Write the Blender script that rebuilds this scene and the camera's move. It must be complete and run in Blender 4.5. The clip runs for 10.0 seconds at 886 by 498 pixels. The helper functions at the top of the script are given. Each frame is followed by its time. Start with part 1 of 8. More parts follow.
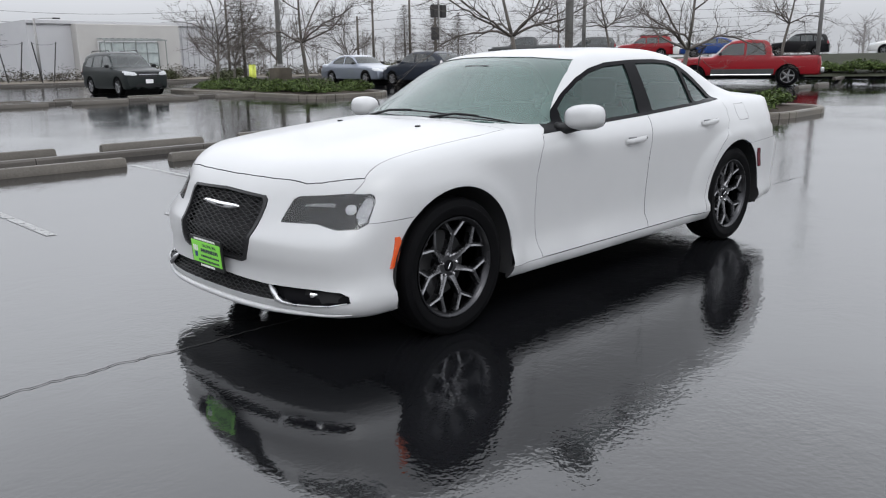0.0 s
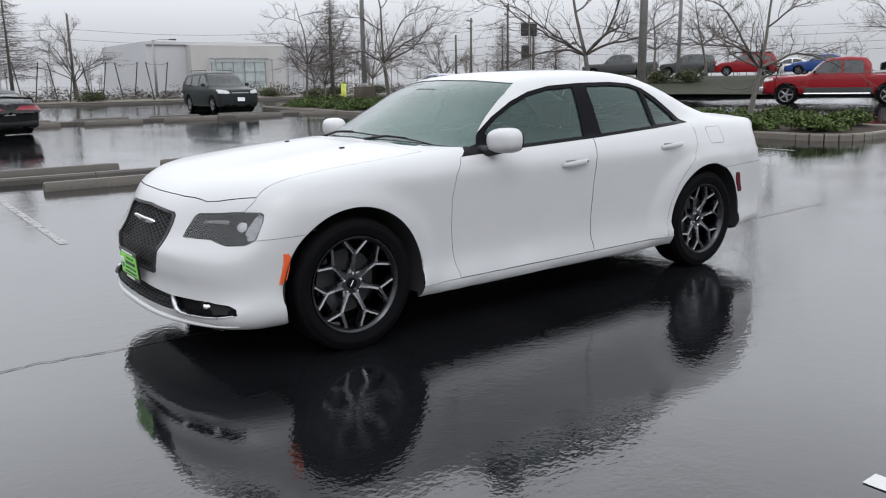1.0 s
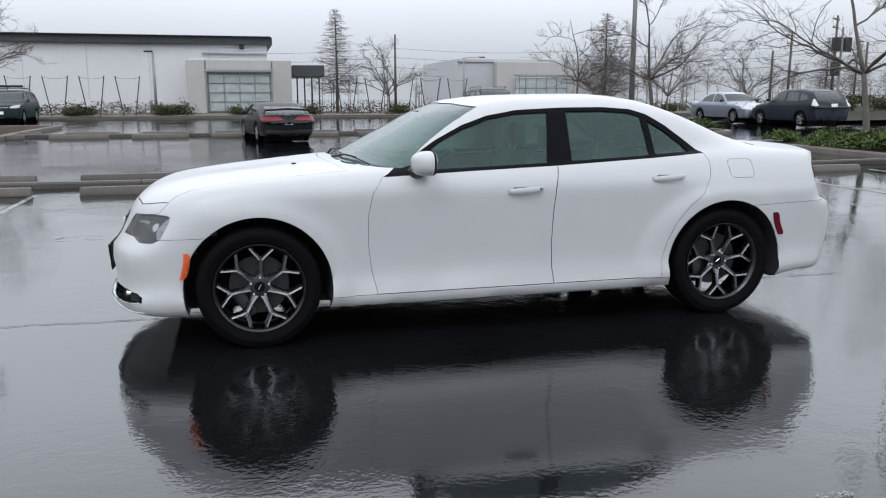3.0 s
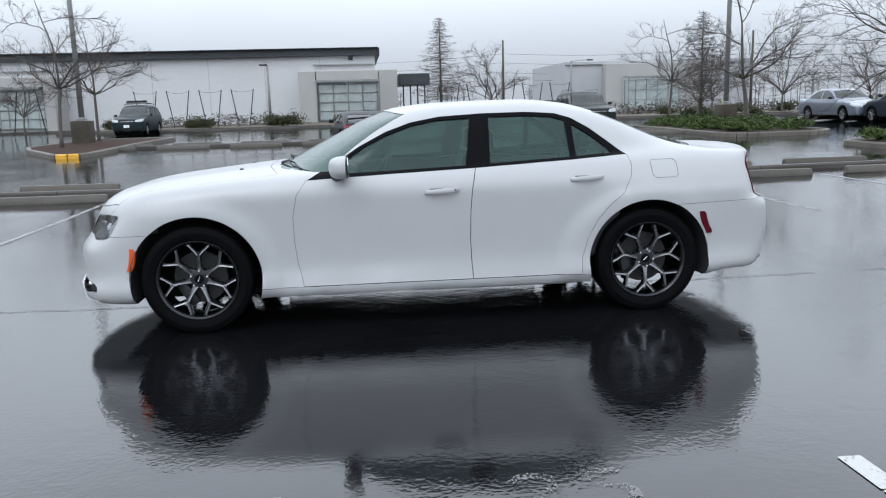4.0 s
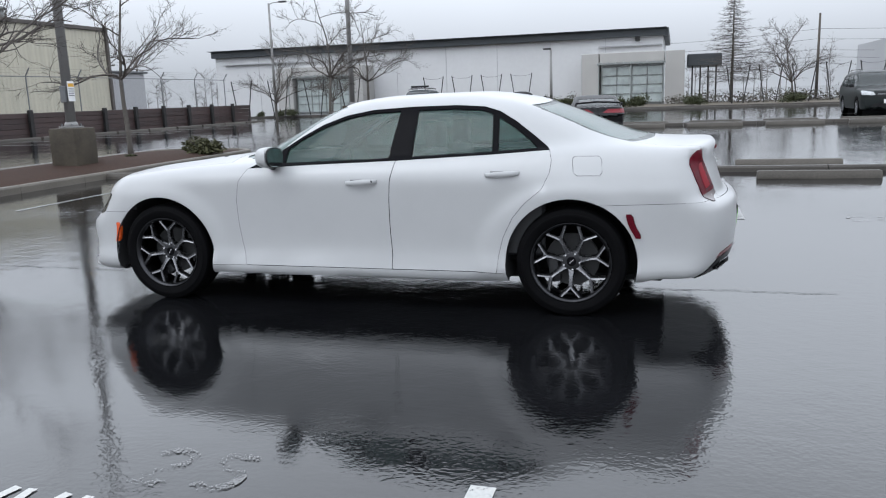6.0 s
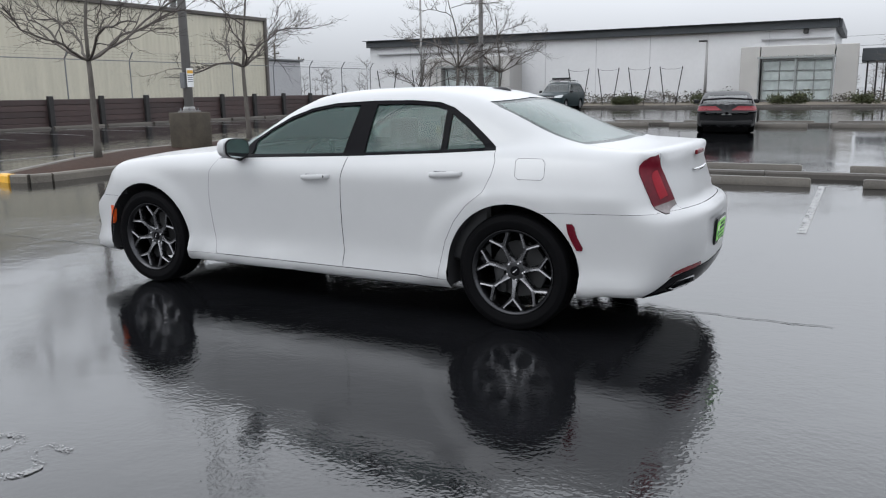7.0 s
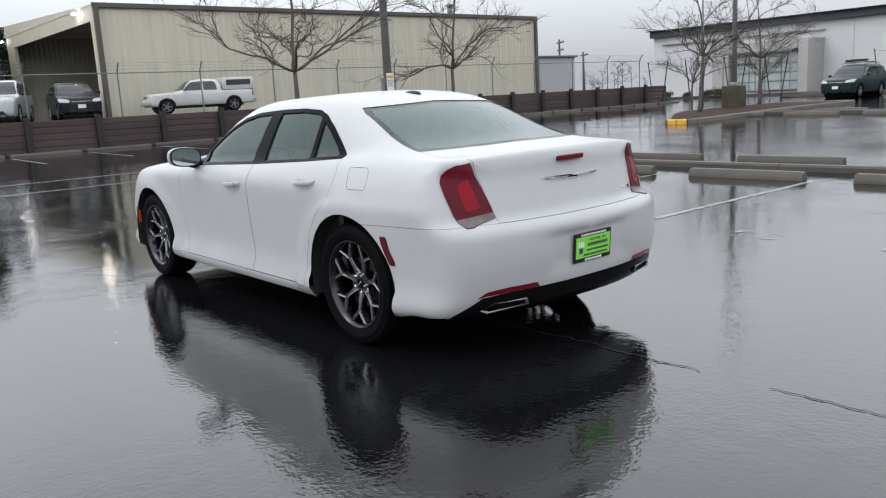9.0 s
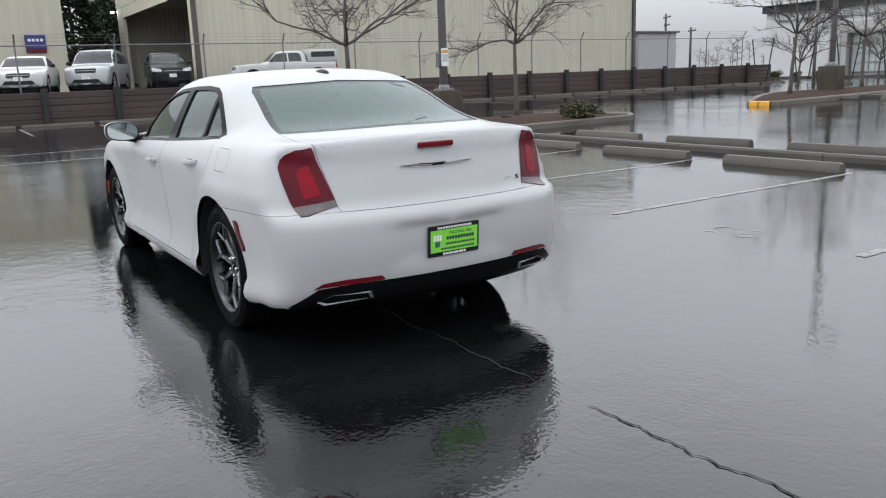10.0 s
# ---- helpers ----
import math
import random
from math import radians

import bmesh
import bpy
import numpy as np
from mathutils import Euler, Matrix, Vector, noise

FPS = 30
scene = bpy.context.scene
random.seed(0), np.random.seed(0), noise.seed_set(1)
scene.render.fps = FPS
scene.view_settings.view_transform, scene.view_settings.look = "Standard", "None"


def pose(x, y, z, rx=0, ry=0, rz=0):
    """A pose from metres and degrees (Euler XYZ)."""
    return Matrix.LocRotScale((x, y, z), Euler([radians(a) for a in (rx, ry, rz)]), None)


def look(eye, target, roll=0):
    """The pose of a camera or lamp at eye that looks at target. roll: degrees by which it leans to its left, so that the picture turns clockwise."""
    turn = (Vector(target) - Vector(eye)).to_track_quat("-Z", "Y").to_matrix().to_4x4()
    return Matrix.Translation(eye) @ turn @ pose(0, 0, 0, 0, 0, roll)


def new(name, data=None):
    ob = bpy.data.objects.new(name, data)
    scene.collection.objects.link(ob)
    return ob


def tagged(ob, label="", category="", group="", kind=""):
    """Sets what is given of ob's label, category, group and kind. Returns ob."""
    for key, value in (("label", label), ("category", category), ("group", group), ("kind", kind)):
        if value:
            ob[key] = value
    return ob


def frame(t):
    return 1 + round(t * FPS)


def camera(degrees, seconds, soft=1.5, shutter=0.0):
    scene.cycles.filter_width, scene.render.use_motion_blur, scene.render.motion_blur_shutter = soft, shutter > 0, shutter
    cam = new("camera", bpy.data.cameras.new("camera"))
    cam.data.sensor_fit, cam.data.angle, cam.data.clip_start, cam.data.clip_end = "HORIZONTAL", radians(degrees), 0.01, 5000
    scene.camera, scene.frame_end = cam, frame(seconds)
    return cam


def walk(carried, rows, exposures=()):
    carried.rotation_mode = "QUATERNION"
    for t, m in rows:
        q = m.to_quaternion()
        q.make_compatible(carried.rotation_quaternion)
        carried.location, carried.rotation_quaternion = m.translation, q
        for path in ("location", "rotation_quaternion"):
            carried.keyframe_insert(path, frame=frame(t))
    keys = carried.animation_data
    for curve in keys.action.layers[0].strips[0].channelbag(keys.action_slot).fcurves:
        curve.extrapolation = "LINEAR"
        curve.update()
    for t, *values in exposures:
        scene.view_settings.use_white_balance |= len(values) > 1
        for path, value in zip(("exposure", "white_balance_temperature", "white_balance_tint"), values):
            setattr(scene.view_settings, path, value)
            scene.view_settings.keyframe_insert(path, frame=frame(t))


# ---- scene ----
import functools

cam = camera(58.6, 10.0, 1.15)
PATH = [
    (0, (-4.333, -3.71, 1.404), (-2.973, -2.32, 0.939), -0.8),
    (0.5, (-4.065, -4.144, 1.391), (-2.815, -2.65, 0.936), -0.3),
    (1, (-3.601, -4.478, 1.427), (-2.429, -2.913, 1.007), -0.9),
    (1.5, (-3.12, -4.809, 1.404), (-2.078, -3.157, 0.974), -0.3),
    (2, (-2.6, -5.008, 1.442), (-1.797, -3.223, 1.03), -0.7),
    (2.5, (-2.158, -5.281, 1.44), (-1.609, -3.396, 1.057), 0.1),
    (3, (-1.607, -5.537, 1.451), (-1.118, -3.634, 1.076), -0.1),
    (4.5, (0.206, -6.302, 1.454), (0.206, -4.334, 1.099), -1.7),
    (5, (0.861, -6.32, 1.473), (0.695, -4.361, 1.103), -1.4),
    (5.5, (1.536, -6.23, 1.462), (1.172, -4.3, 1.088), -1.8),
    (7, (3.34, -5.252, 1.444), (2.423, -3.518, 1.053), -0.8),
    (7.5, (3.905, -4.867, 1.458), (2.824, -3.231, 1.067), -0.2),
    (8, (4.402, -4.452, 1.441), (3.168, -2.924, 1.062), -1.3),
    (8.5, (4.89, -3.967, 1.438), (3.516, -2.561, 1.067), -2.3),
    (9, (5.348, -3.436, 1.418), (3.843, -2.174, 1.04), -3.2),
    (9.5, (5.696, -2.831, 1.426), (4.135, -1.645, 1.03), -3.3),
    (10, (5.976, -2.248, 1.399), (4.325, -1.204, 0.971), -2.2),
]
walk(cam, [(t, look(*p)) for t, *p in PATH],
     [(0.0, 0.0, 6330, 10), (2.5, 0.0, 6200, 10), (3.5, 0.0, 6000, 8), (4.5, 0.0, 5860, 7), (5.5, 0.0, 5900, 8), (7.0, 0.0, 6250, 9), (10.0, 0.0, 6280, 9)])

# ---- world and light ----
SUN_DIR = look((0, 0, 0), (0.35, 0.55, -0.76))
world = bpy.data.worlds.new("overcast_sky")
scene.world = world
world.use_nodes = True
wn = world.node_tree.nodes
wl = world.node_tree.links
wn.clear()
w_out = wn.new("ShaderNodeOutputWorld")
w_bg = wn.new("ShaderNodeBackground")
w_sky = wn.new("ShaderNodeTexSky")
w_sky.sky_type = 'NISHITA'
w_sky.sun_disc = False
w_sky.sun_elevation = radians(48)
w_sky.sun_rotation = radians(212)
w_sky.air_density = 1.0
w_sky.dust_density = 6.0
w_hsv = wn.new("ShaderNodeHueSaturation")
w_hsv.inputs["Saturation"].default_value = 0.10
w_mix = wn.new("ShaderNodeMixRGB")
w_mix.inputs[0].default_value = 0.86
w_mix.inputs[2].default_value = (8.6, 8.75, 9.1, 1)
w_noise = wn.new("ShaderNodeTexNoise")
w_noise.inputs["Scale"].default_value = 1.6
w_noise.inputs["Detail"].default_value = 5
w_map = wn.new("ShaderNodeMapRange")
w_map.inputs[1].default_value, w_map.inputs[2].default_value = 0.3, 0.7
w_map.inputs[3].default_value, w_map.inputs[4].default_value = 0.93, 1.05
w_mul = wn.new("ShaderNodeMixRGB")
w_mul.blend_type = 'MULTIPLY'
w_mul.inputs[0].default_value = 1.0
w_tc = wn.new("ShaderNodeTexCoord")
# an overcast sky is dimmest at the horizon and brightest overhead
w_sep = wn.new("ShaderNodeSeparateXYZ")
w_el = wn.new("ShaderNodeMapRange")
w_el.inputs[1].default_value, w_el.inputs[2].default_value = 0.025, 0.34
w_el.inputs[3].default_value, w_el.inputs[4].default_value = 1.0, 3.15
w_el2 = wn.new("ShaderNodeMath")
w_el2.operation = 'MULTIPLY'
wl.new(w_tc.outputs["Generated"], w_sep.inputs[0])
wl.new(w_sep.outputs["Z"], w_el.inputs[0])
wl.new(w_el.outputs[0], w_el2.inputs[0])
wl.new(w_map.outputs[0], w_el2.inputs[1])
wl.new(w_tc.outputs["Generated"], w_noise.inputs["Vector"])
wl.new(w_noise.outputs["Fac"], w_map.inputs[0])
wl.new(w_sky.outputs[0], w_hsv.inputs["Color"])
wl.new(w_hsv.outputs[0], w_mix.inputs[1])
wl.new(w_mix.outputs[0], w_mul.inputs[1])
wl.new(w_el2.outputs[0], w_mul.inputs[2])
wl.new(w_mul.outputs[0], w_bg.inputs["Color"])
w_bg.inputs["Strength"].default_value = 0.073
wl.new(w_bg.outputs[0], w_out.inputs["Surface"])
sun = new("sun", bpy.data.lights.new("sun", 'SUN'))
sun.data.energy = 0.5
sun.data.angle = radians(25)
sun.data.color = (1.0, 0.985, 0.96)
sun.matrix_world = SUN_DIR
scene.view_settings.exposure = 0.0

# ---- materials ----
def nodes_of(name):
    m = bpy.data.materials.new(name)
    m.use_nodes = True
    n, l = m.node_tree.nodes, m.node_tree.links
    return m, n, l, n["Principled BSDF"]


def coords(n, l, scale, kind="Object"):
    tc = n.new("ShaderNodeTexCoord")
    mp = n.new("ShaderNodeMapping")
    mp.inputs["Scale"].default_value = (scale, scale, scale) if not isinstance(scale, tuple) else scale
    l.new(tc.outputs[kind], mp.inputs["Vector"])
    return mp.outputs[0]


def ramp(n, l, src, stops):
    r = n.new("ShaderNodeValToRGB")
    e = r.color_ramp.elements
    while len(e) < len(stops):
        e.new(0.5)
    for k, (p, c) in enumerate(stops):
        e[k].position = p
        e[k].color = (*c, 1) if len(c) == 3 else c
    l.new(src, r.inputs[0])
    return r.outputs[0]


def noise_of(n, l, vec, scale, detail=4, rough=0.55):
    t = n.new("ShaderNodeTexNoise")
    t.inputs["Scale"].default_value = scale
    t.inputs["Detail"].default_value = detail
    t.inputs["Roughness"].default_value = rough
    l.new(vec, t.inputs["Vector"])
    return t.outputs["Fac"]


def bump(n, l, b, height, strength, distance=0.01):
    k = n.new("ShaderNodeBump")
    k.inputs["Strength"].default_value = strength
    k.inputs["Distance"].default_value = distance
    l.new(height, k.inputs["Height"])
    l.new(k.outputs[0], b.inputs["Normal"])
    return k


def tone(c, f):
    return tuple(min(1.0, max(0.0, x * f)) for x in c)


def surface(name, color, rough=0.6, metal=0.0, vary=0.18, scale=3.0, fine=60.0, relief=0.15, coat=0.0, island=0.0, spec=0.5, wet=0.0):
    """A painted, stone, wood or plastic surface: colour varies at two scales, with fine relief."""
    m, n, l, b = nodes_of(name)
    v = coords(n, l, 1.0)
    big = noise_of(n, l, v, scale, 5)
    small = noise_of(n, l, v, fine, 3)
    mix = n.new("ShaderNodeMath")
    mix.operation = 'MULTIPLY_ADD'
    mix.inputs[1].default_value = 0.35
    l.new(small, mix.inputs[0])
    sc = n.new("ShaderNodeMath")
    sc.operation = 'MULTIPLY'
    sc.inputs[1].default_value = 0.65
    l.new(big, sc.inputs[0])
    l.new(sc.outputs[0], mix.inputs[2])
    out = ramp(n, l, mix.outputs[0], [(0.3, tone(color, 1 - vary)), (0.7, tone(color, 1 + vary))])
    if island:
        oi = n.new("ShaderNodeObjectInfo")
        mr = n.new("ShaderNodeMapRange")
        mr.inputs[3].default_value, mr.inputs[4].default_value = 1 - island, 1 + island
        l.new(oi.outputs["Random"], mr.inputs[0])
        mu = n.new("ShaderNodeMixRGB")
        mu.blend_type = 'MULTIPLY'
        mu.inputs[0].default_value = 1
        l.new(out, mu.inputs[1])
        l.new(mr.outputs[0], mu.inputs[2])
        out = mu.outputs[0]
    l.new(out, b.inputs["Base Color"])
    rr = ramp(n, l, big, [(0.3, (max(0.02, rough - 0.08 - wet),) * 3), (0.7, (min(1, rough + 0.08),) * 3)])
    l.new(rr, b.inputs["Roughness"])
    b.inputs["Metallic"].default_value = metal
    b.inputs["Specular IOR Level"].default_value = spec
    if coat:
        b.inputs["Coat Weight"].default_value = coat
        b.inputs["Coat Roughness"].default_value = 0.03
    if relief:
        bump(n, l, b, small, relief, 0.004)
    return m


def car_paint(name, color, flake=0.0, rough=0.3, coat=0.6, spec=0.5):
    m, n, l, b = nodes_of(name)
    v = coords(n, l, 1.0)
    dirt = noise_of(n, l, v, 4.0, 6)
    drops = n.new("ShaderNodeTexVoronoi")
    drops.inputs["Scale"].default_value = 95
    l.new(v, drops.inputs["Vector"])
    d = ramp(n, l, drops.outputs["Distance"], [(0.0, (1, 1, 1)), (0.32, (0, 0, 0))])
    l.new(ramp(n, l, dirt, [(0.3, tone(color, 0.965)), (0.7, color)]), b.inputs["Base Color"])
    b.inputs["Roughness"].default_value = rough
    b.inputs["Metallic"].default_value = flake
    b.inputs["Coat Weight"].default_value = coat
    b.inputs["Specular IOR Level"].default_value = spec
    b.inputs["Coat Roughness"].default_value = 0.06
    bump(n, l, b, d, 0.05, 0.002)
    return m


def glass_sheet(name, tint, rough=0.0, milky=0.0, milk=(0.6, 0.65, 0.65), ior=1.55):
    """Thin tinted glass, a little misted by rain."""
    m, n, l, b = nodes_of(name)
    n.remove(b)
    tr = n.new("ShaderNodeBsdfTransparent")
    tr.inputs[0].default_value = (*tint, 1)
    gl = n.new("ShaderNodeBsdfGlossy")
    gl.inputs["Roughness"].default_value = 0.02
    df = n.new("ShaderNodeBsdfDiffuse")
    df.inputs[0].default_value = (*milk, 1)
    mm = n.new("ShaderNodeMixShader")
    v = coords(n, l, 1.0)
    wet = noise_of(n, l, v, 2.2, 5)
    l.new(ramp(n, l, wet, [(0.3, (milky * 0.85,) * 3), (0.7, (milky * 1.15,) * 3)]), mm.inputs[0])
    l.new(tr.outputs[0], mm.inputs[1])
    l.new(df.outputs[0], mm.inputs[2])
    fr = n.new("ShaderNodeFresnel")
    fr.inputs["IOR"].default_value = ior
    mx = n.new("ShaderNodeMixShader")
    l.new(fr.outputs[0], mx.inputs[0])
    l.new(mm.outputs[0], mx.inputs[1])
    l.new(gl.outputs[0], mx.inputs[2])
    l.new(mx.outputs[0], n["Material Output"].inputs["Surface"])
    return m


def wet_asphalt():
    m, n, l, b = nodes_of("wet_asphalt")
    v = coords(n, l, 1.0)
    big = noise_of(n, l, v, 0.16, 5)
    mid = noise_of(n, l, v, 1.1, 5)
    grain = noise_of(n, l, v, 160, 2)
    col = ramp(n, l, mid, [(0.3, (0.0035, 0.0037, 0.0044)), (0.7, (0.0078, 0.0081, 0.0092))])
    gm = n.new("ShaderNodeMixRGB")
    gm.blend_type = 'MULTIPLY'
    gm.inputs[0].default_value = 1
    l.new(col, gm.inputs[1])
    l.new(ramp(n, l, grain, [(0.35, (0.6, 0.6, 0.6)), (0.7, (1.35, 1.35, 1.35))]), gm.inputs[2])
    l.new(gm.outputs[0], b.inputs["Base Color"])
    film = ramp(n, l, big, [(0.36, (0.014,) * 3), (0.66, (0.068,) * 3)])
    l.new(film, b.inputs["Roughness"])
    b.inputs["IOR"].default_value = 1.65
    # rain ripples: fine, drawn-out waves on the water film, stronger where it is deep
    rip = noise_of(n, l, coords(n, l, 1.0), 38, 1.5)
    rip2 = noise_of(n, l, coords(n, l, 1.0), 5.5, 2)
    add = n.new("ShaderNodeMath")
    add.operation = 'MULTIPLY_ADD'
    add.inputs[1].default_value = 0.46
    l.new(rip, add.inputs[0])
    l.new(rip2, add.inputs[2])
    patch = ramp(n, l, noise_of(n, l, v, 0.45, 3), [(0.38, (0.22,) * 3), (0.62, (1.0,) * 3)])
    mul = n.new("ShaderNodeMath")
    mul.operation = 'MULTIPLY'
    l.new(add.outputs[0], mul.inputs[0])
    l.new(patch, mul.inputs[1])
    k1 = n.new("ShaderNodeBump")
    k1.inputs["Strength"].default_value = 0.27
    k1.inputs["Distance"].default_value = 0.012
    l.new(mul.outputs[0], k1.inputs["Height"])
    k2 = n.new("ShaderNodeBump")
    k2.inputs["Strength"].default_value = 0.03
    k2.inputs["Distance"].default_value = 0.002
    l.new(grain, k2.inputs["Height"])
    l.new(k1.outputs[0], k2.inputs["Normal"])
    l.new(k2.outputs[0], b.inputs["Normal"])
    return m


def worn_paint(name, color, cover, scale=9.0):
    """Road paint worn through to the asphalt in patches and flakes."""
    m, n, l, b = nodes_of(name)
    v = coords(n, l, 1.0)
    big, fine = noise_of(n, l, v, scale, 4), noise_of(n, l, v, 70, 4)
    mix = n.new("ShaderNodeMath")
    mix.operation = 'MULTIPLY_ADD'
    mix.inputs[1].default_value = 0.5
    l.new(fine, mix.inputs[0])
    half = n.new("ShaderNodeMath")
    half.operation = 'MULTIPLY'
    half.inputs[1].default_value = 0.5
    l.new(big, half.inputs[0])
    l.new(half.outputs[0], mix.inputs[2])
    edge = 0.62 - 0.26 * cover
    l.new(ramp(n, l, mix.outputs[0], [(edge - 0.03, (0, 0, 0)), (edge + 0.05, (1, 1, 1))]), b.inputs["Alpha"])
    l.new(ramp(n, l, fine, [(0.3, tone(color, 0.8)), (0.7, color)]), b.inputs["Base Color"])
    b.inputs["Roughness"].default_value = 0.3
    return m


def metal_siding(name, color, pitch, axis=0):
    """Ribbed sheet wall: upright ribs as relief, rain streaks in the colour."""
    m, n, l, b = nodes_of(name)
    st = coords(n, l, (1.3, 1.3, 0.12))
    streak = noise_of(n, l, st, 2.0, 5)
    l.new(ramp(n, l, streak, [(0.3, tone(color, 0.9)), (0.7, tone(color, 1.06))]), b.inputs["Base Color"])
    tc = n.new("ShaderNodeTexCoord")
    sx = n.new("ShaderNodeSeparateXYZ")
    l.new(tc.outputs["Object"], sx.inputs[0])
    w = n.new("ShaderNodeMath")
    w.operation = 'MULTIPLY'
    w.inputs[1].default_value = 2 * math.pi / pitch
    l.new(sx.outputs[axis], w.inputs[0])
    s = n.new("ShaderNodeMath")
    s.operation = 'SINE'
    l.new(w.outputs[0], s.inputs[0])
    bump(n, l, b, s.outputs[0], 0.5, 0.02)
    b.inputs["Roughness"].default_value = 0.55
    return m


def leafy(name, c1, c2):
    m, n, l, b = nodes_of(name)
    geo = n.new("ShaderNodeNewGeometry")
    l.new(ramp(n, l, geo.outputs["Random Per Island"], [(0.0, c1), (0.6, c2), (1.0, tone(c2, 1.5))]), b.inputs["Base Color"])
    b.inputs["Roughness"].default_value = 0.6
    b.inputs["Specular IOR Level"].default_value = 0.10
    return m


def glow(name, color, strength):
    m, n, l, b = nodes_of(name)
    b.inputs["Base Color"].default_value = (*color, 1)
    b.inputs["Emission Color"].default_value = (*color, 1)
    b.inputs["Emission Strength"].default_value = strength
    return m


M_ASPHALT = wet_asphalt()
M_PAINT_DIM = worn_paint("dim_road_paint", (0.20, 0.20, 0.197), 0.7)
M_PAINT = worn_paint("worn_road_paint", (0.44, 0.44, 0.425), 0.9)
M_CONCRETE = surface("wet_concrete", (0.085, 0.077, 0.067), 0.6, vary=0.35, scale=1.2, fine=40, relief=0.3, wet=0.12, island=0.18, spec=0.22)
M_KERB = surface("kerb_concrete", (0.068, 0.062, 0.056), 0.6, vary=0.4, scale=0.8, fine=40, relief=0.3, wet=0.15, spec=0.2)
M_YELLOW = surface("yellow_kerb_paint", (0.62, 0.34, 0.03), 0.45, vary=0.25, scale=5)
M_BARK_MULCH = surface("bark_mulch", (0.04, 0.024, 0.018), 0.9, vary=0.6, scale=14, fine=70, relief=0.8, spec=0.12)
M_SOIL = surface("planting_soil", (0.038, 0.03, 0.024), 0.9, vary=0.5, scale=8, fine=60, relief=0.7, spec=0.12)
M_WHITE_PAINT = car_paint("white_car_paint", (0.405, 0.407, 0.412), coat=0.18, spec=0.35)
M_BLACK = surface("black_plastic", (0.010, 0.010, 0.011), 0.4, vary=0.3, scale=9, relief=0.05, spec=0.25)
M_GLOSS_BLACK = surface("gloss_black_trim", (0.006, 0.006, 0.007), 0.2, vary=0.1, scale=6, relief=0.0, spec=0.02)
M_RUBBER = surface("tyre_rubber", (0.0035, 0.0035, 0.004), 0.7, vary=0.3, scale=12, relief=0.1, wet=0.1, spec=0.04)
M_GUNMETAL = surface("gunmetal_alloy", (0.165, 0.165, 0.172), 0.27, metal=1.0, vary=0.12, scale=8, relief=0.02)
M_CHROME = surface("chrome", (0.78, 0.78, 0.79), 0.08, metal=1.0, vary=0.05, relief=0.0)
M_STEEL = surface("brushed_steel", (0.45, 0.45, 0.46), 0.3, metal=1.0, vary=0.15, scale=30, relief=0.05)
# near-black for liners and cracks, and for shade put into gaps and depths
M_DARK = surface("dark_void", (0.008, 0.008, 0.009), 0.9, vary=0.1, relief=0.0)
M_GLASS_SIDE = glass_sheet("side_glass", (0.29, 0.41, 0.385), milky=0.17, milk=(0.12, 0.22, 0.20), ior=1.36)
M_MIRROR = surface("mirror_silver", (0.55, 0.6, 0.6), 0.04, metal=1.0, vary=0.02, relief=0.0)
M_GLASS_FRONT = glass_sheet("windscreen_glass", (0.38, 0.47, 0.445), milky=0.42, milk=(0.155, 0.23, 0.21), ior=1.38)
M_GLASS_DARK2 = glass_sheet("dim_car_glass", (0.14, 0.16, 0.16), milky=0.10, milk=(0.30, 0.34, 0.34))
M_GLASS_CLEAR = glass_sheet("clear_lens", (0.85, 0.86, 0.87))
M_RED_LENS = surface("red_lens", (0.088, 0.004, 0.011), 0.15, vary=0.35, scale=9, relief=0.0, spec=0.14)
M_RED_GLOW = surface("bright_red_lens", (0.21, 0.005, 0.014), 0.3, vary=0.2, scale=9, relief=0.0, spec=0.12)
M_RED_DARK = surface("dark_red_lens", (0.12, 0.004, 0.008), 0.2, vary=0.2, scale=6, relief=0.0, spec=0.3)
M_AMBER = surface("amber_lens", (0.60, 0.085, 0.015), 0.25, vary=0.1, scale=9, relief=0.0, coat=0.6)
M_SILVER_LENS = surface("silver_lens", (0.45, 0.42, 0.42), 0.2, vary=0.1, relief=0.0, coat=1.0)
M_SEAT = surface("black_leather", (0.02, 0.02, 0.022), 0.45, vary=0.25, scale=8)
M_LIME = surface("lime_plate", (0.21, 0.62, 0.06), 0.4, vary=0.05, relief=0.0)
M_TEXT_DARK = surface("dark_print", (0.02, 0.03, 0.05), 0.5, relief=0.0)
M_TEXT_WHITE = surface("white_print", (0.75, 0.75, 0.75), 0.5, relief=0.0)
M_WB_WALL = surface("white_wall_panel", (0.52, 0.52, 0.525), 0.6, vary=0.06, scale=0.3, fine=3, relief=0.02)
M_WB_PORTAL = surface("grey_stucco", (0.36, 0.35, 0.335), 0.75, vary=0.08, scale=0.5, fine=30)
M_WB_ROOF = surface("dark_fascia", (0.035, 0.04, 0.045), 0.5, vary=0.15, scale=0.7)
M_BEIGE = metal_siding("beige_siding", (0.48, 0.45, 0.36), 0.30, axis=1)
M_BEIGE_X = metal_siding("beige_siding_end", (0.48, 0.45, 0.36), 0.30, axis=0)
M_BROWN_TRIM = surface("brown_trim", (0.07, 0.06, 0.053), 0.5)
M_TIMBER = surface("wet_timber", (0.045, 0.028, 0.026), 0.6, vary=0.4, scale=3, fine=40, relief=0.5, wet=0.2, island=0.25)
M_POST = surface("dark_post", (0.012, 0.011, 0.011), 0.6, vary=0.3, scale=6, relief=0.3)
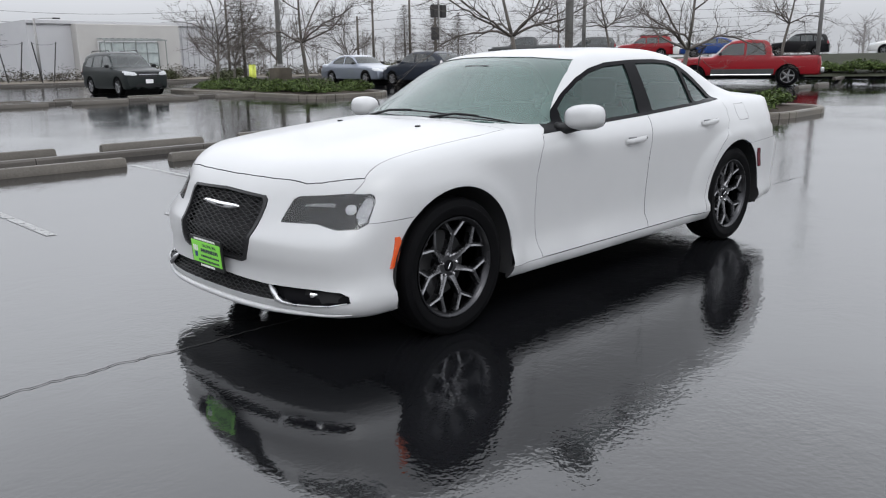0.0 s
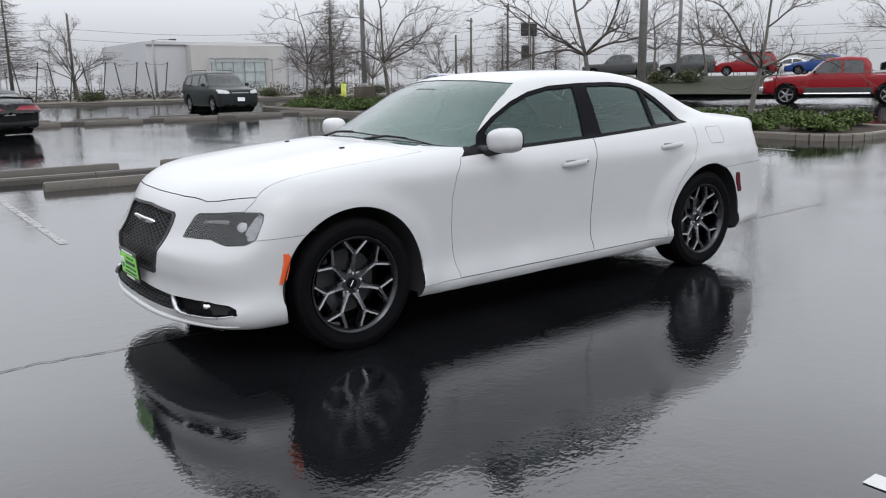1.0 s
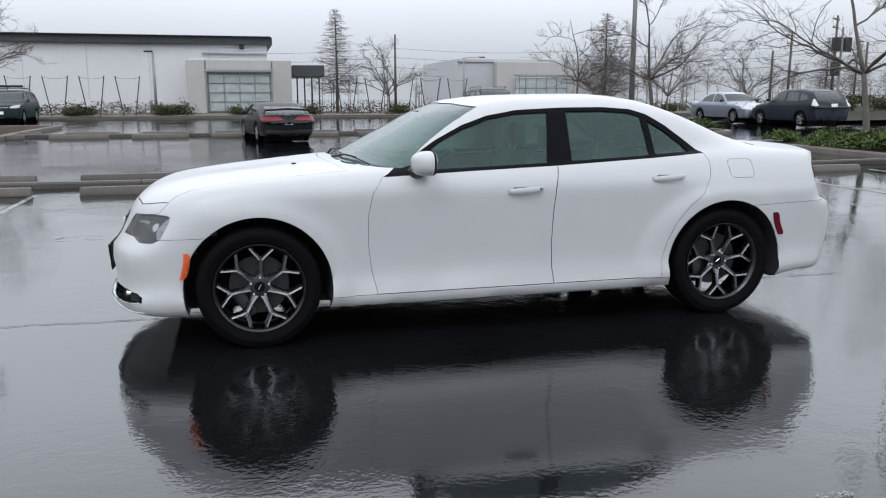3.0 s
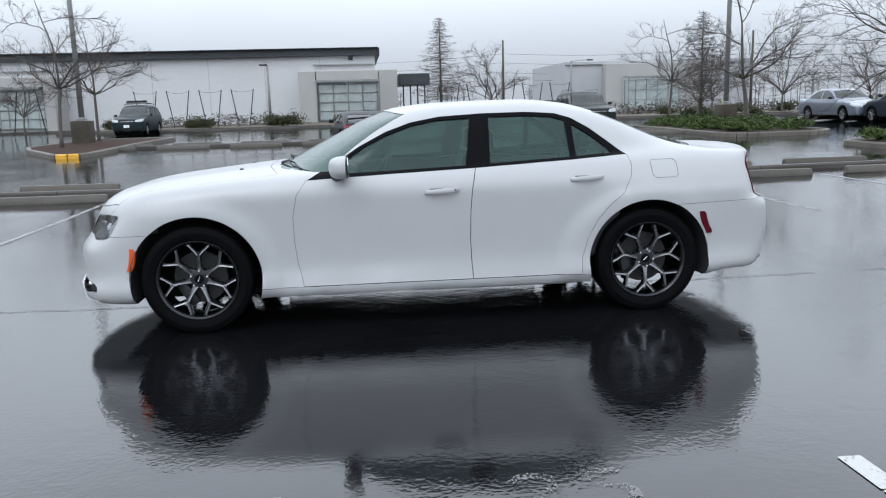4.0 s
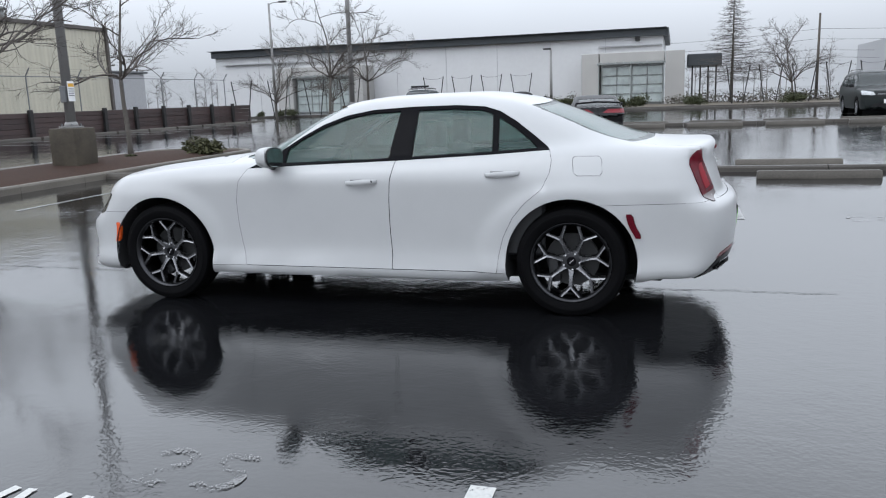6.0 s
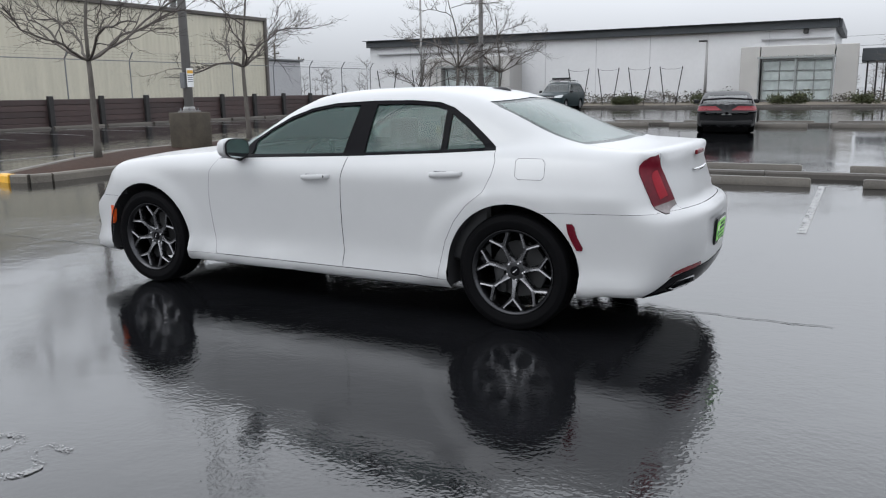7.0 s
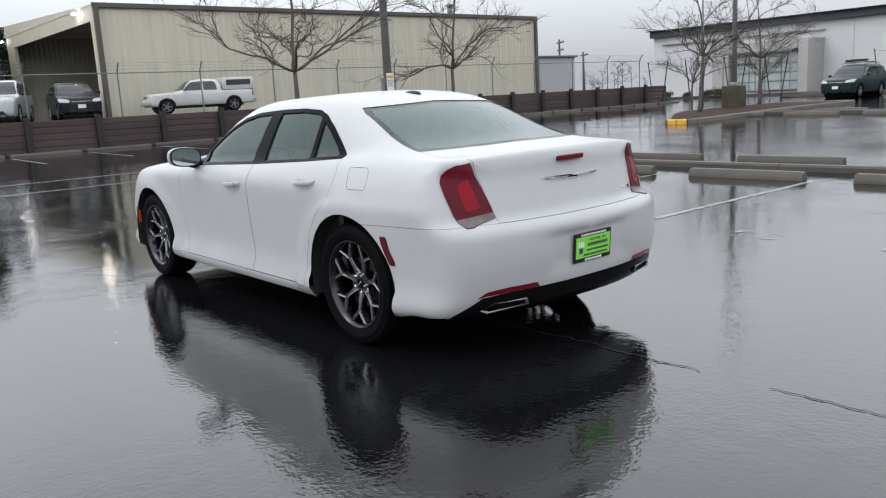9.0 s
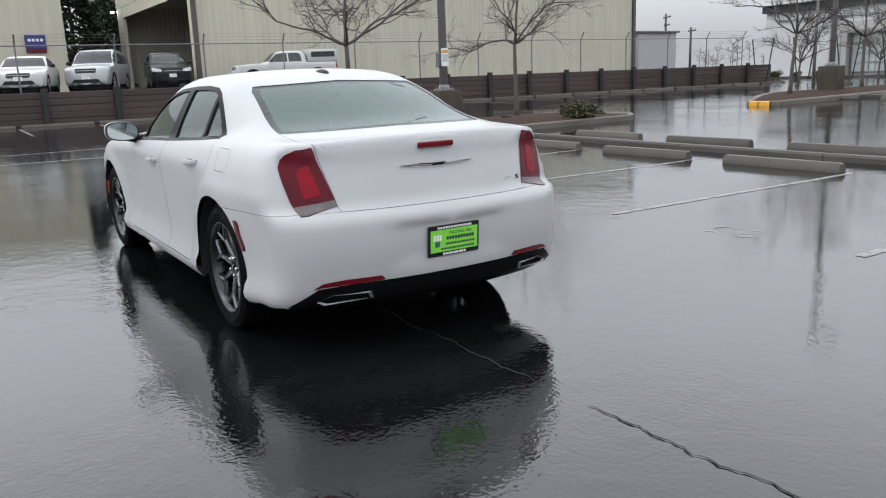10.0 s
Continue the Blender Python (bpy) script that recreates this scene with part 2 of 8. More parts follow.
M_GALV = surface("galvanised_steel", (0.15, 0.155, 0.16), 0.5, metal=0.3, vary=0.2, scale=4)
M_POLE = surface("grey_lamp_pole", (0.20, 0.195, 0.19), 0.45, vary=0.2, scale=1.5)
M_WOODPOLE = surface("wooden_pole", (0.07, 0.06, 0.05), 0.8, vary=0.3, scale=3)
M_BARK = surface("tree_bark", (0.085, 0.076, 0.066), 0.85, vary=0.35, scale=9, fine=60, relief=0.6)
M_TWIG = surface("twig_bark", (0.075, 0.064, 0.056), 0.85, vary=0.3, scale=9)
M_LEAF = leafy("evergreen_leaf", (0.025, 0.04, 0.014), (0.06, 0.085, 0.025))
M_HEDGE = leafy("hedge_leaf", (0.03, 0.035, 0.02), (0.055, 0.06, 0.03))
M_CONIFER = leafy("conifer_needles", (0.012, 0.022, 0.015), (0.026, 0.038, 0.024))
M_ALU = surface("grey_window_frame", (0.22, 0.235, 0.23), 0.5, metal=0.2, relief=0.0)
M_PANE = glass_sheet("shopfront_pane", (0.55, 0.6, 0.6), milky=0.72, milk=(0.52, 0.57, 0.56))
M_FAR = surface("far_wall", (0.38, 0.38, 0.39), 0.8, vary=0.08, scale=0.3)
M_BLOCK = surface("stained_concrete_block", (0.062, 0.053, 0.041), 0.75, vary=0.5, scale=2.2, fine=40, relief=0.4, spec=0.2)
# far paler than the near twigs: distance haze is put into the colour
M_FARWOOD = surface("far_wood", (0.20, 0.19, 0.185), 0.9, vary=0.15, scale=0.2)
M_BLUE_SIGN = surface("blue_sign", (0.02, 0.03, 0.16), 0.4, relief=0.0)

# ---- building tools ----
def rise(x, y):
    """Height of the ground: the lot drains gently towards the car, the street beyond it lies higher, and a retained yard higher still."""
    r = math.hypot(x, y)
    z = 0.22 * min(1.0, max(0.0, (r - 7.0) / 20.0))
    turn = math.degrees(math.atan2(y, x))
    w = min(1.0, max(0.0, (56.0 - turn) / 18.0)) * min(1.0, max(0.0, (turn + 40.0) / 20.0))
    z += 1.15 * w * min(1.0, max(0.0, (r - 31.0) / 13.0))
    if x < -25.55 and -30 < y < 41:
        z = 1.32
    return z


def mesh_of(bm, name, mat, smooth=0.0):
    me = bpy.data.meshes.new(name)
    if smooth:
        for f in bm.faces:
            f.smooth = True
        lim = radians(smooth)
        for e in bm.edges:
            if len(e.link_faces) == 2 and e.calc_face_angle(0) > lim:
                e.smooth = False
    bm.to_mesh(me)
    bm.free()
    for k in (mat if isinstance(mat, (list, tuple)) else [mat]):
        me.materials.append(k)
    return me


def part(name, bm, mat, parent=None, label="", smooth=0.0, kind=""):
    ob = new(name, mesh_of(bm, name, mat, smooth))
    if parent is not None:
        ob.parent = parent
    return tagged(ob, label=label, kind=kind)


def thing(name, label, category, at=(0, 0, 0), turn=0.0, group="", kind=""):
    ob = new(name)
    ob.empty_display_size = 0.2
    ob.matrix_world = pose(*at, 0, 0, turn)
    return tagged(ob, label, category, group, kind)


def box(bm, c, s, bevel=0.0, m=None, seg=1, mat=0):
    r = bmesh.ops.create_cube(bm, size=1.0)
    vs = r["verts"]
    for v in vs:
        v.co = Vector((v.co.x * s[0], v.co.y * s[1], v.co.z * s[2]))
    es = list({e for v in vs for e in v.link_edges})
    fs = {f for v in vs for f in v.link_faces}
    if bevel:
        q = bmesh.ops.bevel(bm, geom=es, offset=bevel, segments=seg, affect='EDGES', profile=0.5)
        vs = list({v for f in q["faces"] for v in f.verts} | {v for v in vs if v.is_valid})
        fs = {f for v in vs for f in v.link_faces}
    for f in fs:
        f.material_index = mat
    for v in vs:
        v.co = v.co + Vector(c)
        if m is not None:
            v.co = m @ v.co
    return vs


def rod(bm, a, b, r1, r2=None, n=10, cap=True):
    a, b = Vector(a), Vector(b)
    r2 = r1 if r2 is None else r2
    d = b - a
    if d.length < 1e-6:
        return
    u = d.orthogonal().normalized()
    w = d.normalized().cross(u)
    ra, rb = [], []
    for k in range(n):
        t = 2 * math.pi * k / n
        o = u * math.cos(t) + w * math.sin(t)
        ra.append(bm.verts.new(a + o * r1))
        rb.append(bm.verts.new(b + o * r2))
    for k in range(n):
        bm.faces.new((ra[k], ra[(k + 1) % n], rb[(k + 1) % n], rb[k]))
    if cap:
        bm.faces.new(ra[::-1])
        bm.faces.new(rb)


def tube(bm, pts, radius, n=8, cap=True):
    """A round tube along points; radius is a number or one for each point."""
    pts = [Vector(p) for p in pts]
    rs = radius if isinstance(radius, (list, tuple)) else [radius] * len(pts)
    rings = []
    u = None
    for i, p in enumerate(pts):
        d = (pts[min(i + 1, len(pts) - 1)] - pts[max(i - 1, 0)]).normalized()
        u = d.orthogonal().normalized() if u is None else (u - d * u.dot(d)).normalized()
        w = d.cross(u)
        rings.append([bm.verts.new(p + (u * math.cos(2 * math.pi * k / n) + w * math.sin(2 * math.pi * k / n)) * rs[i]) for k in range(n)])
    for a, b in zip(rings, rings[1:]):
        for k in range(n):
            bm.faces.new((a[k], a[(k + 1) % n], b[(k + 1) % n], b[k]))
    if cap:
        bm.faces.new(rings[0][::-1])
        bm.faces.new(rings[-1])


def prism(bm, pts, axis, lo, hi, mat=0):
    """Extrude a flat outline along an axis ('x', 'y' or 'z') from lo to hi."""
    def put(a, b, c):
        return {"x": (c, a, b), "y": (a, c, b), "z": (a, b, c)}[axis]
    p = [bm.verts.new(put(a, b, lo)) for a, b in pts]
    q = [bm.verts.new(put(a, b, hi)) for a, b in pts]
    n = len(pts)
    fs = [bm.faces.new(p), bm.faces.new(q[::-1])]
    for k in range(n):
        fs.append(bm.faces.new((p[k], q[k], q[(k + 1) % n], p[(k + 1) % n])))
    bmesh.ops.recalc_face_normals(bm, faces=fs)
    for f in fs:
        f.material_index = mat
    return fs


def sheet(bm, xs, ys, zf):
    g = [[bm.verts.new((x, y, zf(x, y))) for x in xs] for y in ys]
    for j in range(len(ys) - 1):
        for i in range(len(xs) - 1):
            bm.faces.new((g[j][i], g[j][i + 1], g[j + 1][i + 1], g[j + 1][i]))


def revolve(bm, prof, n=48, axis="y"):
    """Turn an open profile of (radius, height) round an axis."""
    rings = []
    for r, h in prof:
        ring = []
        for k in range(n):
            t = 2 * math.pi * k / n
            c, s = r * math.cos(t), r * math.sin(t)
            ring.append(bm.verts.new({"y": (c, h, s), "z": (c, s, h), "x": (h, c, s)}[axis]))
        rings.append(ring)
    for a, b in zip(rings, rings[1:]):
        for k in range(n):
            bm.faces.new((a[k], a[(k + 1) % n], b[(k + 1) % n], b[k]))
    bmesh.ops.recalc_face_normals(bm, faces=bm.faces)
    return rings


def curve_of(pts):
    """A smooth monotone curve through a few (x, y) points."""
    xs = np.array([p[0] for p in pts], float)
    ys = np.array([p[1] for p in pts], float)
    h = np.diff(xs)
    d = np.diff(ys) / h
    m = np.zeros(len(xs))
    m[0], m[-1] = d[0], d[-1]
    for i in range(1, len(xs) - 1):
        if d[i - 1] * d[i] > 0:
            w1, w2 = 2 * h[i] + h[i - 1], h[i] + 2 * h[i - 1]
            m[i] = (w1 + w2) / (w1 / d[i - 1] + w2 / d[i])
    def f(x):
        x = np.clip(np.asarray(x, float), xs[0], xs[-1])
        i = np.clip(np.searchsorted(xs, x) - 1, 0, len(xs) - 2)
        t = (x - xs[i]) / h[i]
        return ((2 * t**3 - 3 * t**2 + 1) * ys[i] + (t**3 - 2 * t**2 + t) * h[i] * m[i]
                + (-2 * t**3 + 3 * t**2) * ys[i + 1] + (t**3 - t**2) * h[i] * m[i + 1])
    return f


def soft_min(a, b, k):
    h = np.maximum(k - np.abs(a - b), 0) / k
    return np.minimum(a, b) - h * h * k * 0.25


def skin(field, x0, x1, zc, rings=(30, 120, 26), around=96, dense=None):
    """A closed skin round a body given as a field (positive inside): rays leave an axis from x0 to x1, with a fan at both ends."""
    th = np.linspace(-math.pi, math.pi, around, endpoint=False)
    if dense:
        th = th + dense * np.sin(2 * th)
    org, dr = [], []
    n0, n1, n2 = rings
    for k in range(1, n0 + 1):
        a = 0.5 * math.pi * k / n0
        org.append((x0, 0.0)), dr.append(a - 0.5 * math.pi)
    for k in range(1, n1):
        org.append((x0 + (x1 - x0) * k / n1, 0.0)), dr.append(0.0)
    for k in range(0, n2):
        org.append((x1, 0.0)), dr.append(0.5 * math.pi * k / n2)
    ox = np.array([o[0] for o in org])[:, None] + 0 * th[None]
    oz = zc(ox)
    lean = np.array(dr)[:, None]
    dx = np.sin(lean) + 0 * th[None]
    dy = np.cos(lean) * np.sin(th)[None]
    dz = np.cos(lean) * np.cos(th)[None]
    poles = []
    def solve(ox, oz, dx, dy, dz):
        lo, hi = np.zeros_like(dx), np.full_like(dx, 3.0)
        ts = np.linspace(0.0, 3.0, 61)[1:]
        found = np.zeros_like(dx, bool)
        for t in ts:
            inside = field(ox + dx * t, dy * t, oz + dz * t) > 0
            hit = (~inside) & (~found)
            hi = np.where(hit, t, hi)
            lo = np.where(hit, t - 0.05, lo)
            found |= hit
        for _ in range(22):
            mid = 0.5 * (lo + hi)
            inside = field(ox + dx * mid, dy * mid, oz + dz * mid) > 0
            lo, hi = np.where(inside, mid, lo), np.where(inside, hi, mid)
        t = 0.5 * (lo + hi)
        return ox + dx * t, dy * t, oz + dz * t
    X, Y, Z = solve(ox, oz, dx, dy, dz)
    bm = bmesh.new()
    grid = [[bm.verts.new((X[i, j], Y[i, j], Z[i, j])) for j in range(around)] for i in range(len(org))]
    for a, b in zip(grid, grid[1:]):
        for j in range(around):
            bm.faces.new((a[j], a[(j + 1) % around], b[(j + 1) % around], b[j]))
    for sgn, ring, x in ((-1, grid[0], x0), (1, grid[-1], x1)):
        one = np.array([[1.0]])
        px, py, pz = solve(one * x, zc(one * x), one * sgn, one * 0, one * 0)
        p = bm.verts.new((px[0, 0], 0.0, pz[0, 0]))
        for j in range(around):
            bm.faces.new((ring[j], ring[(j + 1) % around], p))
    bmesh.ops.recalc_face_normals(bm, faces=bm.faces)
    return bm


AXES = {"y": (0, 2), "x": (1, 2), "z": (0, 1)}


def cut(bm, outline, along, accept, closed=True):
    """Cut the mesh along an outline seen along an axis, among the faces that accept() takes."""
    i, j = AXES[along]
    k = {"y": 1, "x": 0, "z": 2}[along]
    n = len(outline)
    x0, x1 = min(p[0] for p in outline) - 0.01, max(p[0] for p in outline) + 0.01
    y0, y1 = min(p[1] for p in outline) - 0.01, max(p[1] for p in outline) + 0.01
    near = {}

    def note(f):
        a = [v.co[i] for v in f.verts]
        b = [v.co[j] for v in f.verts]
        box4 = (min(a), max(a), min(b), max(b))
        if box4[1] >= x0 and box4[0] <= x1 and box4[3] >= y0 and box4[2] <= y1 and accept(f):
            near[f] = box4
    for f in bm.faces:
        note(f)
    for s in range(n if closed else n - 1):
        p, q = outline[s], outline[(s + 1) % n]
        d = (q[0] - p[0], q[1] - p[1])
        if math.hypot(*d) < 1e-6:
            continue
        no = Vector((0, 0, 0))
        no[i], no[j] = -d[1], d[0]
        co = Vector((0, 0, 0))
        co[i], co[j] = p
        lo = (min(p[0], q[0]) - 0.004, min(p[1], q[1]) - 0.004)
        hi = (max(p[0], q[0]) + 0.004, max(p[1], q[1]) + 0.004)
        fs = [f for f, (a0, a1, b0, b1) in near.items() if a1 >= lo[0] and a0 <= hi[0] and b1 >= lo[1] and b0 <= hi[1]]
        if not fs:
            continue
        for f in fs:
            del near[f]
        geom = fs + list({e for f in fs for e in f.edges}) + list({v for f in fs for v in f.verts})
        res = bmesh.ops.bisect_plane(bm, geom=geom, dist=1e-5, plane_co=co, plane_no=no.normalized())
        for g in res["geom"]:
            if isinstance(g, bmesh.types.BMFace) and g.is_valid:
                g.normal_update()
                note(g)


def inside(outline, a, b):
    r = False
    n = len(outline)
    for s in range(n):
        (x1, y1), (x2, y2) = outline[s], outline[(s + 1) % n]
        if (y1 > b) != (y2 > b) and a < (x2 - x1) * (b - y1) / (y2 - y1) + x1:
            r = not r
    return r


def take(bm, test, offset=0.0, rim=0.0, keep=False, gap=0.0):
    """Lift the faces that pass the test into a mesh of their own, moved along their normals, with a rim turned inwards."""
    fs = [f for f in bm.faces if test(f)]
    if not fs:
        return bmesh.new()
    vs = list({v for f in fs for v in f.verts})
    ix = {v: k for k, v in enumerate(vs)}
    out = bmesh.new()
    nv = [out.verts.new(v.co + v.normal * offset) for v in vs]
    nrm = [v.normal.copy() for v in vs]
    for f in fs:
        try:
            out.faces.new([nv[ix[v]] for v in f.verts])
        except ValueError:
            pass
    if gap:
        pull = {}
        for e in out.edges:
            if len(e.link_faces) == 1:
                d = e.link_faces[0].calc_center_median() - (e.verts[0].co + e.verts[1].co) / 2
                t = (e.verts[1].co - e.verts[0].co)
                t = t.normalized() if t.length > 1e-9 else t
                d = d - t * d.dot(t)
                if d.length > 1e-9:
                    for v in e.verts:
                        pull.setdefault(v, []).append(d.normalized())
        for v, ds in pull.items():
            m = sum(ds, Vector())
            if m.length > 1e-6:
                v.co += m.normalized() * gap
    if rim:
        border = [e for e in out.edges if len(e.link_faces) == 1]
        look_up = {a: b for a, b in zip(nv, nrm)}
        low = {}
        for e in border:
            for v in e.verts:
                if v not in low:
                    low[v] = out.verts.new(v.co - look_up[v] * rim)
        for e in border:
            f0 = e.link_faces[0]
            a, b = e.verts
            for lp in f0.loops:
                if lp.edge == e:
                    a, b = lp.vert, lp.link_loop_next.vert
            out.faces.new((b, a, low[a], low[b])).material_index = 1 if gap else 0
            e.smooth = False
    if not keep:
        bmesh.ops.delete(bm, geom=fs, context='FACES')
    return out


def smooth_part(name, bm, mat, parent=None, label="", limit=50):
    # turned-in edges of white panels go near-black: shade painted into the shut gaps
    if mat is M_WHITE_PAINT:
        mat = [mat, M_DARK]
    return part(name, bm, mat, parent, label, smooth=limit)


def writing(words, size, mat, parent, m, name="lettering", extrude=0.0006, align='CENTER'):
    cu = bpy.data.curves.new(name, 'FONT')
    cu.body, cu.size, cu.align_x, cu.align_y, cu.extrude = words, size, align, 'CENTER', extrude
    tmp = bpy.data.objects.new(name, cu)
    scene.collection.objects.link(tmp)
    bpy.context.view_layer.update()
    me = bpy.data.meshes.new_from_object(tmp.evaluated_get(bpy.context.evaluated_depsgraph_get()))
    bpy.data.objects.remove(tmp)
    me.materials.clear()
    me.materials.append(mat)
    ob = new(name, me)
    ob.matrix_world = m
    if parent is not None:
        ob.parent = parent
    return ob

# ---- ground, kerbs and markings ----
def axis_steps(far, near, step):
    a = [near + (far - near) * (k / 14) ** 2.2 for k in range(1, 15)]
    mid = list(np.arange(-near, near + 0.01, step))
    return [-v for v in a[::-1]] + mid + a


bm = bmesh.new()
sheet(bm, axis_steps(900, 48, 1.5), axis_steps(900, 48, 1.5), rise)
part("ground", bm, M_ASPHALT, kind="structure", label="wet black asphalt of a car park in the rain", smooth=40)


def marking(name, pts, width, label, z=0.004, mat=None):
    """A painted line along points, lying on the asphalt."""
    bm = bmesh.new()
    rows = []
    for i, p in enumerate(pts):
        a, b = Vector(pts[max(0, i - 1)]), Vector(pts[min(len(pts) - 1, i + 1)])
        d = (b - a).normalized()
        s = Vector((-d.y, d.x)) * width / 2
        q = Vector(p)
        rows.append([bm.verts.new((*(q + s), rise(*(q + s)) + z)), bm.verts.new((*(q - s), rise(*(q - s)) + z))])
    for a, b in zip(rows, rows[1:]):
        bm.faces.new((a[0], a[1], b[1], b[0]))
    bmesh.ops.recalc_face_normals(bm, faces=bm.faces)
    return part(name, bm, mat or M_PAINT, label=label, kind="structure")


def straight(x0, y0, x1, y1, n=6):
    return [(x0 + (x1 - x0) * k / n, y0 + (y1 - y0) * k / n) for k in range(n + 1)]


for k in range(-3, 5):
    x = 0.38 + 2.5 * k
    marking("parking_line", straight(x, 3.3, x, 7.45), 0.085, "thin worn white parking bay line", mat=M_PAINT_DIM)
for k in range(-4, 5):
    x = -0.83 + 2.33 * k
    marking("parking_line", straight(x, -3.31, x, -8.2), 0.10, "white parking bay line on wet asphalt")
marking("lane_line", straight(-11.2, -6.0, -11.2, 9.0, 12), 0.10, "white lane line on wet asphalt", mat=M_PAINT_DIM)
marking("lane_line", straight(-13.4, -6.0, -13.4, 16.0, 14), 0.10, "white lane line on wet asphalt", mat=M_PAINT_DIM)

CRACK = random.Random(4)


def crack(x0, x1, y0, drift, width):
    bm = bmesh.new()
    rows, y, x = [], y0, x0
    while x < x1:
        y += CRACK.uniform(-0.014, 0.014) + (y0 - y) * 0.08 + drift * 0.02
        w = width * CRACK.uniform(0.5, 1.4)
        rows.append([bm.verts.new((x, y + w, rise(x, y) + 0.004)), bm.verts.new((x, y - w, rise(x, y) + 0.004))])
        x += CRACK.uniform(0.012, 0.045)
    for a, b in zip(rows, rows[1:]):
        bm.faces.new((a[0], a[1], b[1], b[0]))
    bmesh.ops.recalc_face_normals(bm, faces=bm.faces)
    part("asphalt_crack", bm, M_DARK, kind="structure", label="thin dark crack in the wet asphalt")


crack(-7.5, 3.3, -0.08, 0.0, 0.0045)
crack(3.64, 5.2, -0.06, 0.0, 0.0045)


def kerb_run(pts, w=0.15, h=0.15, mat=M_KERB, label="low wet concrete kerb", name="kerb", step=2.5, joint=0.012):
    """A kerb along points: cast lengths with open joints, each a piece with rounded arrises."""
    host = thing(name, label, "kerb", kind="structure")
    host.name = name
    for p, q in zip(pts, pts[1:]):
        p, q = Vector(p), Vector(q)
        n = max(1, round((q - p).length / step))
        for k in range(n):
            a, b = p + (q - p) * k / n, p + (q - p) * (k + 1) / n
            d = (b - a).normalized()
            s = Vector((-d.y, d.x)) * w / 2
            a, b = a + d * joint / 2, b - d * joint / 2
            bm = bmesh.new()
            sec = [(-1, 0), (-1, h - 0.03), (-0.75, h), (0.75, h), (1, h - 0.03), (1, 0)]
            ends = []
            for e in (a, b):
                ends.append([bm.verts.new((*(e + s * u), rise(*(e + s * u)) + v - (0.02 if v == 0 else 0))) for u, v in sec])
            for i in range(5):
                bm.faces.new((ends[0][i], ends[0][i + 1], ends[1][i + 1], ends[1][i]))
            bm.faces.new(ends[0][::-1])
            bm.faces.new(ends[1])
            bmesh.ops.recalc_face_normals(bm, faces=bm.faces)
            part("kerb_stone", bm, mat, host, smooth=30)
    return host


def stop_mesh(length):
    bm = bmesh.new()
    sec = [(-0.085, 0), (-0.085, 0.05), (-0.05, 0.118), (-0.035, 0.125), (0.035, 0.125), (0.05, 0.118), (0.085, 0.05), (0.085, 0)]
    h = length / 2
    xs = [(-h, 0.88), (-h + 0.03, 1.0), (h - 0.03, 1.0), (h, 0.88)]
    rows = [[bm.verts.new((x, y * f, z * f)) for y, z in sec] for x, f in xs]
    for a, b in zip(rows, rows[1:]):
        for i in range(len(sec) - 1):
            bm.faces.new((a[i], a[i + 1], b[i + 1], b[i]))
    bm.faces.new(rows[0][::-1])
    bm.faces.new(rows[-1])
    for x in (-h * 0.72, h * 0.72):
        rod(bm, (x, 0, 0.12), (x, 0, 0.131), 0.014, n=8)
    bmesh.ops.recalc_face_normals(bm, faces=bm.faces)
    return bm


WHEEL_STOP = mesh_of(stop_mesh(1.78), "wheel_stop", M_CONCRETE, 30)


def wheel_stop(x, y, turn=0.0, label="wet grey concrete wheel stop on the asphalt"):
    ob = new("wheel_stop", WHEEL_STOP)
    ob.matrix_world = pose(x, y, rise(x, y), 0, 0, turn)
    return tagged(ob, label, "wheel stop", "wheel stops along the kerbs")

# ---- kerbs, stops and planted islands ----
kerb_run([(-8.4, 8.45), (12.4, 8.45)], w=0.16, h=0.10)
for k in range(-3, 5):
    wheel_stop(-0.62 + 2.46 * k, 7.42, 0.4 * (k % 3 - 1))
for k in range(-2, 5):
    wheel_stop(-0.9 + 2.5 * k, 9.35, 0.5 * (k % 3 - 1))
kerb_run([(-9.6, 23.3), (12.0, 23.3)], w=0.16, h=0.11)
for k in range(-4, 5):
    wheel_stop(0.9 + 2.5 * k, 22.4, 0.5 * (k % 3 - 1))
    wheel_stop(1.0 + 2.5 * k, 24.3, 0.4)
kerb_run([(-19.0, 45.0), (40.0, 45.0)], w=0.16, h=0.12, step=4.0)
for k in range(5):
    wheel_stop(25.6 + 3.0 * k, 8.0 + 0.45 * k, 8)
for k in range(18):
    wheel_stop(-24.7, -1.0 + 2.5 * k, 90).scale = (1.3, 1.0, 0.72)
    marking("parking_line", straight(-23.8, 0.2 + 2.5 * k, -19.6, 0.2 + 2.5 * k), 0.09, "thin worn white parking bay line", mat=M_PAINT_DIM)


def rounded(x0, y0, x1, y1, r0, r1, n=6):
    """Island outline: near end rounded by r0, far end by r1, counter-clockwise."""
    o = []
    for cx, cy, r, a0 in ((x1 - r0, y0 + r0, r0, -90), (x1 - r1, y1 - r1, r1, 0), (x0 + r1, y1 - r1, r1, 90), (x0 + r0, y0 + r0, r0, 180)):
        for k in range(n + 1):
            t = radians(a0 + 90 * k / n)
            o.append((cx + r * math.cos(t), cy + r * math.sin(t)))
    return o


M_ISLAND_KERB = surface("island_kerb_concrete", (0.125, 0.113, 0.097), 0.6, vary=0.4, scale=1.0, fine=40, relief=0.3, wet=0.12, spec=0.2)


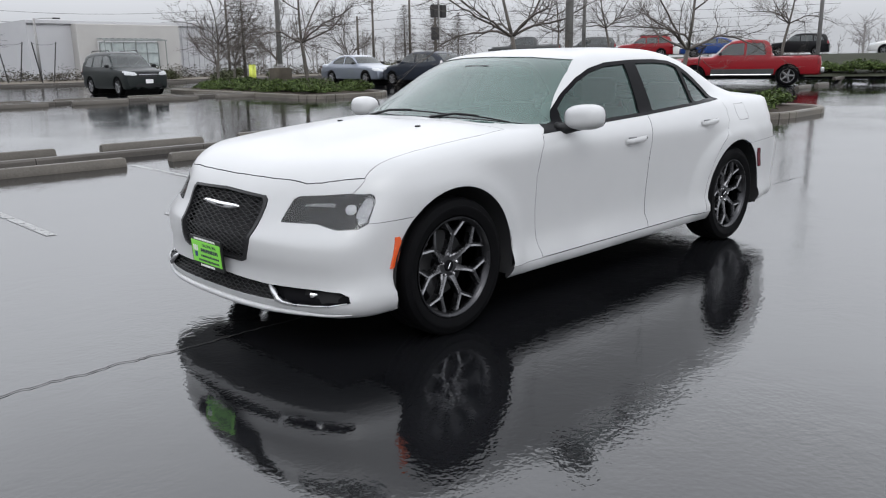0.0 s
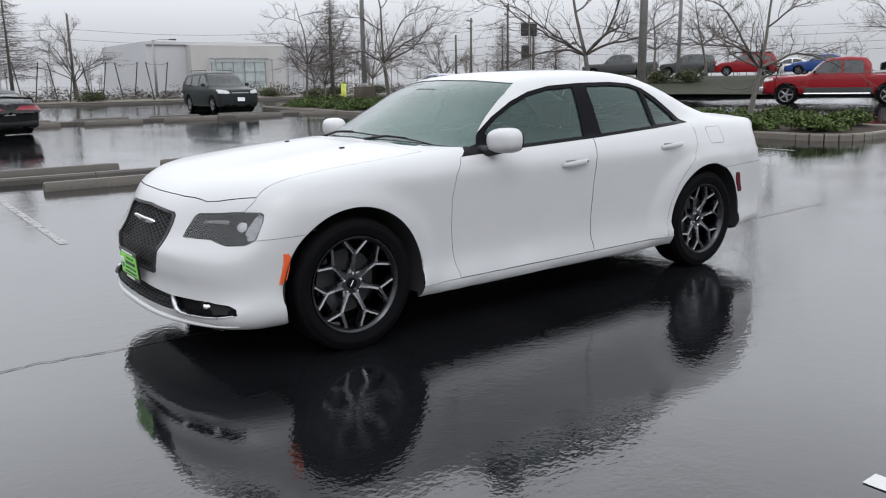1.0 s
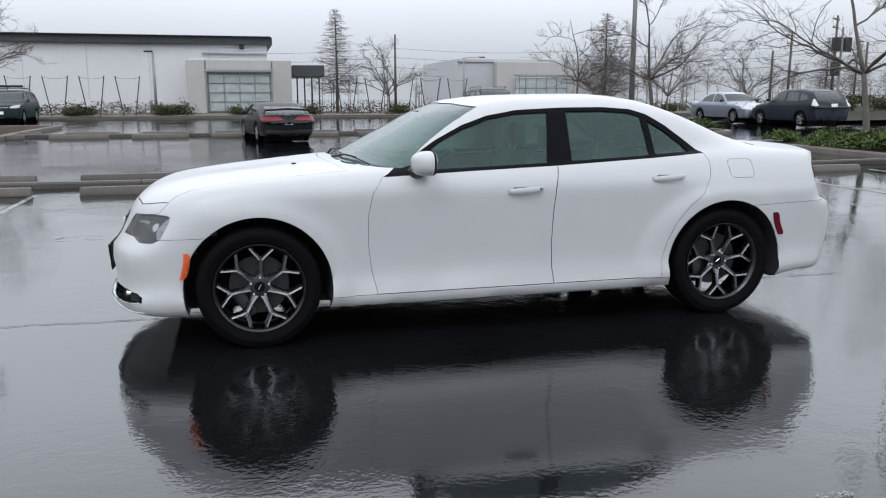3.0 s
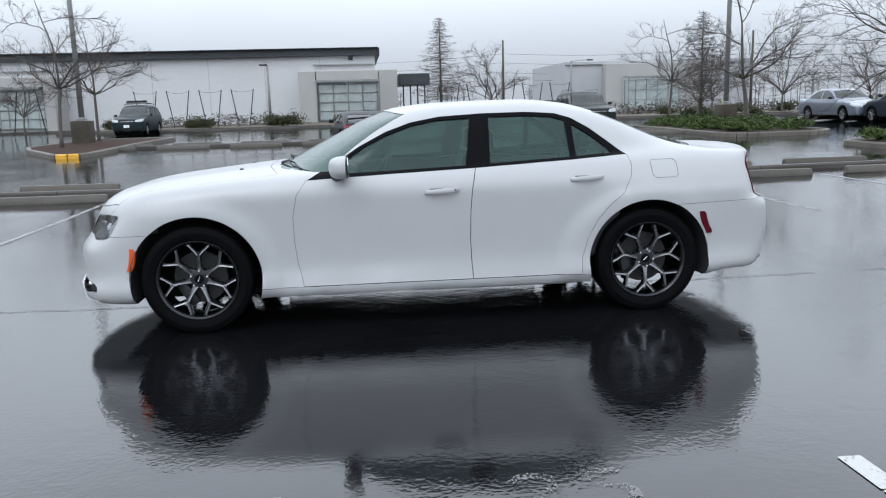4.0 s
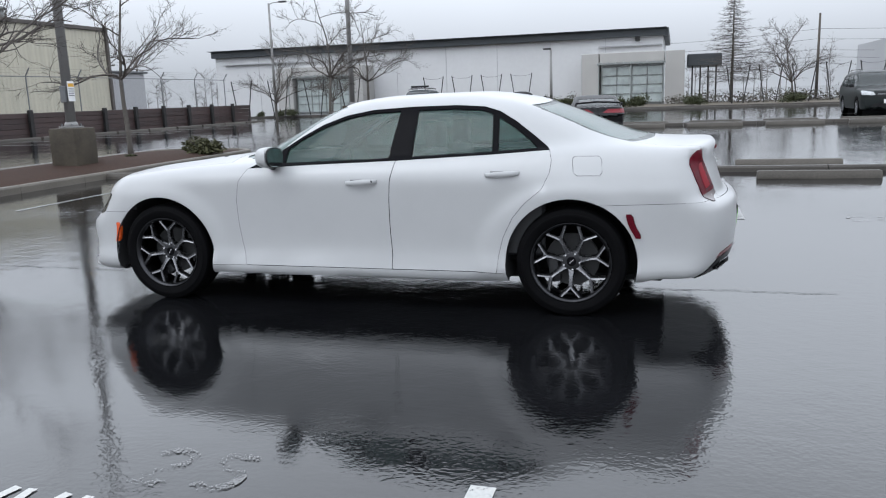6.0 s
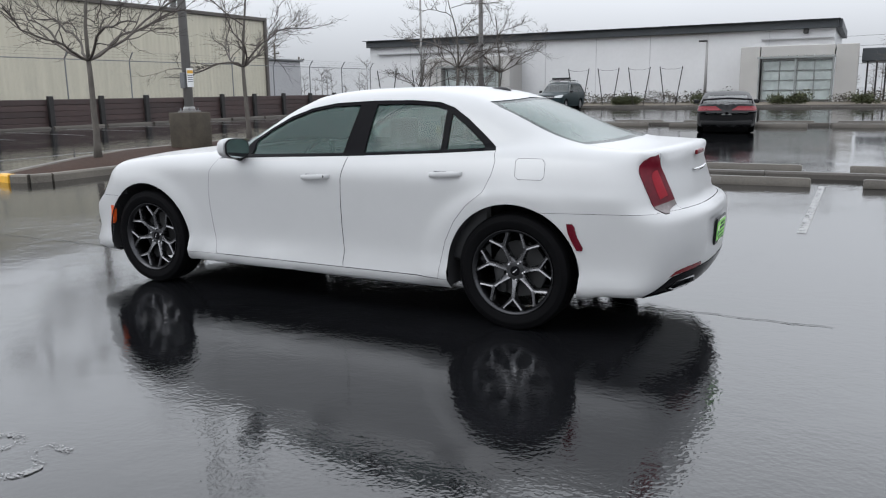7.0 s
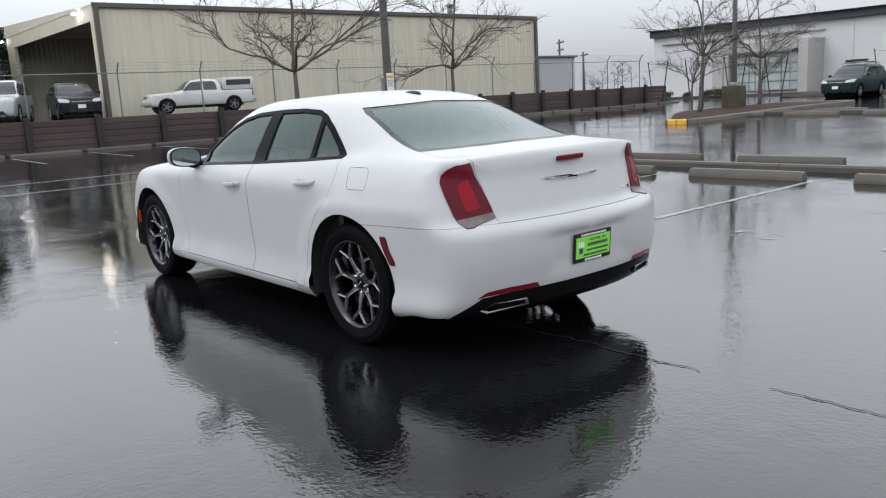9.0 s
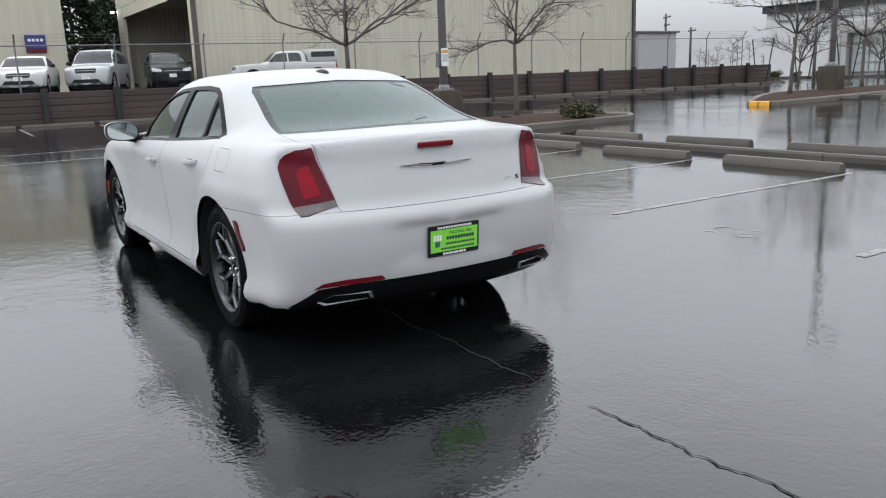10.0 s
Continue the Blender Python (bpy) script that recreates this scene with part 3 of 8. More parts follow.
def island(outline, fill, label, h=0.14, yellow_below=None, bed_label="dark bark mulch bed inside a kerb"):
    host = kerb_run(outline + outline[:1], w=0.16, h=h, mat=M_ISLAND_KERB, label=label, step=1.6, joint=0.006)
    if yellow_below is not None:
        for ob in host.children:
            if sum(v.co.y for v in ob.data.vertices) / len(ob.data.vertices) < yellow_below:
                ob.data.materials[0] = M_YELLOW
    bm = bmesh.new()
    c = Vector((sum(p[0] for p in outline) / len(outline), sum(p[1] for p in outline) / len(outline)))
    rings = []
    for f, dz in ((0.975, -0.03), (0.8, 0.02), (0.5, 0.05), (0.25, 0.06)):
        rings.append([bm.verts.new((*(c + (Vector(p) - c) * f), rise(*p) + h + dz)) for p in outline])
    for a, b in zip(rings, rings[1:]):
        for k in range(len(outline)):
            bm.faces.new((a[k], a[(k + 1) % len(outline)], b[(k + 1) % len(outline)], b[k]))
    bm.faces.new(rings[-1])
    bmesh.ops.recalc_face_normals(bm, faces=bm.faces)
    part("planting_bed", bm, fill, kind="structure", label=bed_label, smooth=40)


def wedge(xr, xl, y0, y1, ym):
    """Island that narrows to a rounded nose at its near end."""
    return [(xr - 0.95, y0 + 0.25), (xr - 0.75, y0 + 0.04), (xr - 0.42, y0), (xr - 0.14, y0 + 0.12), (xr, y0 + 0.42), (xr, y1 - 0.5), (xr - 0.5, y1), (xl + 0.5, y1), (xl, y1 - 0.5), (xl, ym), (xl + 0.7, ym - 1.7)]


island(wedge(-8.9, -11.9, 3.15, 13.6, 7.6), M_BARK_MULCH, "concrete kerb round a mulched tree island, with a yellow nose", yellow_below=3.18)
island(wedge(-8.85, -12.4, 18.9, 31.5, 24.0), M_BARK_MULCH, "concrete kerb round a mulched tree island, with a yellow nose", yellow_below=19.03)
island(rounded(12.4, 3.4, 15.8, 14.2, 1.0, 0.6), M_SOIL, "wet concrete kerb round a planted island", bed_label="dark soil of a planted island")
island(rounded(11.6, 18.7, 15.4, 29.5, 1.2, 0.6), M_SOIL, "wet concrete kerb round a planted island", bed_label="dark soil of a planted island")
# kerbed verge in front of the white building
kerb_run([(-40.0, 53.0), (-20.0, 53.0), (-19.0, 52.0), (-19.0, 47.5), (30.0, 47.5)], w=0.16, h=0.16, step=4.0)
bm = bmesh.new()
sheet(bm, list(np.linspace(-19, 60, 40)), list(np.linspace(47.6, 61, 8)), lambda x, y: rise(x, y) + 0.13 + 0.04 * math.sin(x * 1.7 + y))
part("verge", bm, surface("winter_verge", (0.085, 0.07, 0.05), 0.9, vary=0.4, scale=1.5, fine=30, relief=0.7), kind="structure", label="brown winter planting strip", smooth=40)

# dark cover added over the street slope to hide its bright sky reflection
bm = bmesh.new()
ring = [[bm.verts.new((r * math.cos(a), r * math.sin(a), rise(r * math.cos(a), r * math.sin(a)) + 0.10 + 0.05 * math.sin(9 * a + r))) for r in np.linspace(33.5, 43.5, 9)] for a in np.radians(np.linspace(-14, 50, 54))]
for a, b in zip(ring, ring[1:]):
    for k in range(8):
        bm.faces.new((a[k], a[k + 1], b[k + 1], b[k]))
bmesh.ops.recalc_face_normals(bm, faces=bm.faces)
part("bank", bm, surface("planted_bank", (0.028, 0.03, 0.02), 0.9, vary=0.5, scale=1.5, fine=30, relief=0.8, spec=0.1), kind="structure", label="dark ground cover added over the street slope against its bright reflection", smooth=40)

# worn stencils in the bays: plain strokes
def strokes(x, y, turn, lines, mat, label):
    bm = bmesh.new()
    for pts, w in lines:
        rows = []
        for k, p in enumerate(pts):
            a, b = Vector(pts[max(0, k - 1)]), Vector(pts[min(len(pts) - 1, k + 1)])
            d = (b - a).normalized()
            sd = Vector((-d.y, d.x)) * w / 2
            q = Vector(p)
            rows.append([bm.verts.new((*(q + sd), 0)), bm.verts.new((*(q - sd), 0))])
        for a, b in zip(rows, rows[1:]):
            bm.faces.new((a[0], a[1], b[1], b[0]))
    bmesh.ops.recalc_face_normals(bm, faces=bm.faces)
    ob = part("bay_stencil", bm, mat, kind="structure", label=label)
    ob.matrix_world = pose(x, y, rise(x, y) + 0.005, 0, 0, turn)


def bow(cx, cy, rx, ry, a0, a1, n=8):
    return [(cx + rx * math.cos(radians(a0 + (a1 - a0) * k / n)), cy + ry * math.sin(radians(a0 + (a1 - a0) * k / n))) for k in range(n + 1)]


M_WORN = worn_paint("very_worn_paint", (0.14, 0.14, 0.14), 0.33, 6.0)
STENCIL = [(bow(-0.14, 0.07, 0.085, 0.07, 170, -40) + [(-0.22, -0.13)], 0.05), ([(-0.23, -0.14), (-0.05, -0.14)], 0.05),
           ([(0.22, 0.14), (0.08, 0.14), (0.07, 0.02)], 0.05), (bow(0.13, -0.05, 0.09, 0.085, 110, -140), 0.05)]
for k in range(-3, 4):
    strokes(0.33 + 2.33 * k, -3.42, 0, STENCIL, M_WORN, "very worn white bay stencil on wet asphalt")
    strokes(1.72 + 2.5 * k, 3.42, 180, STENCIL, M_WORN, "very worn white bay stencil on wet asphalt")
LETTERS = [([(-0.42 + 0.12 * q - 0.02, -0.09), (-0.42 + 0.12 * q + (0.02, -0.03, 0.02, 0.0)[q % 4], 0.09)], 0.042) for q in range(8)]
for k in range(-2, 3):
    strokes(0.12 + 2.33 * k, -3.80, 0, LETTERS + [([(-0.05, 0.02), (0.05, 0.02)], 0.03), ([(0.19, -0.06), (0.29, -0.06)], 0.03)], M_PAINT, "worn white bay lettering on wet asphalt")

# ---- buildings ----
def shell_part(name, host, c, s, mat, bevel=0.0, label=""):
    bm = bmesh.new()
    box(bm, c, s, bevel)
    return part(name, bm, mat, host, label)


def shopfront(host, x0, x1, y, z0, z1, cols, rows, depth=0.12):
    """A glazed front: frame bars and single panes, with a flat canopy of slats over it."""
    win = new("shopfront")
    win.parent = host
    tagged(win, "grey metal framed glazing")
    for k in range(cols + 1):
        x = x0 + (x1 - x0) * k / cols
        shell_part("upright", win, (x, y, (z0 + z1) / 2), (0.07, depth, z1 - z0), M_ALU, 0.01)
    for k in range(rows + 1):
        z = z0 + (z1 - z0) * k / rows
        shell_part("crossbar", win, ((x0 + x1) / 2, y - 0.003, z), (x1 - x0, depth * 0.9, 0.055), M_ALU, 0.01)
    for i in range(cols):
        for j in range(rows):
            xa, xb = x0 + (x1 - x0) * i / cols + 0.05, x0 + (x1 - x0) * (i + 1) / cols - 0.05
            za, zb = z0 + (z1 - z0) * j / rows + 0.04, z0 + (z1 - z0) * (j + 1) / rows - 0.04
            shell_part("pane", win, ((xa + xb) / 2, y + 0.02, (za + zb) / 2), (xb - xa, 0.012, zb - za), M_PANE)
    # slatted canopy standing out in front
    can = new("canopy")
    can.parent = host
    tagged(can, "grey slatted steel canopy")
    shell_part("front_beam", can, ((x0 + x1) / 2, y - 1.5, z1 + 0.18), (x1 - x0 + 0.5, 0.12, 0.14), M_ALU, 0.01)
    shell_part("back_beam", can, ((x0 + x1) / 2, y - 0.15, z1 + 0.32), (x1 - x0 + 0.5, 0.10, 0.12), M_ALU, 0.01)
    n = cols * 2
    for k in range(n + 1):
        x = x0 + (x1 - x0) * k / n
        bm = bmesh.new()
        rod(bm, (x, y - 1.7, z1 + 0.16), (x, y - 0.05, z1 + 0.40), 0.045, n=4)
        part("rafter", bm, M_ALU, can)
    for x in (x0 - 0.1, (x0 + x1) / 2, x1 + 0.1):
        bm = bmesh.new()
        rod(bm, (x, y - 1.5, z0 - 0.1), (x, y - 1.5, z1 + 0.18), 0.05, n=8)
        part("canopy_post", bm, M_ALU, can)


G0 = 0.22
WB = thing("white_warehouse", "long low white warehouse with a dark roof fascia and grey portals", "building")
bm = bmesh.new()
box(bm, (-19.5, 70, 3.2), (41.0, 16.0, 6.1))
part("wall", bm, M_WB_WALL, WB, "white panel walls")
shell_part("roof", WB, (-19.5, 69.7, 6.32), (41.6, 17.2, 0.04), M_WB_ROOF)
shell_part("fascia", WB, (-19.5, 61.75, 6.02), (41.3, 0.45, 0.62), M_WB_ROOF, 0.02, "dark roof fascia")
shell_part("fascia", WB, (1.2, 69.9, 6.02), (0.45, 16.0, 0.62), M_WB_ROOF, 0.02)
for k in range(1, 9):
    shell_part("panel_joint", WB, (-40 + 41 * k / 9, 61.985, 3.0), (0.04, 0.03, 5.4), M_FAR)
shell_part("ledge", WB, (-31.5, 61.85, 5.05), (15.0, 0.30, 0.10), M_FAR, 0.01)
shell_part("ledge", WB, (-1.6, 61.85, 5.05), (5.0, 0.30, 0.10), M_FAR, 0.01)
shell_part("wall_lamp", WB, (-1.0, 61.8, 5.55), (0.35, 0.3, 0.40), M_POST, 0.05)
for x0, x1, gx0, gx1 in ((-5.2, 2.7, -3.75, 1.15), (-32.2, -24.0, -30.6, -24.9)):
    pt = new("portal")
    pt.parent = WB
    tagged(pt, "grey stucco entrance portal")
    shell_part("jamb", pt, ((x0 + gx0) / 2 - 0.05, 60.6, 2.25), (gx0 - x0 - 0.1, 2.8, 4.3), M_WB_PORTAL, 0.03)
    shell_part("jamb", pt, ((x1 + gx1) / 2 + 0.05, 60.6, 2.25), (x1 - gx1 - 0.1, 2.8, 4.3), M_WB_PORTAL, 0.03)
    shell_part("lintel", pt, ((gx0 + gx1) / 2, 60.6, 4.02), (gx1 - gx0 + 0.05, 2.79, 0.78), M_WB_PORTAL, 0.03)
    shell_part("door_backing", pt, ((gx0 + gx1) / 2, 59.95, 1.9), (gx1 - gx0, 0.1, 3.4), M_WB_WALL)
    shopfront(WB, gx0 + 0.1, gx1 - 0.1, 59.7, 0.5, 3.35, 4, 4)
shell_part("loading_canopy", WB, (4.2, 63.5, 3.65), (2.6, 5.0, 0.95), M_WB_ROOF, 0.05, "dark loading canopy")
for k in range(4):
    bm = bmesh.new()
    rod(bm, (3.3 + 0.6 * k, 61.6, 0.2), (3.3 + 0.6 * k, 61.6, 3.3), 0.06, n=8)
    part("canopy_leg", bm, M_POST, WB)

FB = thing("grey_showroom", "pale grey flat-roofed showroom far across the car park", "building")
shell_part("wall", FB, (31.0, 84.0, 2.85), (20.0, 16.0, 5.3), M_FAR)
shell_part("cornice", FB, (31.0, 75.95, 5.35), (20.2, 0.3, 0.35), M_FAR, 0.03)
shell_part("portal", FB, (30.0, 75.4, 2.7), (10.2, 1.4, 5.0), M_WB_PORTAL, 0.04, "darker grey entrance block")
shopfront(FB, 26.8, 32.6, 74.4, 0.5, 3.5, 5, 3)
shell_part("door_backing", FB, (29.7, 74.72, 2.0), (5.9, 0.05, 3.3), M_WB_WALL)
for k in range(9):
    shell_part("siding_rib", FB, (36.0 + k * 0.6, 75.95, 2.8), (0.06, 0.1, 5.0), M_FAR)

BB = thing("beige_metal_building", "large beige ribbed metal building with a dark open bay", "building")
for c, s, mt in (((-33.1, 23.5, 3.85), (0.2, 29.0, 5.05), M_BEIGE), ((-41.0, 38.0, 3.85), (15.6, 0.2, 5.05), M_BEIGE_X),
                 ((-33.45, 9.0, 3.85), (0.5, 0.2, 5.05), M_BEIGE_X), ((-49.1, 9.0, 3.85), (1.6, 0.2, 5.05), M_BEIGE_X), ((-49.9, 23.5, 3.85), (0.2, 29.0, 5.05), M_BEIGE)):
    shell_part("wall", BB, c, s, mt)
bm = bmesh.new()
prism(bm, [(-50.0, 6.39), (-33.0, 6.39), (-33.0, 6.42), (-50.0, 7.1)], "y", 8.9, 38.1)
part("roof", bm, M_BEIGE_X, BB)
bm = bmesh.new()
prism(bm, [(-48.3, 5.72), (-33.7, 5.72), (-33.7, 6.38), (-48.3, 6.38)], "y", 8.92, 9.10)
part("header", bm, M_BEIGE_X, BB)
# near-black sheet deep in the bay: its inner shade is put into the colour
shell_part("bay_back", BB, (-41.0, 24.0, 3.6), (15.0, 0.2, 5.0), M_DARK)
shell_part("eaves_trim", BB, (-32.93, 23.5, 6.36), (0.16, 29.4, 0.22), M_BROWN_TRIM, 0.02, "brown eaves trim")
shell_part("corner_trim", BB, (-32.95, 38.05, 3.8), (0.22, 0.22, 5.1), M_BROWN_TRIM, 0.02)
shell_part("corner_trim", BB, (-32.95, 8.95, 3.8), (0.22, 0.22, 5.1), M_BROWN_TRIM, 0.02)
bm = bmesh.new()
rod(bm, (-36, 33, 6.7), (-36, 33, 7.35), 0.18, n=14)
rod(bm, (-36, 33, 7.35), (-36, 33, 7.5), 0.34, 0.22, n=14)
part("roof_vent", bm, M_GALV, BB, smooth=30)
for x in (-35.3, -50.3):
    shell_part("bay_lamp", BB, (x, 8.7, 6.22), (0.26, 0.2, 0.11), glow("lamp_glow", (1.0, 0.93, 0.82), 40.0), 0.04, "lit lamp over the open bay")
SB = thing("cream_building", "cream rendered building behind the yard", "building")
shell_part("wall", SB, (-57.0, 13.0, 4.3), (5.0, 8.2, 6.0), surface("cream_render", (0.50, 0.47, 0.42), 0.8, vary=0.06, scale=0.4), 0.02)
shell_part("wing_wall", SB, (-47.0, -1.85, 4.6), (9.0, 12.9, 6.8), M_BEIGE_X, 0.02)
shell_part("roof_edge", SB, (-57.0, 13.0, 7.4), (5.4, 8.6, 0.25), M_BROWN_TRIM, 0.02)
SG = thing("blue_sign_panel", "dark blue sign panel on the yard building", "sign")
bm = bmesh.new()
box(bm, (-42.43, 3.1, 3.98), (0.12, 1.0, 0.72), 0.02)
part("panel", bm, M_BLUE_SIGN, SG)
bm = bmesh.new()
for k in range(4):
    box(bm, (-42.36, 2.80 + 0.2 * k, 4.08), (0.02, 0.14, 0.14))
part("print_bar", bm, M_TEXT_WHITE, SG, kind="stuff")
bm = bmesh.new()
box(bm, (-42.43, 3.1, 3.52), (0.12, 1.0, 0.18), 0.02)
part("red_band", bm, M_RED_DARK, SG, "red band under the sign")
GS = thing("grey_shed", "small grey shed beyond the fence", "shed")
shell_part("wall", GS, (-38.5, 44.0, 2.6), (4.5, 4.0, 2.6), M_FAR, 0.02)
shell_part("roof", GS, (-38.5, 44.0, 3.98), (4.9, 4.4, 0.14), M_GALV, 0.02)

# timber retaining wall with dark posts
TW = thing("timber_retaining_wall", "low dark timber retaining wall with black posts", "wall", kind="structure")
rng = random.Random(8)
ys = [-6.0 + 2.42 * k for k in range(20)]
pm = bmesh.new()
box(pm, (0, 0, 0), (0.07, 2.40, 0.225), 0.012)
PLANK = mesh_of(pm, "plank", M_TIMBER)
pm = bmesh.new()
box(pm, (0, 0, 0), (0.16, 0.22, 1.32), 0.015)
POSTM = mesh_of(pm, "post", M_POST)
for y in ys:
    gz = 0.22
    for r in range(5):
        ob = new("plank", PLANK)
        ob.parent = TW
        ob.matrix_local = pose(-25.5 + rng.uniform(-0.008, 0.008), y + 1.21, gz + 0.09 + 0.232 * r, 0, 0, rng.uniform(-0.15, 0.15))
    ob = new("post", POSTM)
    ob.parent = TW
    ob.matrix_local = pose(-25.38, y, gz + 0.60)

shell_part("earth_backing", TW, (-25.75, 17.0, 0.72), (0.35, 48.0, 1.16), M_SOIL)

# chain-link fence on the wall
CF = thing("chain_link_fence", "galvanised chain-link fence with leaning barbed-wire arms", "fence", kind="structure")
fence_y = [-6 + 3.3 * k for k in range(15)]
for y in fence_y:
    bm = bmesh.new()
    tube(bm, [(-26.0, y, 1.3), (-26.0, y, 3.0), (-25.75, y, 3.35)], 0.03, 8)
    part("fence_post", bm, M_GALV, CF)
bm = bmesh.new()
rod(bm, (-26, -6, 2.98), (-26, 40.4, 2.98), 0.022, n=6)
part("top_rail", bm, M_GALV, CF)
for dz, dx in ((3.12, -25.92), (3.24, -25.84), (3.34, -25.76)):
    bm = bmesh.new()
    rod(bm, (dx, -6, dz), (dx, 40.4, dz), 0.004, n=3)
    part("barbed_wire", bm, M_GALV, CF)
bm = bmesh.new()
L, H0, H1 = 46.4, 1.32, 2.98
for k in range(-13, 360):
    for d in (1, -1):
        y0 = -6 + k * 0.13
        a, b = (y0, H0), (y0 + (H1 - H0), H1)
        if d < 0:
            a, b = (y0 + (H1 - H0), H0), (y0, H1)
        if min(a[0], b[0]) < -6 or max(a[0], b[0]) > 40.4:
            continue
        rod(bm, (-26.0, a[0], a[1]), (-26.0, b[0], b[1]), 0.0013, n=3, cap=False)
part("wire_mesh", bm, M_GALV, CF, kind="stuff")
# the fence turns along the far end, with splayed posts
SF = thing("far_chain_fence", "row of splayed steel fence posts with slack wires", "fence", kind="structure")
for x, y in [(-25.5 + 2.2 * k, 41.5 + 0.9 * k) for k in range(4)] + [(-14.8 + 2.15 * k, 50.0) for k in range(4)] + [(6.1 + 2.05 * k, 52.0) for k in range(5)]:
    for s in (-1, 1):
        bm = bmesh.new()
        rod(bm, (x + s * 0.35, y, 0.3), (x + s * 0.75, y, 2.9), 0.035, n=6)
        part("fence_post", bm, M_POST, SF)
    bm = bmesh.new()
    tube(bm, [(x - 0.74, y, 2.82), (x - 0.3, y, 2.72), (x + 0.3, y, 2.72), (x + 0.74, y, 2.82)], 0.012, 4)
    part("slack_wire", bm, M_POST, SF)

# ---- trees, shrubs, poles ----
def limb_walk(rng, p, d, length, r0, r1, n, wobble, lift):
    pts, rs = [p.copy()], [r0]
    for k in range(n):
        d = (d + Vector((rng.gauss(0, wobble), rng.gauss(0, wobble), rng.gauss(0, wobble) + lift))).normalized()
        p = p + d * length / n
        pts.append(p.copy())
        rs.append(r0 + (r1 - r0) * (k + 1) / n)
    return pts, rs, d


def bare_tree(seed, crotch, height, spread, trunk_r, limbs=6, forks=5, twigs=6, flat=0.35):
    """A leafless street tree: tapered trunk, limbs that sweep out and up, forks and fine twigs."""
    rng = random.Random(seed)
    tb, cb = bmesh.new(), bmesh.new()
    pts, rs, d = limb_walk(rng, Vector((0, 0, -0.05)), Vector((rng.uniform(-.04, .04), rng.uniform(-.04, .04), 1)), crotch + 0.05, trunk_r * 1.25, trunk_r * 0.8, 6, 0.03, 0.02)
    rs[0] *= 1.35
    tube(tb, pts, rs, 10)
    top = pts[-1]
    lead, lr, ld = limb_walk(rng, top, d, (height - crotch) * 0.72, trunk_r * 0.72, trunk_r * 0.2, 8, 0.10, 0.08)
    tube(tb, lead, lr, 8)
    starts = [(top, trunk_r * 0.58)] * (limbs - 2) + [(lead[3], lr[3] * 0.75), (lead[5], lr[5] * 0.75), (lead[6], lr[6] * 0.75)]
    for i, (p, r) in enumerate(starts):
        a = 2 * math.pi * (i * 0.382 + rng.uniform(-0.06, 0.06))
        high = i >= limbs - 2
        up = flat + rng.uniform(0.08, 0.55) + (0.4 if high else 0)
        d = Vector((math.cos(a), math.sin(a), up)).normalized()
        ln = spread * rng.uniform(0.8, 1.15) * (0.68 if high else 1.0)
        lp, lrr, _ = limb_walk(rng, p, d, ln, r * 0.92, 0.011, 13, 0.17, -0.012 - 0.035 * up * (1 - flat))
        tube(cb, lp, lrr, 6, cap=False)
        for j in range(forks):
            q = rng.randint(3, 12)
            out = (lp[q] - lp[q - 1]).normalized()
            flip = 1 if j % 2 else -1
            side = Vector((-out.y, out.x, 0)) * flip * rng.uniform(0.5, 1.0) + Vector((0, 0, rng.uniform(-0.1, 0.55)))
            fp, fr, _ = limb_walk(rng, lp[q], (out + side * 0.8).normalized(), ln * rng.uniform(0.28, 0.55), lrr[q] * 0.60, 0.006, 8, 0.21, 0.0)
            tube(cb, fp, fr, 4, cap=False)
            for k in range(twigs):
                w = rng.randint(2, 8)
                s2 = Vector((rng.uniform(-1, 1), rng.uniform(-1, 1), rng.uniform(-0.35, 0.6)))
                d3 = ((fp[w] - fp[w - 1]).normalized() + s2 * 0.8).normalized()
                tp, tr, _ = limb_walk(rng, fp[w], d3, ln * rng.uniform(0.10, 0.24), max(0.0045, fr[w] * 0.5), 0.0025, 4, 0.22, 0.02)
                tube(cb, tp, tr, 3, cap=False)
                for m in range(2):
                    s4 = Vector((rng.uniform(-1, 1), rng.uniform(-1, 1), rng.uniform(-0.3, 0.6)))
                    d4 = ((tp[2] - tp[1]).normalized() + s4 * 0.8).normalized()
                    bp, br, _ = limb_walk(rng, tp[rng.randint(1, 3)], d4, ln * rng.uniform(0.06, 0.12), 0.0035, 0.002, 2, 0.2, 0.02)
                    tube(cb, bp, br, 3, cap=False)
    return mesh_of(tb, "trunk", M_BARK, 60), mesh_of(cb, "crown", M_TWIG, 80)


BARE = [bare_tree(11, 1.95, 5.6, 2.6, 0.058, limbs=8, forks=8, twigs=6, flat=0.12), bare_tree(23, 1.9, 5.8, 2.4, 0.054, limbs=8, forks=8, twigs=6, flat=0.2),
        bare_tree(35, 2.0, 7.0, 3.6, 0.085, limbs=9, forks=8, twigs=7, flat=0.35), bare_tree(47, 1.0, 5.0, 2.5, 0.055, limbs=10, forks=7, twigs=7, flat=0.8)]


def tree(kind, x, y, turn, scale=1.0, z=None, label="bare winter street tree with fine spreading twigs"):
    h = thing("tree", label, "tree", group="bare trees round the car park")
    h.matrix_world = pose(x, y, rise(x, y) if z is None else z, 0, 0, turn) @ Matrix.Scale(scale, 4)
    for nm, me in zip(("trunk", "crown"), BARE[kind]):
        ob = new(nm, me)
        ob.parent = h


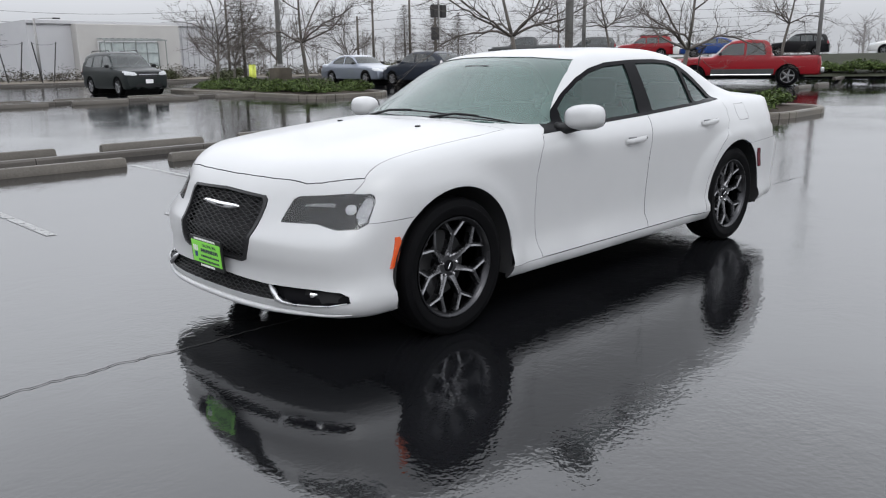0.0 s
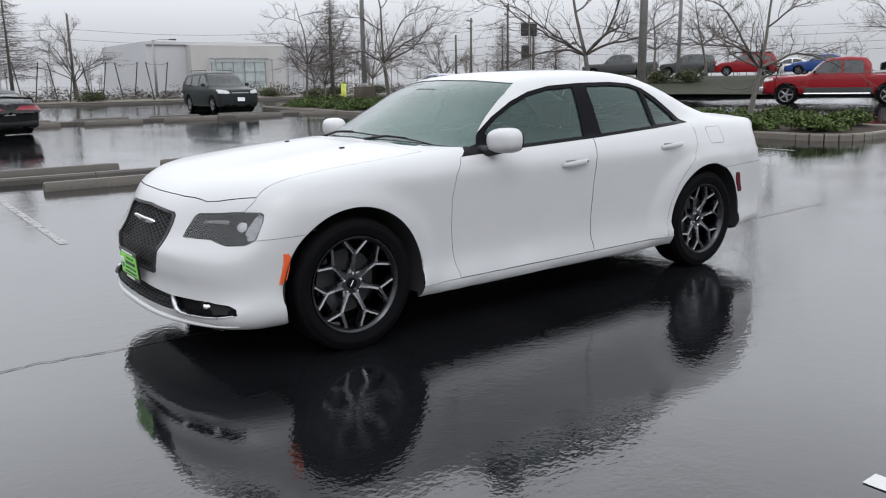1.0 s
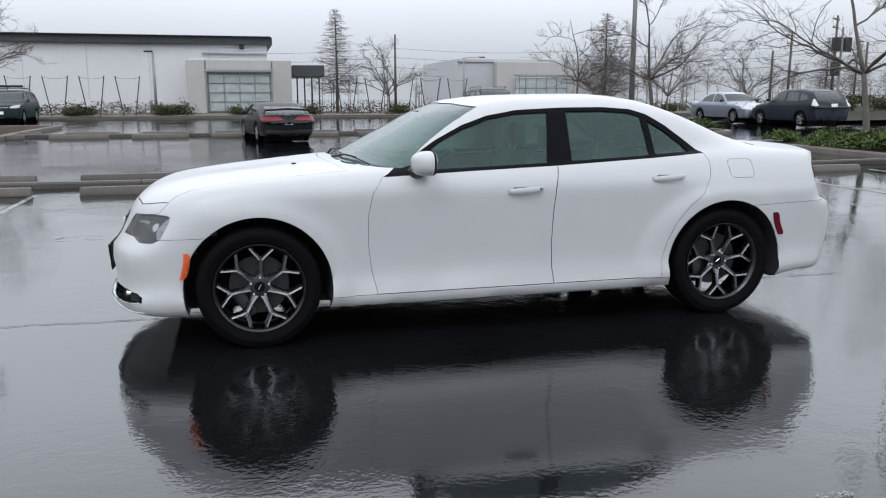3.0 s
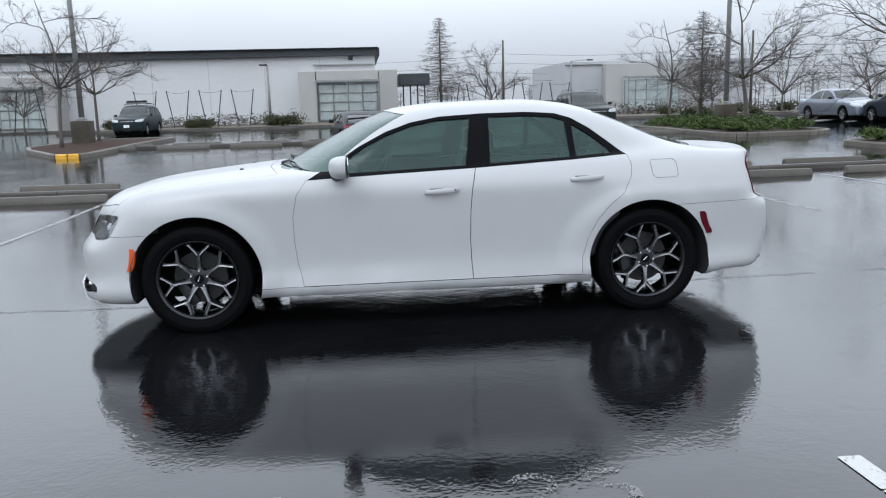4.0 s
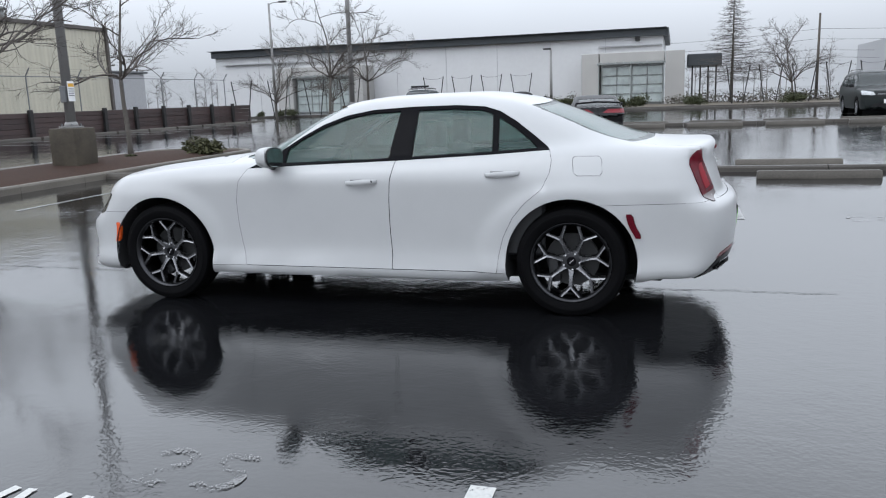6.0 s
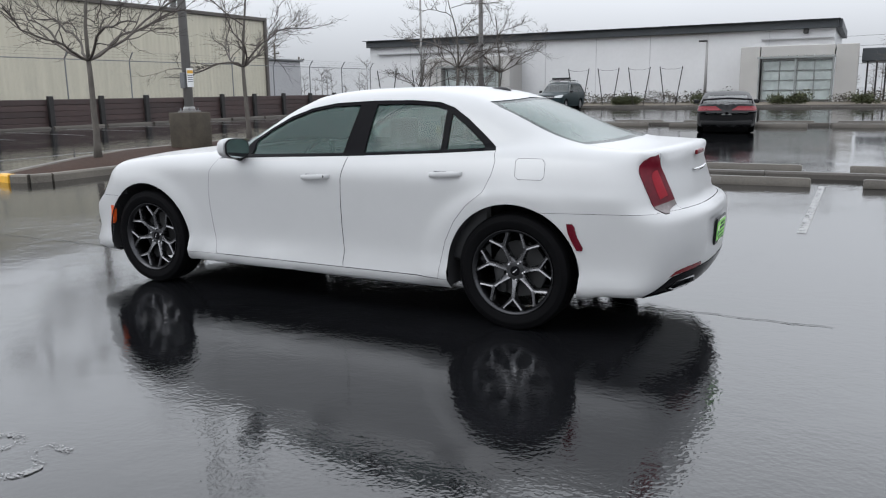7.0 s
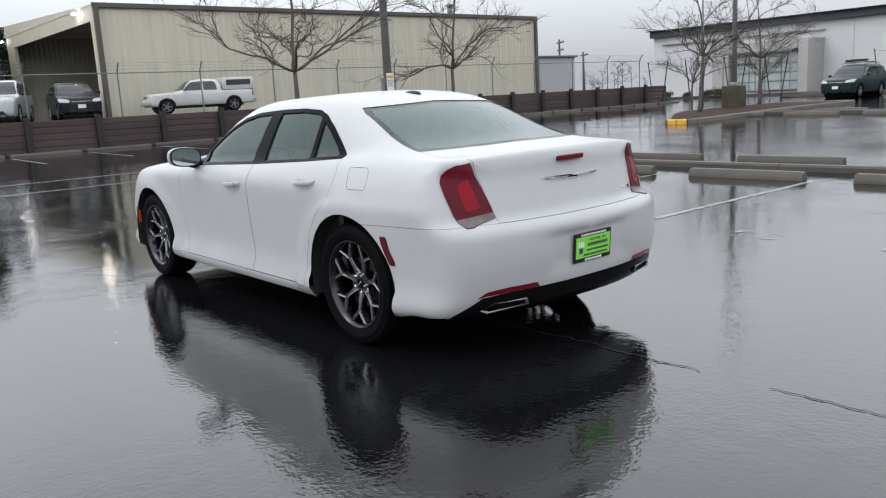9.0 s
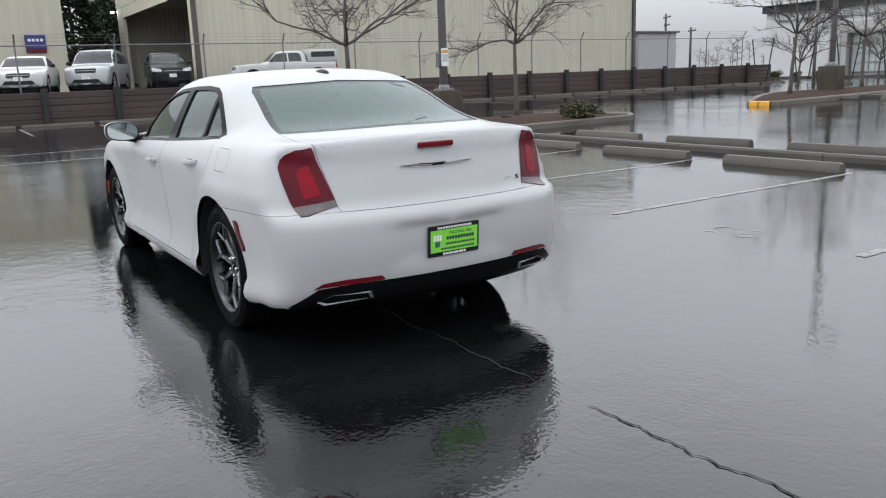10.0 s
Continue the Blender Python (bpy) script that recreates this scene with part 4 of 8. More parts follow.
tree(0, -10.45, 5.8, 20, 1.0, 0.2)
tree(1, -11.0, 11.0, 130, 1.0, 0.25)
tree(1, -10.7, 22.5, 0, 1.05, 0.35)
tree(0, -10.9, 27.2, 200, 0.95, 0.38)
tree(2, 13.6, 6.3, 40, 0.72, 0.15)
tree(2, 14.6, 12.2, 150, 0.95, 0.2)
tree(2, 13.9, 22.3, 260, 0.9, 0.35)
tree(1, 12.9, 27.4, 300, 0.95, 0.38)
tree(3, 15.8, 31.0, 10, 1.0)
tree(3, 30.5, 50.0, 60, 1.35)
tree(3, 24.0, 47.5, 130, 1.1)
tree(3, 10.2, 57.5, 220, 1.35, 0.3)
tree(3, -23.6, 42.5, 75, 1.15, 0.22)
tree(3, -22.6, 49.5, 15, 1.05, 0.3)
tree(2, 45.0, 34.0, 90, 1.0)
tree(2, 40.0, 26.0, 180, 0.95)
tree(2, 52.0, 20.0, 20, 1.1)
tree(3, 36.0, 48.0, 200, 1.2)
tree(2, 47.0, 8.0, 300, 1.1)


def larch(seed, h, r):
    """A thin bare conifer: straight stem with whorls of drooping, twiggy branches."""
    rng = random.Random(seed)
    tb, cb = bmesh.new(), bmesh.new()
    tube(tb, [(0, 0, -0.05), (0.02, 0, h * 0.5), (0, 0.02, h)], [0.14, 0.08, 0.012], 8)
    n = 230
    for k in range(n):
        z = h * (0.20 + 0.79 * k / n)
        a = k * 2.39996
        ln = r * (1 - (z / h - 0.2) / 0.82) ** 0.8 * rng.uniform(0.65, 1.1) + 0.12
        d = Vector((math.cos(a), math.sin(a), -0.12 + rng.uniform(-0.1, 0.2)))
        bp, br, _ = limb_walk(rng, Vector((0, 0, z)), d, ln, 0.022, 0.005, 5, 0.06, 0.03)
        tube(cb, bp, br, 4, cap=False)
        for j in range(10):
            q = rng.randint(1, 5)
            d2 = ((bp[q] - bp[q - 1]).normalized() + Vector((rng.uniform(-1, 1), rng.uniform(-1, 1), rng.uniform(-1.0, 0.5))) * 0.8).normalized()
            tp, tr, _ = limb_walk(rng, bp[q], d2, ln * rng.uniform(0.15, 0.35) + 0.05, 0.008, 0.004, 2, 0.15, -0.05)
            tube(cb, tp, tr, 3, cap=False)
    return mesh_of(tb, "trunk", M_BARK, 60), mesh_of(cb, "crown", M_TWIG, 80)


LARCH = larch(5, 7.9, 2.3)
for x, y, s, t in ((6.0, 57.0, 1.0, 0), (14.6, 28.0, 0.62, 70), (55.7, 63.2, 0.85, 40), (60.0, 59.2, 0.7, 160), (47.5, 50.0, 0.7, 250)):
    h = thing("larch_tree", "slender leafless conifer with drooping twiggy branches", "tree")
    h.matrix_world = pose(x, y, max(0.3, rise(x, y)), 0, 0, t) @ Matrix.Scale(s, 4)
    for nm, me in zip(("trunk", "crown"), LARCH):
        ob = new(nm, me)
        ob.parent = h


def leaf_cloud(rng, bm, centre, radii, n, size, shape=1.0):
    for _ in range(n):
        v = Vector((rng.gauss(0, 1), rng.gauss(0, 1), rng.gauss(0, 1)))
        v = v.normalized() * rng.uniform(0.55, 1.05) ** shape
        p = Vector(centre) + Vector((v.x * radii[0], v.y * radii[1], abs(v.z) * radii[2]))
        u = Vector((rng.gauss(0, 1), rng.gauss(0, 1), rng.gauss(0, 0.6))).normalized()
        w = u.orthogonal().normalized()
        if rng.random() < 0.5:
            w = u.cross(w)
        s = size * rng.uniform(0.6, 1.3)
        a, b, c, d = p - u * s, p + w * s * 0.42 + Vector((0, 0, s * 0.1)), p + u * s, p - w * s * 0.42
        bm.faces.new([bm.verts.new(q) for q in (a, b, c, d)])


def shrub_mesh(seed, radii, n, size, mat):
    rng = random.Random(seed)
    sb, lb = bmesh.new(), bmesh.new()
    for k in range(9):
        a = rng.uniform(0, 6.28)
        e = Vector((math.cos(a) * radii[0] * rng.uniform(0.3, 0.8), math.sin(a) * radii[1] * rng.uniform(0.3, 0.8), radii[2] * rng.uniform(0.5, 0.95)))
        tube(sb, [(0, 0, -0.05), e * 0.5 + Vector((0, 0, 0.05)), e], [0.014, 0.009, 0.004], 4, cap=False)
    for k in range(10):
        a = rng.uniform(0, 6.28)
        q = rng.uniform(0, 0.55)
        leaf_cloud(rng, lb, (math.cos(a) * radii[0] * q, math.sin(a) * radii[1] * q, radii[2] * rng.uniform(0.0, 0.35)),
                   [r * rng.uniform(0.4, 0.62) for r in radii], n // 10, size)
    return mesh_of(sb, "stems", M_BARK), mesh_of(lb, "foliage", mat)


SHRUB = [shrub_mesh(3, (0.6, 0.6, 0.62), 1500, 0.055, leafy("dull_shrub_leaf", (0.035, 0.036, 0.02), (0.062, 0.062, 0.032))), shrub_mesh(4, (0.75, 0.6, 0.42), 1500, 0.05, M_LEAF), shrub_mesh(6, (1.1, 0.8, 0.95), 1300, 0.075, M_HEDGE),
         shrub_mesh(9, (0.32, 0.3, 0.2), 220, 0.05, M_HEDGE)]


def shrub(kind, x, y, turn=0.0, s=1.0, z=None, label="low evergreen shrub in a planted bed"):
    h = thing("shrub", label, "shrub", group="shrubs in the planted beds")
    h.matrix_world = pose(x, y, (rise(x, y) + 0.14) if z is None else z, 0, 0, turn) @ Matrix.Scale(s, 4)
    for nm, me in zip(("stems", "foliage"), SHRUB[kind]):
        ob = new(nm, me)
        ob.parent = h


rng = random.Random(77)
shrub(0, -9.4, 11.6, 0, 1.05, 0.18, "dense evergreen shrub at the end of a mulched island")
shrub(3, -10.3, 10.1, 30, 1.0, 0.2, "small dry winter plant in the mulch")
shrub(3, -9.9, 12.9, 80, 1.0, 0.2, "small dry winter plant in the mulch")
shrub(3, -10.6, 8.9, 10, 0.8, 0.2, "small dry winter plant in the mulch")
for k in range(9):
    for q in range(3):
        shrub(1, 13.0 + 1.1 * q + rng.uniform(-.2, .2), 4.5 + 1.05 * k + rng.uniform(-.2, .2), rng.uniform(0, 360), rng.uniform(0.8, 1.1))
for k in range(9):
    for q in range(3):
        shrub(1, 12.4 + 1.1 * q + rng.uniform(-.2, .2), 20.1 + 1.0 * k + rng.uniform(-.2, .2), rng.uniform(0, 360), rng.uniform(0.85, 1.2))
for x in (-17.2, -11.9, -11.0, -6.4, -5.4, -1.6, -0.5, 3.2, 9.5, 17.0, 21.5, 27.0, 31.0):
    shrub(2, x, 50.2 + rng.uniform(-.4, .4), rng.uniform(0, 360), rng.uniform(0.85, 1.15), label="clipped dark green-brown bush on the verge")
M_BRUSH = leafy("winter_brush_leaf", (0.045, 0.041, 0.034), (0.075, 0.068, 0.055))
bm = bmesh.new()
for k in range(150):
    x = -19.0 + 0.52 * k
    if -4.6 < x < 1.6:
        continue
    leaf_cloud(rng, bm, (x + rng.uniform(-.3, .3), 56.0 + rng.uniform(-1.0, 1.0), rise(x, 56.0) + 0.1), (0.9, 0.8, rng.uniform(0.6, 1.2)), 120, 0.09)
part("verge_brush", bm, M_BRUSH, kind="stuff", label="grey-brown winter brush along the verge")
for k in range(9):
    shrub(1, 32.6 + 0.28 * k + rng.uniform(-.2, .2), 11.6 - 0.85 * k, rng.uniform(0, 360), rng.uniform(1.1, 1.5), label="low evergreen shrub beside the street")
for k in range(9):
    shrub(2, 25.0 + 0.95 * k, 32.0 - 1.2 * k + rng.uniform(-.4, .4), rng.uniform(0, 360), rng.uniform(0.7, 0.95), label="clipped dark hedge bush beside the street")
for k in range(8):
    shrub(2, -39.0 + 1.7 * k + rng.uniform(-.4, .4), 52 + rng.uniform(-.6, .6), rng.uniform(0, 360), rng.uniform(0.5, 0.8), label="brown-green winter hedge bush by the building")
for x in (16.5, 18.2, 20.0, 25.0, 34.0, 36.0):
    shrub(2, x, 33.5 + rng.uniform(-.6, 3.6), rng.uniform(0, 360), rng.uniform(0.7, 1.0), label="clipped dark hedge bush")

# dense dark conifers beyond the yard and the street
def fir(seed, h, r):
    rng = random.Random(seed)
    tb, lb = bmesh.new(), bmesh.new()
    tube(tb, [(0, 0, -0.1), (0, 0, h)], [0.2, 0.03], 8)
    for k in range(70):
        z = h * (0.06 + 0.92 * k / 70)
        rr = r * (1 - z / h) ** 0.85 + 0.1
        for j in range(11):
            a = rng.uniform(0, 6.28)
            q = rr * rng.uniform(0.5, 1.08)
            leaf_cloud(rng, lb, (math.cos(a) * q * 0.8, math.sin(a) * q * 0.8, z - q * 0.15), (rr * 0.30, rr * 0.30, 0.25), 8, 0.23)
    return mesh_of(tb, "trunk", M_BARK), mesh_of(lb, "foliage", M_CONIFER)


FIR = fir(2, 9.0, 3.6)
for x, y, z, s in ((-50.6, 6.2, 1.3, 1.0), (-54.5, 9.0, 1.3, 0.8)):
    h = thing("fir_tree", "dense dark evergreen conifer", "tree")
    h.matrix_world = pose(x, y, z) @ Matrix.Scale(s, 4)
    for nm, me in zip(("trunk", "foliage"), FIR):
        ob = new(nm, me)
        ob.parent = h

# far bare woods on the skyline, past counting
bm = bmesh.new()
rng = random.Random(31)
for k in range(420):
    a = radians(rng.uniform(8, 172))
    r = rng.uniform(150, 240)
    x, y = r * math.cos(a), r * math.sin(a)
    h = rng.uniform(3.0, 7.5)
    if rng.random() < 0.3:
        h *= 1.35
    rod(bm, (x, y, 0), (x, y, h * 0.9), 0.14, 0.03, 3)
    for j in range(14):
        z = h * rng.uniform(0.3, 0.9)
        d = Vector((rng.gauss(0, 1), rng.gauss(0, 1), rng.uniform(0.2, 1.4))).normalized()
        ln = h * rng.uniform(0.15, 0.35)
        e = Vector((x, y, z)) + d * ln
        rod(bm, (x, y, z), e, 0.06, 0.02, 3, cap=False)
        for q in range(3):
            e2 = e + Vector((rng.gauss(0, 1), rng.gauss(0, 1), rng.gauss(0.3, 1))).normalized() * ln * 0.5
            rod(bm, e - d * ln * 0.3, e2, 0.03, 0.012, 3, cap=False)
part("far_woods", bm, M_FARWOOD, kind="stuff", label="bare winter woods on the far skyline")

# poles
def lamp_post(x, y, height, block=True, z=None, arm=(1.0, 0.0), r=0.105, label="tall grey car park lamp pole on a concrete block"):
    z = rise(x, y) if z is None else z
    h = thing("lamp_pole", label, "lamp pole", at=(x, y, z))
    zb = 0.0
    if block:
        bm = bmesh.new()
        box(bm, (0, 0, 0.42), (0.66, 0.66, 0.98), 0.03, None, 2)
        part("concrete_block", bm, M_BLOCK, h, "stained concrete base block", smooth=30)
        zb = 0.91
        bm = bmesh.new()
        box(bm, (0, 0, zb + 0.02), (0.36, 0.36, 0.035), 0.006)
        rod(bm, (0, 0, zb), (0, 0, zb + 0.13), r * 1.5, r * 1.12, 16)
        part("base_plate", bm, M_POLE, h, smooth=30)
        for sx in (-0.13, 0.13):
            for sy in (-0.13, 0.13):
                bm = bmesh.new()
                rod(bm, (sx, sy, zb + 0.02), (sx, sy, zb + 0.09), 0.018, n=6)
                part("bolt", bm, M_GALV, h)
    bm = bmesh.new()
    rod(bm, (0, 0, zb), (0, 0, height), r, r * 0.62, 14)
    part("pole", bm, M_POLE, h, smooth=30)
    ax, ay = arm
    bm = bmesh.new()
    tube(bm, [(0, 0, height - 0.1), (ax * 0.35, ay * 0.35, height + 0.02), (ax, ay, height + 0.06)], 0.03, 6)
    part("arm", bm, M_POLE, h)
    bm = bmesh.new()
    box(bm, (0, 0, 0), (0.62, 0.28, 0.12), 0.03, pose(ax * 1.2, ay * 1.2, height + 0.05, 0, 0, math.degrees(math.atan2(ay, ax))), 2)
    part("lamp_head", bm, M_POST, h)
    return h


pa = lamp_post(-10.3, 8.25, 8.5, arm=(0.0, 1.0), z=0.15)
bm = bmesh.new()
box(bm, (0.115, -0.02, 1.68), (0.012, 0.20, 0.42), 0.004)
sg = part("notice", bm, M_TEXT_WHITE, pa, "white notice with a yellow head")
bm = bmesh.new()
box(bm, (0.1225, -0.02, 1.81), (0.004, 0.17, 0.07))
part("notice_head", bm, M_YELLOW, sg)
bm = bmesh.new()
for k in range(4):
    box(bm, (0.1225, -0.02, 1.73 - 0.045 * k), (0.004, 0.15, 0.014))
part("notice_print", bm, M_TEXT_DARK, sg, kind="stuff")
bm = bmesh.new()
box(bm, (0.02, -0.14, 1.62), (0.12, 0.09, 0.34), 0.01)
part("switch_box", bm, M_GALV, pa)
pb = lamp_post(-10.75, 24.95, 8.8, arm=(0.0, 1.0), z=0.32)
pc = lamp_post(14.9, 10.6, 8.8, arm=(0.0, 1.0), z=0.12, r=0.125)
bm = bmesh.new()
box(bm, (-0.13, -0.03, 1.62), (0.01, 0.15, 0.38), 0.004)
part("notice", bm, M_CONCRETE, pc, "faded tan notice")
lamp_post(14.0, 24.3, 9.0, arm=(0.0, 1.0), z=0.28)
lamp_post(-7.4, 57.6, 4.6, block=False, arm=(-0.25, 0.0), r=0.13, label="short grey lamp post on the verge")
lamp_post(21.0, 73.8, 5.3, block=False, arm=(1.6, 0.0), r=0.14, label="lamp post with a single long arm")
lamp_post(-28.4, 51.5, 8.8, block=False, arm=(1.0, 0.0), r=0.12, label="tall lamp post by the warehouse")
lamp_post(38.5, 27.0, 10.0, block=False, arm=(0.8, 0.4), r=0.13, z=0.9, label="tall street lamp beyond the car park")
lamp_post(46.5, 15.5, 10.0, block=False, arm=(0.8, -0.4), r=0.13, z=1.2, label="tall street lamp beyond the car park")


def utility_pole(x, y, top, arms=2, turn=0.0, z=0.2):
    h = thing("utility_pole", "dark wooden utility pole with cross-arms", "utility pole", at=(x, y, z), turn=turn)
    bm = bmesh.new()
    rod(bm, (0, 0, -0.1), (0, 0, top), 0.16, 0.10, 9)
    part("pole", bm, M_WOODPOLE, h, smooth=40)
    for k in range(arms):
        bm = bmesh.new()
        box(bm, (0, 0.12, top - 0.35 - 0.8 * k), (2.3 - 0.4 * k, 0.10, 0.12), 0.01)
        part("cross_arm", bm, M_WOODPOLE, h)
        for sx in (-1.0, -0.45, 0.45, 1.0):
            bm = bmesh.new()
            rod(bm, (sx * (1 - 0.18 * k), 0.12, top - 0.30 - 0.8 * k), (sx * (1 - 0.18 * k), 0.12, top - 0.14 - 0.8 * k), 0.035, 0.02, 6)
            part("insulator", bm, M_GALV, h)


for x, y, tp, a, t in ((15.7, 83.0, 8.2, 0, 0), (40.2, 74.0, 8.0, 0, 20), (53.2, 65.6, 7.8, 2, 35), (52.0, 66.8, 6.0, 0, 0), (56.2, 62.9, 9.2, 2, 35), (58.2, 60.9, 6.6, 0, 0), (-54.0, 64.6, 6.7, 2, -30), (-52.0, 66.2, 5.2, 1, -30)):
    utility_pole(x, y, tp, a, t)
UW = thing("overhead_cables", "thin overhead power cables across the sky", "cable")
for z0, off in ((6.9, 0.0), (6.0, 1.5), (5.0, 3.0), (4.2, 0.8)):
    for (xa, ya), (xb, yb) in (((15.7, 83.0 + off), (40.2, 74.0 + off)), ((40.2, 74.0 + off), (56.2, 62.9 + off)), ((-12.0, 88.0 + off), (15.7, 83.0 + off)), ((56.2, 62.9 + off), (90.0, 30.0 + off))):
        bm = bmesh.new()
        tube(bm, [(xa + (xb - xa) * k / 10, ya + (yb - ya) * k / 10, z0 - 0.6 * math.sin(math.pi * k / 10)) for k in range(11)], 0.018, 4)
        part("cable", bm, M_POST, UW)
sgn = thing("traffic_signal", "black traffic signal heads on a mast", "traffic signal", at=(30.5, 32.0, 0.6))
bm = bmesh.new()
rod(bm, (0, 0, 0), (0, 0, 4.6), 0.09, 0.06, 8)
part("mast", bm, M_POLE, sgn)
for dx, dz in ((-0.35, 3.7), (0.35, 3.7), (-0.3, 2.4)):
    bm = bmesh.new()
    box(bm, (dx, 0, dz), (0.42, 0.3, 0.75), 0.03)
    part("signal_head", bm, M_POST, sgn)
for x, y in ((17.6, 32.2), (19.4, 35.5)):
    bl = thing("yellow_bollard", "bright yellow-green safety bollard", "bollard", at=(x, y, rise(x, y)))
    bm = bmesh.new()
    rod(bm, (0, 0, 0), (0, 0, 1.05), 0.10, 0.10, 12)
    rod(bm, (0, 0, 1.05), (0, 0, 1.12), 0.10, 0.04, 12)
    part("post", bm, surface("safety_yellow", (0.45, 0.50, 0.06), 0.5), bl, smooth=30)

# ---- the white saloon ----
CAR = thing("white_sedan", "white four-door saloon, wet with rain, on dark alloy wheels", "car", at=(0, -0.028, 0))
AXLE_F, AXLE_R, HUB_Z, ARCH = -1.526, 1.526, 0.362, 0.424

hood_z = curve_of([(-2.45, 0.62), (-2.33, 0.79), (-2.25, 0.865), (-2.1, 0.925), (-1.9, 0.965), (-1.5, 1.012), (-1.2, 1.045), (-0.9, 1.07),
                   (0.3, 1.08), (1.6, 1.11), (1.9, 1.105), (2.2, 1.10), (2.42, 1.112), (2.5, 1.10), (2.6, 1.0)])
shoulder_z = curve_of([(-2.4, 0.72), (-2.2, 0.83), (-2.0, 0.885), (-1.5, 0.955), (-0.8, 0.995), (0.34, 1.04), (1.36, 1.085), (2.0, 1.085), (2.3, 1.06), (2.55, 0.98)])
half_w = curve_of([(-2.45, 0.79), (-2.2, 0.872), (-1.9, 0.914), (-1.5, 0.928), (-0.5, 0.930), (0.8, 0.930), (1.5, 0.933), (1.9, 0.918), (2.3, 0.880), (2.6, 0.828)])
side_in = curve_of([(0.16, 0.085), (0.21, 0.03), (0.235, 0.004), (0.272, 0.0), (0.30, 0.004), (0.335, 0.008), (0.372, 0.030), (0.42, 0.034), (0.52, 0.030), (0.66, 0.019), (0.80, 0.009), (0.885, 0.003), (0.925, 0.006), (0.965, 0.022), (1.03, 0.050), (1.1, 0.075)])
nose_x = curve_of([(0.2, -2.34), (0.25, -2.41), (0.30, -2.425), (0.36, -2.400), (0.42, -2.395), (0.50, -2.407), (0.575, -2.402), (0.60, -2.385), (0.66, -2.347), (0.76, -2.303), (0.85, -2.265), (0.92, -2.205), (1.0, -2.09)])
tail_x = curve_of([(0.2, 2.43), (0.27, 2.50), (0.36, 2.555), (0.45, 2.578), (0.58, 2.592), (0.70, 2.584), (0.742, 2.565), (0.772, 2.495), (0.85, 2.468), (0.95, 2.436), (1.03, 2.416), (1.075, 2.432), (1.13, 2.424)])
roof_z = curve_of([(-1.7, 0.3), (-1.2, 0.955), (-1.05, 1.035), (-0.9, 1.112), (-0.6, 1.265), (-0.36, 1.382), (-0.13, 1.447), (0.2, 1.475), (0.75, 1.483), (1.08, 1.452),
                   (1.3, 1.395), (1.64, 1.265), (1.87, 1.165), (2.05, 1.085), (2.2, 0.99), (2.7, 0.3)])
cabin_w = curve_of([(0.9, 0.868), (1.0, 0.845), (1.08, 0.822), (1.2, 0.765), (1.32, 0.70), (1.40, 0.645), (1.48, 0.58)])
cabin_in = curve_of([(-1.2, 0.10), (-0.6, 0.035), (0.0, 0.008), (0.5, 0.0), (1.0, 0.012), (1.5, 0.06), (2.1, 0.15)])


TAIL_CUT, TAIL_POW = 0.22, 2.6


